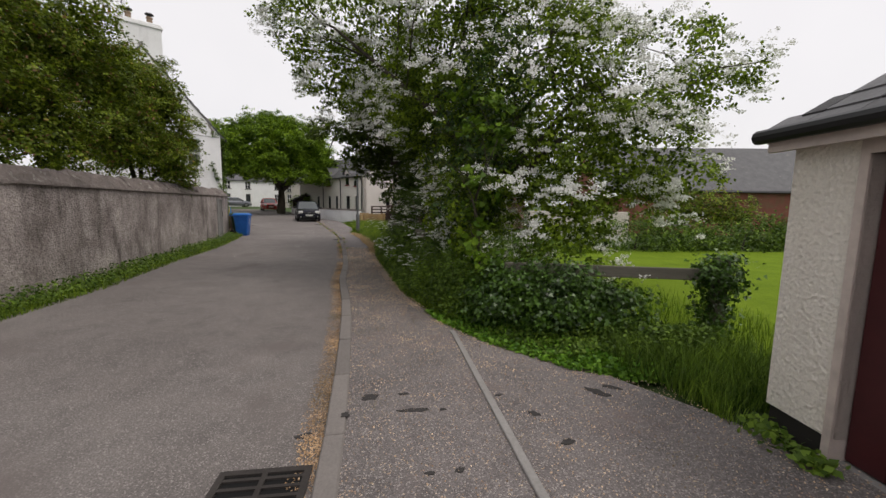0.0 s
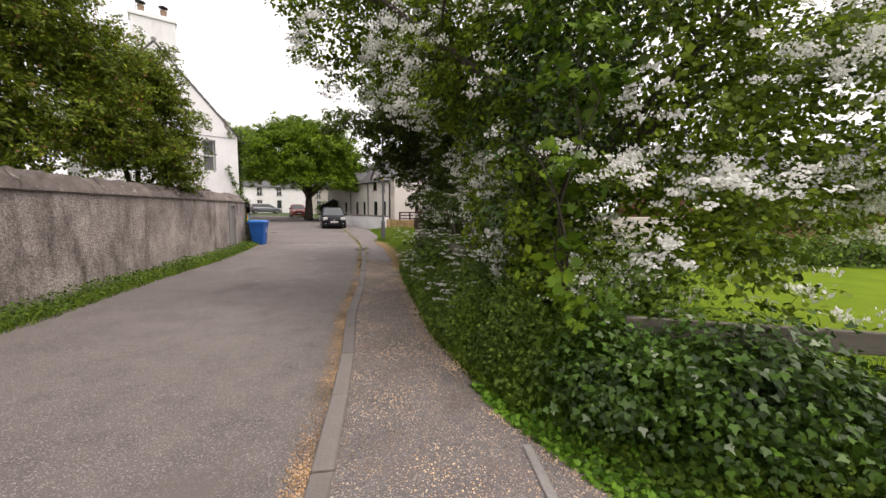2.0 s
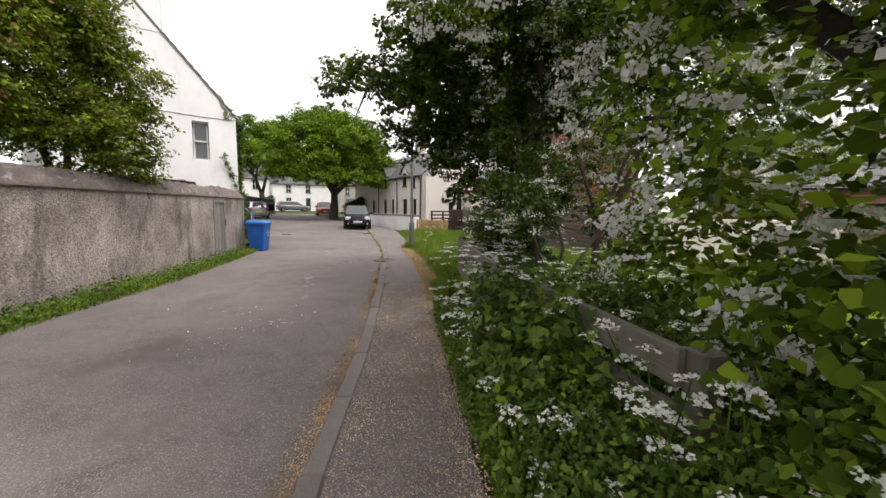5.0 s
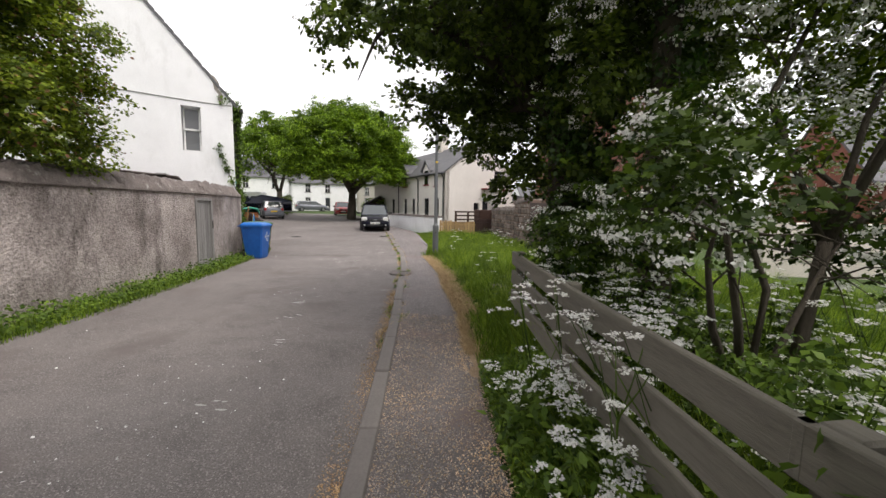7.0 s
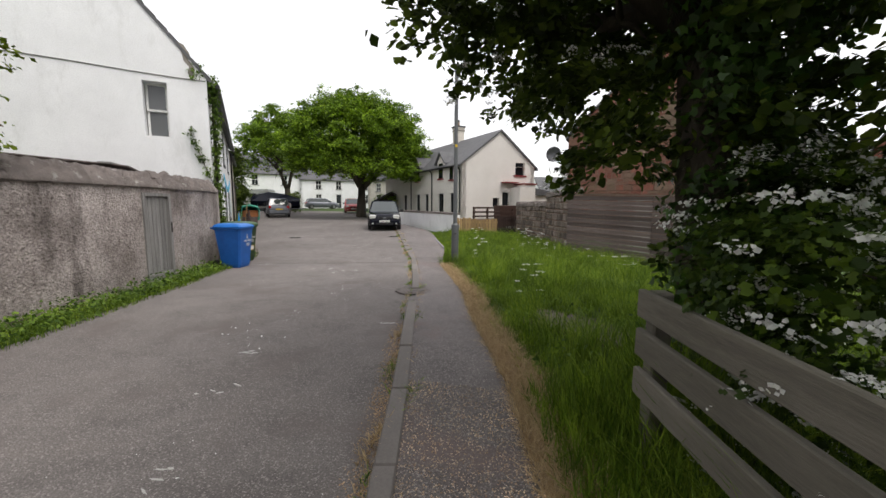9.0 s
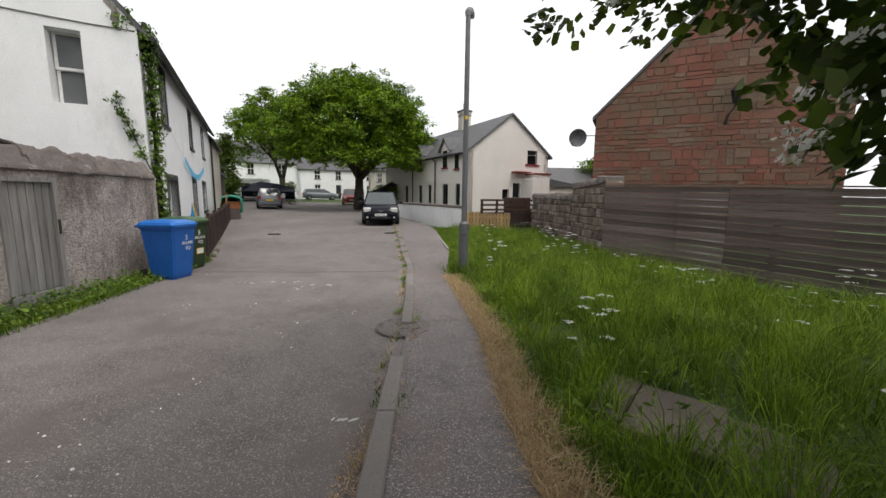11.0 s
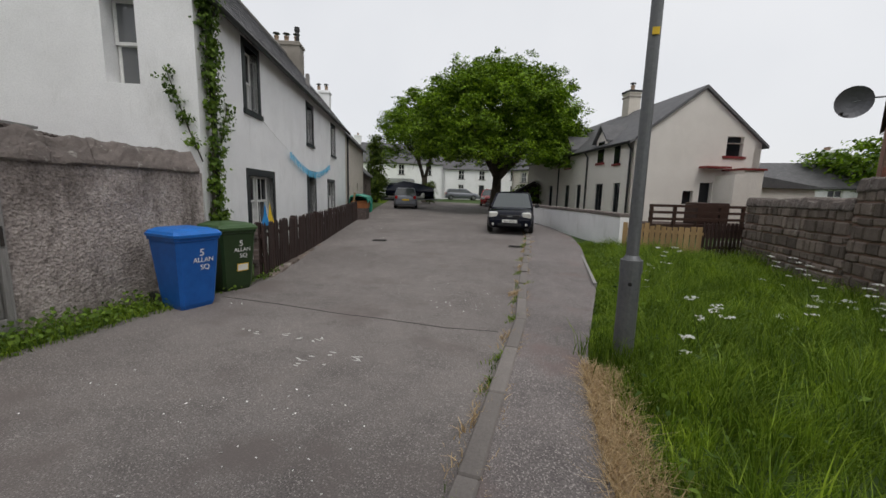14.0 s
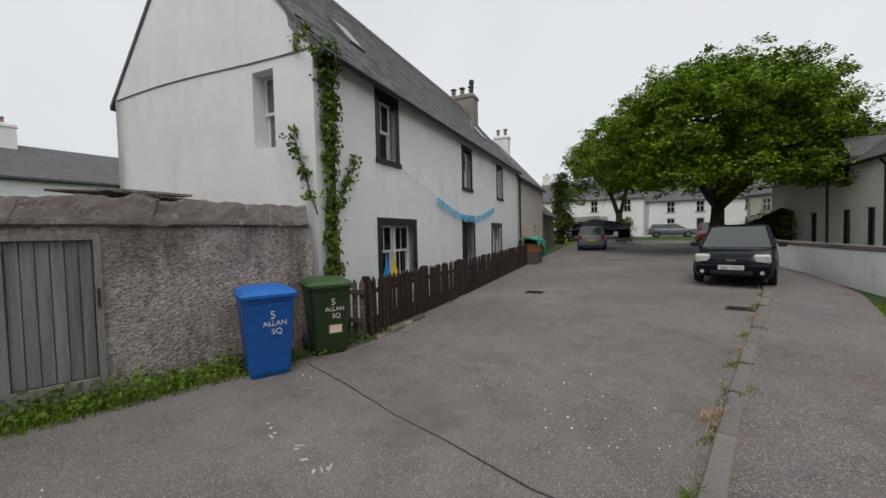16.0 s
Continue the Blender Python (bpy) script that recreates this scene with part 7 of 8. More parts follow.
for r in (0.02, 0.12, 0.22, 0.30, 0.33):
    rings.append([(r * math.cos(a), -0.35 * r * r / 0.33, r * math.sin(a)) for a in np.linspace(0, math.tau, 20, endpoint=False)])
vs = [[bm.verts.new(p) for p in r] for r in rings]
for p, q in zip(vs, vs[1:]):
    for i in range(20):
        bm.faces.new((p[i], p[(i + 1) % 20], q[(i + 1) % 20], q[i]))
bm.faces.new(vs[0][::-1])
geo = bmesh.ops.extrude_face_region(bm, geom=bm.faces[:])
bmesh.ops.translate(bm, vec=(0, 0.012, 0), verts=[v for v in geo["geom"] if isinstance(v, bmesh.types.BMVert)])
part("reflector", bm, M_dish, dish, m=pose(-0.62, -0.15, 3.78, 8, 0, 25))
part("arm", tube(bmesh.new(), [(0.02, 0.0, 3.85), (-0.3, -0.05, 3.85), (-0.6, -0.13, 3.78)], [0.02, 0.02, 0.02], 6), M_galv, dish)
part("receiver", tube(bmesh.new(), [(-0.62, -0.16, 3.5), (-0.72, -0.5, 3.45), (-0.72, -0.55, 3.52)], [0.012, 0.012, 0.035], 6), M_blackplastic, dish)
lan = thing("wall_lantern", frame_of((sa[0] + sg[0] * 3.98, sa[1] + sg[1] * 3.98), sg), "old black lantern on a bracket on the gable", "lantern")
part("bracket", tube(bmesh.new(), [(0, 0.03, 4.0), (0.02, -0.12, 4.25), (0.12, -0.32, 4.42), (0.16, -0.36, 4.55)], [0.05, 0.025, 0.02, 0.03], 6), M_iron, lan)
cage = part("cage", tube(bmesh.new(), [(0.16, -0.36, 4.55), (0.16, -0.36, 4.58), (0.16, -0.36, 4.92), (0.16, -0.36, 4.95)], [0.06, 0.08, 0.16, 0.17], 6), M_glass, lan, "glazed lantern body")
part("cap", tube(bmesh.new(), [(0.16, -0.36, 4.95), (0.16, -0.36, 5.0), (0.16, -0.36, 5.12), (0.16, -0.36, 5.2)], [0.19, 0.16, 0.04, 0.015], 6), M_iron, lan)
for k in range(6):
    a = k * math.tau / 6
    part("cage_bar", tube(bmesh.new(), [(0.16 + 0.08 * math.cos(a), -0.36 + 0.08 * math.sin(a), 4.56), (0.16 + 0.165 * math.cos(a), -0.36 + 0.165 * math.sin(a), 4.95)], [0.009, 0.009], 4), M_iron, lan)

# ---------------- ironwork and marks on the road ----------------
gr = thing("drain_grate", pose(-0.98, 1.83, 0.0, 0, 0, 8), "rusty cast iron drain grating beside the kerb", "drain")
bm = bmesh.new()
box(bm, (-0.26, -0.26, 0.002), (0.26, -0.22, 0.018))
box(bm, (-0.26, 0.22, 0.002), (0.26, 0.26, 0.018))
box(bm, (-0.26, -0.22, 0.002), (-0.22, 0.22, 0.018))
box(bm, (0.22, -0.22, 0.002), (0.26, 0.22, 0.018))
part("grate_frame", bm, M_iron, gr)
# No hole below: a thin black sheet paints the darkness between the bars.
part("pit_shade", boxed((-0.22, -0.22, 0.001), (0.22, 0.22, 0.004)), M_black, gr, "black sheet for the shade under the bars")
for i in range(6):
    part("bar", boxed((-0.22, -0.19 + i * 0.072, 0.005), (0.22, -0.168 + i * 0.072, 0.016)), M_iron, gr)
part("bar", boxed((-0.015, -0.22, 0.006), (0.015, 0.22, 0.017)), M_iron, gr)
mh = thing("manhole_cover", pose(-4.47, 16.7, 0.016), "round worn iron manhole cover in the kerb line", "manhole cover")
part("cover", tube(bmesh.new(), [(0, 0, -0.02), (0, 0, 0.012)], [0.3, 0.3], 36), M_manhole, mh)
for r in (0.07, 0.13, 0.19, 0.25):
    n = 40
    part("raised_ring", tube(bmesh.new(), [((r + 0.008 * math.sin(8 * a)) * math.cos(a), (r + 0.008 * math.sin(8 * a)) * math.sin(a), 0.012) for a in np.linspace(0, math.tau, n)], [0.0045] * n, 5, False), M_manhole, mh)
part("rim", tube(bmesh.new(), [(0.315 * math.cos(a), 0.315 * math.sin(a), 0.004) for a in np.linspace(0, math.tau, 40)], [0.008] * 40, 5, False), M_manhole, mh)
for x, y, a in ((-8.55, 26.2, 25), (-12.2, 24.25, 40)):
    g = thing("road_gully", pose(x, y, gh(x, y), 0, 0, a), "small dark iron gully grating", "drain")
    part("grate_frame", boxed((-0.22, -0.2, 0.001), (0.22, 0.2, 0.008)), M_iron, g)
    for i in range(5):
        # Black strips on the solid plate stand for the shade in its slots.
        part("slot_shade", boxed((-0.18, -0.15 + i * 0.07, 0.008), (0.18, -0.12 + i * 0.07, 0.011)), M_black, g)


def blotch(name, x, y, rx, ry, ang, z, material, label, category, seed):
    r = random.Random(seed)
    bm = bmesh.new()
    n = 18
    ph = [r.uniform(0.65, 1.25) for _ in range(n)]
    top = [bm.verts.new((rx * ph[i] * math.cos(i * math.tau / n), ry * ph[i] * math.sin(i * math.tau / n), 0.003)) for i in range(n)]
    low = [bm.verts.new((v.co.x * 1.05, v.co.y * 1.05, -0.004)) for v in top]
    bm.faces.new(top)
    for i in range(n):
        bm.faces.new((low[i], low[(i + 1) % n], top[(i + 1) % n], top[i]))
    return solo(name, bm, material, label, category, pose(x, y, z, 0, 0, ang))


for i, (x, y, rx, ry, a) in enumerate(((-0.56, 2.92, 0.075, 0.045, 10), (-0.2, 2.73, 0.12, 0.025, 5), (0.03, 2.75, 0.025, 0.015, 0), (0.49, 2.98, 0.03, 0.02, 20), (0.72, 2.71, 0.045, 0.028, -30), (0.86, 2.36, 0.05, 0.03, 20), (0.13, 2.08, 0.03, 0.02, 30), (-0.3, 2.98, 0.04, 0.02, 10), (-0.05, 2.05, 0.03, 0.018, 0), (1.35, 3.05, 0.12, 0.04, -40), (1.5, 3.15, 0.08, 0.03, -30))):
    blotch("tar_spot", x, y, rx, ry, a, 0.027, M_tar, "dark tar spot on the pavement", "tar spot", 100 + i)
for i, (x, y, rx, ry, a) in enumerate(((-0.92, 2.43, 0.06, 0.03, 20), (-8.4, 27.0, 0.25, 0.06, 60))):
    blotch("tar_spot", x, y, rx, ry, a, gh(x, y) + 0.002, M_tar, "dark tar spot on the road", "tar spot", 130 + i)
blotch("tar_spot", -0.69, 2.63, 0.028, 0.035, 0, 0.046, M_tar, "dark tar spot on the kerb", "tar spot", 140)
bm = bmesh.new()
sp = [(-9.55, 18.52), (-8.6, 18.85), (-7.66, 19.12), (-7.1, 19.34), (-6.3, 19.6), (-5.75, 19.9)]
rows = []
for i, (x, y) in enumerate(sp):
    w = 0.009 + 0.004 * math.sin(i * 2.1)
    rows.append([bm.verts.new((x, y - w, -0.004)), bm.verts.new((x, y - w * 0.8, 0.003)), bm.verts.new((x, y + w * 0.8, 0.003)), bm.verts.new((x, y + w, -0.004))])
for p, q in zip(rows, rows[1:]):
    for k in range(3):
        bm.faces.new((p[k], p[k + 1], q[k + 1], q[k]))
solo("road_seam", bm, M_tar, "dark sealed seam across the road", "road seam")
fl = thing("stone_flags", pose(-1.95, 15.55, 0.035, 0, 0, -24), "sunken stone flags in the grass", "paving", kind="structure")
for i, (x0, x1, y0, y1) in enumerate(((-0.55, -0.31, -0.3, 0.4), (-0.30, 0.28, -0.4, 0.36), (0.29, 0.8, -0.5, 0.22))):
    part("flagstone", boxed((x0, y0, -0.09), (x1, y1, -0.02), bevel=0.008), M_flag, fl)


# ---------------- small growth ----------------
def blades(name, pts, hgt, width, material, rng, lean=0.35, flow=None):
    """Bent grass blades."""
    n = len(pts)
    a = rng.uniform(0, math.tau, n)
    side = np.stack([np.cos(a), np.sin(a), np.zeros(n)], 1)
    b = rng.uniform(0, math.tau, n)
    d = np.stack([np.cos(b), np.sin(b), np.zeros(n)], 1) * (rng.uniform(0.1, 1.0, n) * lean)[:, None]
    if flow is not None:
        d = d * 0.6 + flow
    up = np.array([0, 0, 1.0])
    h = hgt[:, None]
    w = width * rng.uniform(0.6, 1.4, n)[:, None]
    v0, v1 = pts - side * w, pts + side * w
    m = pts + up * h * 0.6 + d * h * 0.35
    v2, v3 = m - side * w * 0.7, m + side * w * 0.7
    v4 = pts + up * h * 0.92 + d * h * 1.1
    v = np.stack([v0, v1, v2, v3, v4], 1).reshape(-1, 3)
    k = (np.arange(n) * 5)[:, None]
    f = np.concatenate([k + np.array([[0, 1, 2]]), k + np.array([[1, 3, 2]]), k + np.array([[2, 3, 4]])], 1)
    return raw_mesh(name, v, f.ravel(), 3, material)


def scatter(n, y0, y1, left, right, rng, edge=1.0):
    y = rng.uniform(y0, y1, n)
    l = np.array([left(v) for v in y])
    r = np.array([right(v) for v in y])
    x = l + (r - l) * rng.random(n) ** edge
    z = np.array([gh(p, q) for p, q in zip(x, y)])
    return np.stack([x, y, z - 0.04], 1), (x - l)


MEADOW_R = line((5.5, 12.6), (5.6, 15.0), (3.7, 17.7), (1.5, 19.9), (-1.4, 22.9), (-2.0, 25.0), (-3.2, 28.0))
g = np.random.default_rng(201)
clump = lambda p: np.array([0.62 + 0.75 * (0.5 + 0.5 * noise.noise(Vector((q[0] * 1.1, q[1] * 1.1, 3.0)))) for q in p])
C, d = scatter(3000, 12.8, 28.0, lambda y: PAVE_RIGHT(y) + 0.16, MEADOW_R, g, 1.3)
off = g.normal(0, 1, (3000, 36, 2)) * g.uniform(0.04, 0.11, (3000, 1, 1))
lie = g.normal(0, 0.22, (3000, 1, 2))
P = np.repeat(C, 36, axis=0)
P[:, :2] += off.reshape(-1, 2)
flow = np.concatenate([(off * 4.0 + lie).reshape(-1, 2), np.zeros((len(P), 1))], 1)
tall = np.repeat(g.uniform(0.7, 1.5, 3000), 36)
keep = ~((abs(P[:, 0] + 1.93) < 0.36) & (abs(P[:, 1] - 15.55) < 0.34)) & (P[:, 0] > np.array([PAVE_RIGHT(v) + 0.12 for v in P[:, 1]]))
P, flow, tall = P[keep], flow[keep], tall[keep]
d = P[:, 0] - np.array([PAVE_RIGHT(v) + 0.2 for v in P[:, 1]])
P[:, 1] += g.normal(0, 0.03, len(P))
hg = (0.11 + 0.19 * np.minimum(1, np.maximum(d, 0) / 0.7)) * clump(P) * tall * g.uniform(0.6, 1.3, len(P))
solo("long_grass", blades("long_grass", P, hg, 0.0042, L_grass, g, 0.6, flow), L_grass, "long green meadow grass", "grass", kind="stuff")
P, d = scatter(9000, 12.8, 27.0, lambda y: PAVE_RIGHT(y) + 0.25, MEADOW_R, g, 1.2)
P = P[[noise.noise(Vector((q[0] * 1.4, q[1] * 1.4, 9))) > 0.05 for q in P]]
P[:, 2] += g.uniform(0.05, 0.26, len(P))
solo("meadow_weeds", leaves("meadow_weeds", P, np.tile([-0.2, -0.4, 0.4], (len(P), 1)), 0.075, L_weed, g, LONG, 0.6), L_weed, "broad-leaved weeds among the meadow grass", "weeds", kind="stuff")
P, d = scatter(20000, 12.0, 19.6, lambda y: PAVE_RIGHT(y) - 0.07, lambda y: PAVE_RIGHT(y) + 0.27, g, 1.2)
solo("dry_grass", blades("dry_grass", P + np.array([0, 0, 0.05]), g.uniform(0.02, 0.13, len(P)), 0.0028, L_dry, g, 2.2), L_dry, "dry straw-coloured grass at the pavement edge", "grass", kind="stuff")
P, d = scatter(16000, 19.2, 28.5, lambda y: PAVE_RIGHT(y) - 0.04, lambda y: PAVE_RIGHT(y) + 0.5, g)
solo("edge_grass", blades("edge_grass", P, (0.05 + 0.22 * d) * g.uniform(0.6, 1.4, len(P)), 0.004, L_grass, g, 0.9), L_grass, "green grass spilling over the pavement edge", "grass", kind="stuff")
P = np.array([-4.42, 19.95, gh(-4.4, 20) - 0.04]) + g.normal(0, 1, (700, 3)) * np.array([0.17, 0.17, 0.0])
solo("post_tuft", blades("post_tuft", P, g.uniform(0.15, 0.42, len(P)), 0.004, L_grass, g, 0.6), L_grass, "tuft of grass round the lamp post", "grass", kind="stuff")
P, d = scatter(16000, -2.0, 18.4, lambda y: WALL_FACE(y) + 0.02, lambda y: ROAD_LEFT(y) + 0.02, g)
solo("wall_foot_grass", blades("wall_foot_grass", P, g.uniform(0.06, 0.22, len(P)), 0.004, L_grass, g, 0.7), L_grass, "grass along the foot of the garden wall", "grass", kind="stuff")
P, d = scatter(9000, -2.0, 18.3, lambda y: WALL_FACE(y) + 0.03, lambda y: ROAD_LEFT(y) - 0.02, g)
hgt = clump(P * 1.5)
P[:, 2] += 0.04 + g.random(len(P)) * 0.2 * hgt ** 2
solo("wall_foot_weeds", leaves("wall_foot_weeds", P, np.tile([0.6, 0, 0.3], (len(P), 1)), 0.06, L_weed, g, KITE, 0.6), L_weed, "low leafy weeds along the garden wall", "weeds", kind="stuff")
P, d = scatter(1500, 18.6, 30.5, lambda y: ROAD_LEFT(y) - 0.12, lambda y: ROAD_LEFT(y) + 0.03, g)
P = P[(P[:, 1] < 20.2) | (P[:, 1] > 29.0)]
P[:, 2] += 0.04 + g.random(len(P)) * 0.1
solo("fence_foot_weeds", leaves("fence_foot_weeds", P, np.tile([0.6, 0, 0.3], (len(P), 1)), 0.055, L_weed, g, KITE, 0.6), L_weed, "weeds at the foot of the fence", "weeds", kind="stuff")
FENCE_X = line((2.6, 3.3), (0.85, 4.8), (0.35, 5.7), (-0.35, 7.4), (-1.0, 9.2), (-1.42, 10.9), (-1.78, 12.7))
P, d = scatter(52000, 3.7, 11.6, lambda y: PAVE_RIGHT(y) + 0.04, lambda y: FENCE_X(y) + 0.9, g)
hmax = np.minimum(1.0, 0.12 + d * 0.75) * clump(P * 1.7)
hmax = np.where(P[:, 1] < 4.9, hmax * 0.35, np.where(P[:, 1] < 8.7, np.minimum(1.15, hmax * 1.9), hmax))
P[:, 2] += 0.04 + g.random(len(P)) ** 0.7 * hmax
solo("verge_undergrowth", leaves("verge_undergrowth", P, np.tile([-0.5, -0.2, 0.3], (len(P), 1)), 0.052, L_weed, g, KITE, 0.55), L_weed, "dense green undergrowth along the fence", "undergrowth", kind="stuff")
P, d = scatter(26000, 5.0, 13.4, lambda y: PAVE_RIGHT(y) + 0.05, lambda y: FENCE_X(y) + 0.5, g)
solo("verge_grass", blades("verge_grass", P, (0.18 + 0.62 * np.minimum(1, d)) * g.uniform(0.5, 1.4, len(P)), 0.0045, L_grass, g, 0.6), L_grass, "tall grass between pavement and fence", "grass", kind="stuff")
P, d = scatter(12000, 3.2, 12.0, lambda y: FENCE_X(y) + 0.3, lambda y: FENCE_X(y) + 4.0, g)
solo("lawn_edge_grass", blades("lawn_edge_grass", P, g.uniform(0.06, 0.35, len(P)), 0.004, L_grass, g, 0.6), L_grass, "unmown grass at the edge of the lawn", "grass", kind="stuff")
P, d = scatter(7000, 3.3, 5.4, lambda y: PAVE_RIGHT(y) - 0.03, lambda y: PAVE_RIGHT(y) + 0.75, g, 1.3)
P[:, 2] += 0.05 + g.random(len(P)) ** 1.5 * (0.05 + 0.12 * np.minimum(1, d))
solo("ground_cover", leaves("ground_cover", P, np.tile([-0.2, -0.3, 0.6], (len(P), 1)), 0.045, L_cover, g, HAW, 0.7), L_cover, "bright low ground cover under the hawthorn", "ground cover", kind="stuff")
P, d = scatter(9000, 1.9, 4.3, lambda y: max(PAVE_RIGHT(y) + 0.03, 1.75), lambda y: 3.2, g)
P[:, 2] += 0.04
P = P[(P[:, 0] < 2.2) | (P[:, 1] > 2.8)]
solo("shed_side_grass", blades("shed_side_grass", P, g.uniform(0.08, 0.4, len(P)) * np.minimum(1, 0.35 + (P[:, 1] - 1.9) * 0.5), 0.004, L_weed, g, 0.7), L_weed, "tufted grass beside the shed", "grass", kind="stuff")
P = np.stack([g.normal(2.3, 0.06, 260), g.uniform(2.05, 2.6, 260), g.uniform(0.0, 0.11, 260)], 1)
solo("shed_foot_weeds", leaves("shed_foot_weeds", P, np.tile([-0.6, 0, 0.3], (len(P), 1)), 0.06, L_weed, g, KITE, 0.6), L_weed, "bright weeds at the foot of the shed", "weeds", kind="stuff")
P, d = scatter(1500, 12.0, 27.0, lambda y: KERB(y) - 0.13, lambda y: KERB(y) - 0.04, g)
P = P[[noise.noise(Vector((0, q[1] * 1.3, 0))) > 0.05 for q in P]]
solo("kerb_weeds", blades("kerb_weeds", P + np.array([0, 0, 0.04]), g.uniform(0.02, 0.07, len(P)), 0.004, L_weed, g, 1.2), L_weed, "small weeds growing along the kerb", "weeds", kind="stuff")

P, d = scatter(5200, 12.0, 30.0, lambda y: KERB(y) - 0.15, lambda y: KERB(y) + 0.13, g)
P = P[[noise.noise(Vector((0, q[1] * 1.7, 4))) > -0.02 and abs(q[0] - KERB(q[1]) + 0.005) > 0.066 for q in P]]
solo("kerb_straw", blades("kerb_straw", P + np.array([0, 0, 0.05]), g.uniform(0.015, 0.06, len(P)), 0.0035, L_dry, g, 2.0), L_dry, "dry yellow grass tufts along the kerb", "grass", kind="stuff")
r = np.random.default_rng(611)
for i in range(26):
    y = 12.5 + 0.62 * i + r.uniform(-0.2, 0.2)
    n = int(r.uniform(25, 110))
    x = KERB(y) - 0.10 if r.random() < 0.75 else KERB(y) + 0.11
    P = np.stack([x + r.normal(0, 0.022, n), y + r.normal(0, 0.11, n), np.full(n, gh(x, y) - 0.005)], 1)
    mat = L_grass if i % 3 else L_dry
    solo("kerb_tuft", blades("kerb_tuft", P, r.uniform(0.03, 0.085, n), 0.004, mat, r, 1.6), mat, "small tuft of grass in the kerb joint" if i % 3 else "small tuft of straw in the kerb joint", "grass", kind="stuff")
# cow parsley
def parsley(seed, h):
    r = np.random.default_rng(seed)
    t = thing("cow_parsley", Matrix.Identity(4), "cow parsley in white flower by the fence", "wild flower", "cow parsley plants")
    bm = bmesh.new()
    heads = []
    top = Vector((r.normal(0, 0.06), r.normal(0, 0.06), h * 0.62))
    tube(bm, [(0, 0, -0.05), top * 0.5, top], [0.006, 0.005, 0.004], 5, False)
    for k in range(8):
        a = r.uniform(0, math.tau)
        s = top * r.uniform(0.55, 1.0)
        e = s + Vector((math.cos(a) * r.uniform(0.08, 0.26), math.sin(a) * r.uniform(0.08, 0.26), h * r.uniform(0.12, 0.36)))
        tube(bm, [s, s.lerp(e, 0.5) + Vector((0, 0, -0.02)), e], [0.004, 0.003, 0.002], 4, False)
        heads.append(e)
    part("stem", bm, L_weed, t)
    pts = []
    for e in heads:
        for q in range(9):
            a, rr = r.uniform(0, math.tau), math.sqrt(r.random()) * 0.065
            c = np.array(e) + np.array([math.cos(a) * rr, math.sin(a) * rr, 0.01 - rr * 0.15])
            pts.append(c + r.normal(0, 1, (9, 3)) * np.array([0.008, 0.008, 0.003]))
    P = np.concatenate(pts)
    part("flower_head", leaves("flower_head", P, np.tile([0, 0, 1.0], (len(P), 1)), 0.015, L_bloom, r, PETAL, 0.8), L_bloom, t, "flat white flower heads", kind="stuff")
    P = np.stack([r.normal(0, 0.1, 130), r.normal(0, 0.1, 130), r.uniform(0.02, h * 0.45, 130)], 1)
    part("fern_leaf", leaves("fern_leaf", P, P / (np.linalg.norm(P, axis=1, keepdims=True) + 1e-6), 0.09, L_weed, r, LONG, 0.5), L_weed, t, kind="stuff")
    return t


kinds = [parsley(301 + i, h) for i, h in enumerate((0.95, 1.25, 0.8))]
r = random.Random(77)
spots = []
for i in range(44):
    y = r.uniform(6.4, 10.8)
    spots.append((r.uniform(PAVE_RIGHT(y) + 0.2, FENCE_X(y) + 0.1), y))
for i in range(150):
    y = r.uniform(6.0, 12.6)
    spots.append((FENCE_X(y) + 0.2 + 2.6 * r.random() ** 1.5, y))
for i in range(28):
    y = r.uniform(14.5, 25.5)
    spots.append((r.uniform(PAVE_RIGHT(y) + 0.9, MEADOW_R(y) - 0.3), y))
for i, (x, y) in enumerate(spots):
    z = gh(x, y) - (0.42 if y > 14 else 0.0) - r.uniform(0, 0.1)
    m = pose(x, y, z - 0.03, r.uniform(-6, 6), r.uniform(-6, 6), r.uniform(0, 360))
    if i < 3:
        kinds[i].matrix_world = m
    else:
        copy_thing(kinds[i % 3], m)

# petals and grit
P, d = scatter(30000, 1.2, 15.0, lambda y: KERB(y) - 0.26, lambda y: KERB(y) - 0.06, g, 0.5)
P = P[g.random(len(P)) < np.array([(1.0 - 0.55 * smooth(q[1], 9.5, 11.5)) * (0.2 + 0.8 * smooth(noise.noise(Vector((q[1] * 0.9, 1.0, 0))) + 0.35, 0.0, 0.5)) for q in P])]
P[:, 2] += 0.046
solo("kerb_petals", leaves("kerb_petals", P, np.tile([0, 0, 1.0], (len(P), 1)), 0.013, L_brown, g, PETAL, 0.9), L_brown, "browned petals drifted along the kerb", "petals", kind="stuff")
P, d = scatter(34000, 0.3, 13.4, lambda y: KERB(y) + 0.07, lambda y: PAVE_RIGHT(y) + 0.05, g)
P[:, 2] += 0.069
solo("pavement_petals", leaves("pavement_petals", P, np.tile([0, 0, 1.0], (len(P), 1)), 0.0125, L_petal, g, PETAL, 0.95), L_petal, "petals and grit scattered over the pavement", "petals", kind="stuff")
P, d = scatter(5000, 4.0, 14.0, lambda y: PAVE_RIGHT(y) - 0.13, lambda y: PAVE_RIGHT(y) + 0.05, g)
P[:, 2] += 0.07
solo("verge_petals", leaves("verge_petals", P, np.tile([0, 0, 1.0], (len(P), 1)), 0.014, L_petal, g, PETAL, 0.95), L_petal, "petals drifted at the edge of the verge", "petals", kind="stuff")
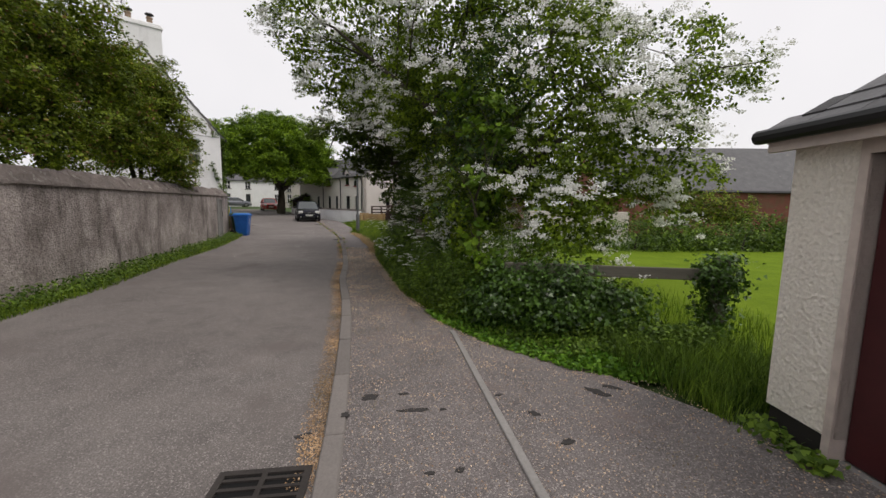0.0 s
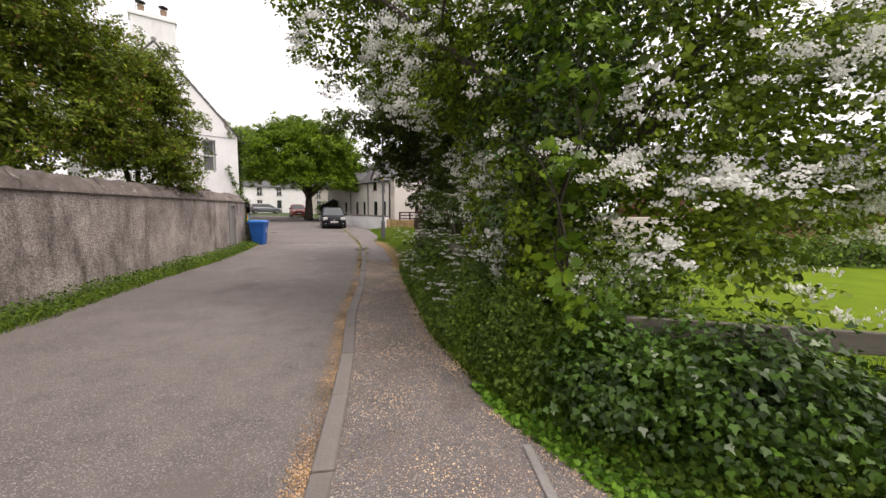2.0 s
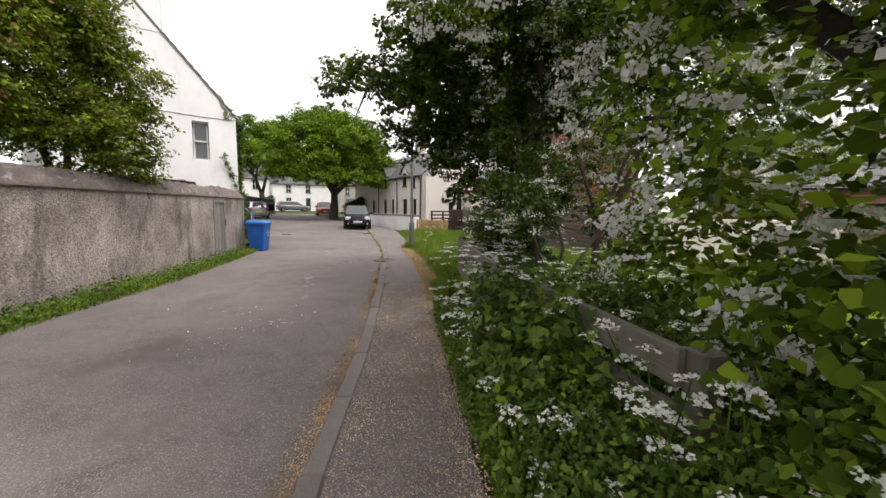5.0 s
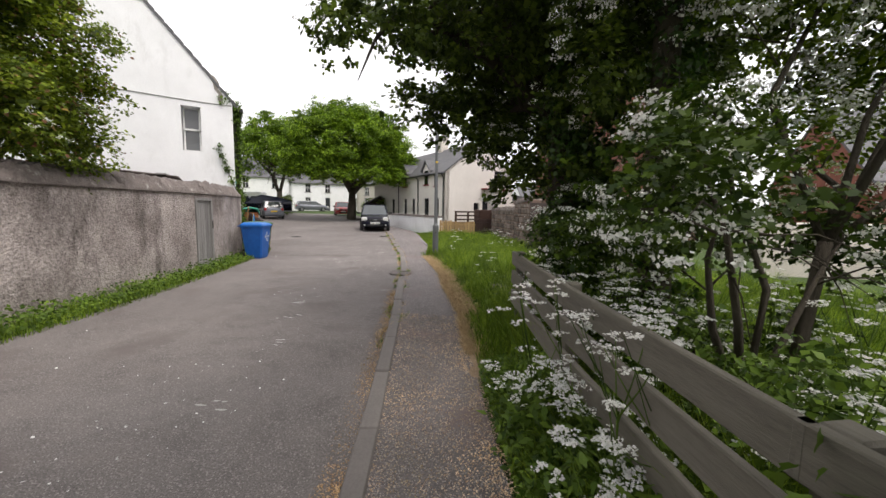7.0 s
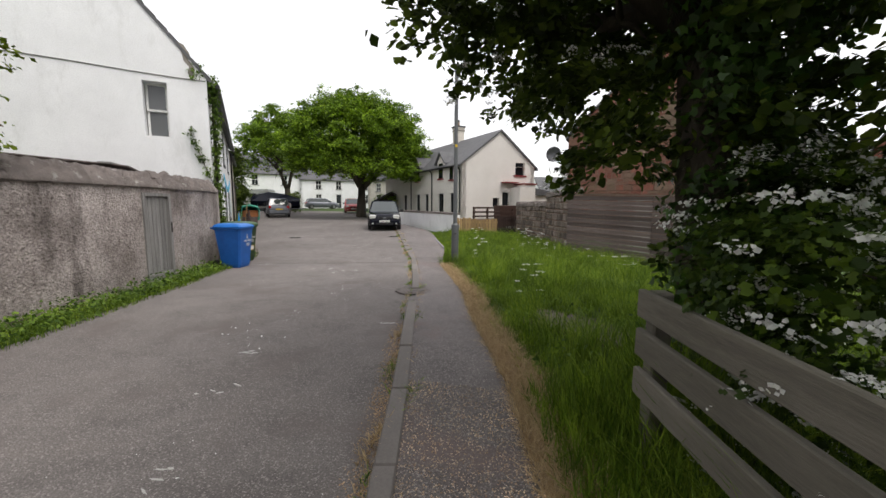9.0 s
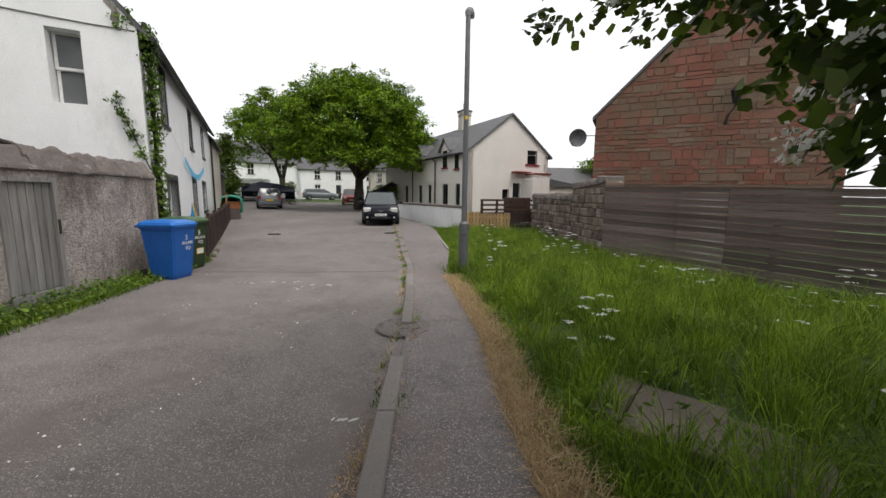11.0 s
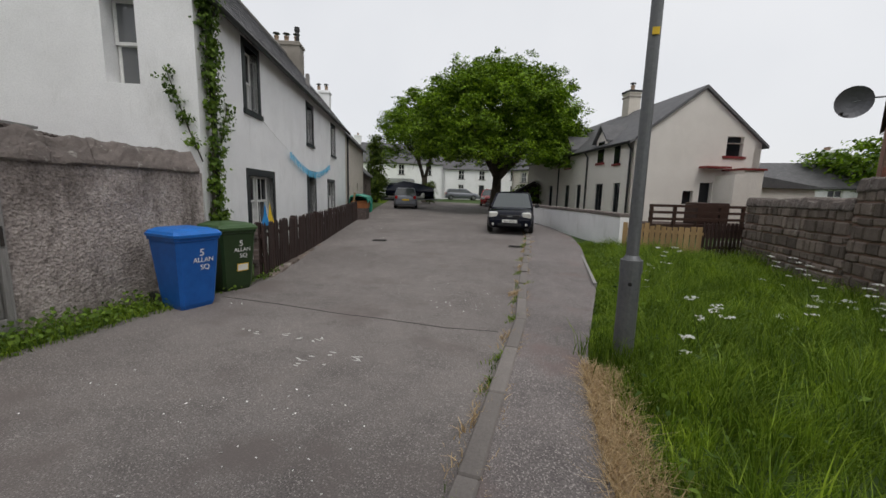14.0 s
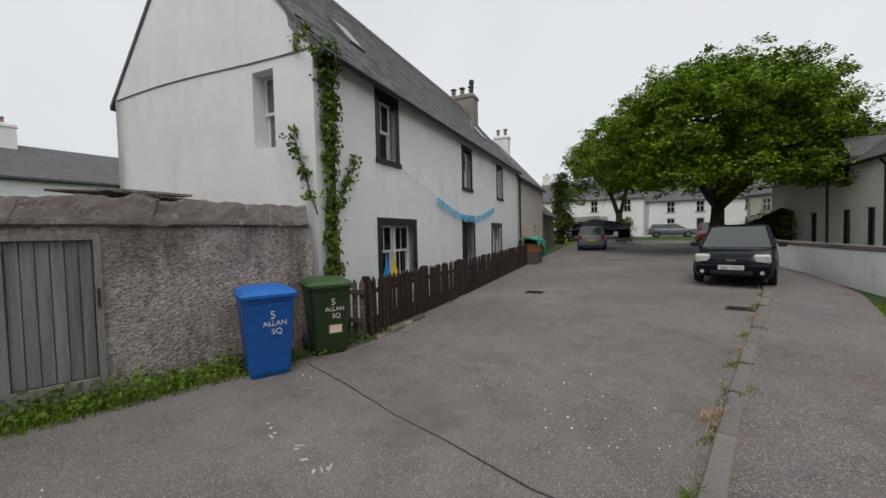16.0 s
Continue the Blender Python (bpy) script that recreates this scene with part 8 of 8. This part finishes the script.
P, d = scatter(1700, 9.0, 27.0, lambda y: ROAD_LEFT(y) + 0.4, lambda y: KERB(y) - 0.3, g)
keep = np.array([noise.noise(Vector((q[0] * 0.8, q[1] * 0.5, 7))) > 0.12 for q in P])
P = P[keep]
P[:, 2] += 0.044
solo("road_specks", leaves("road_specks", P, np.tile([0, 0, 1.0], (len(P), 1)), g.uniform(0.006, 0.02, len(P)), L_bloom, g, ROUND, 0.97), L_bloom, "pale specks on the road", "specks", kind="stuff")
splash = random.Random(9)
for i, (x, y, a) in enumerate(((-7.85, 18.07, 10), (-6.7, 18.2, 40), (-7.2, 18.4, 0), (-4.2, 14.9, 60), (-6.78, 17.99, 20), (-4.05, 10.5, 0), (-4.9, 12.8, 10), (-4.4, 12.0, 0), (-5.2, 13.6, 30), (-6.4, 18.45, 15), (-7.5, 18.3, 50))):
    for k in range(4):
        blotch("bird_dropping", x + splash.gauss(0, 0.08), y + splash.gauss(0, 0.08), splash.uniform(0.015, 0.05), splash.uniform(0.006, 0.014), a + splash.uniform(-25, 25), 0.0, M_splash, "small pale splash on the road", "splash", 400 + 10 * i + k)
# hedge and nettles behind the lawn
for i, (x, y, w) in enumerate(((7.5, 14.6, 3.4), (12.0, 15.0, 3.0), (16.5, 16.0, 3.2))):
    t = thing("hedge_bank", Matrix.Identity(4), "low green bramble bank behind the lawn", "hedge")
    P, O, C = in_clumps([(x, y, 0.4, w, 0.9, 0.75), (x + 1.2, y + 0.6, 0.7, 1.2, 0.8, 0.8)], 420, 12, 0.16, g, 0.7)
    P[:, 2] = np.maximum(P[:, 2], 0.0)
    part("foliage", leaves("foliage", P, O, 0.12, L_weed, g, KITE, 0.5), L_weed, t, kind="stuff")
    part("stem", tube(bmesh.new(), [(x, y, -0.1), (x + 0.1, y, 0.6)], [0.05, 0.02], 6), M_twig, t)
tree("bush", (11.5, 16.8), 0.08, [(11.5, 16.8, 1.6, 1.7, 1.0, 0.9), (13.0, 16.9, 1.5, 1.0, 0.9, 0.8)], [(11.2, 16.8, 2.0), (12.8, 16.9, 1.9)], 380, 14, 0.16, 0.11, L_gard, "light green bush before the barn", 501, category="bush")
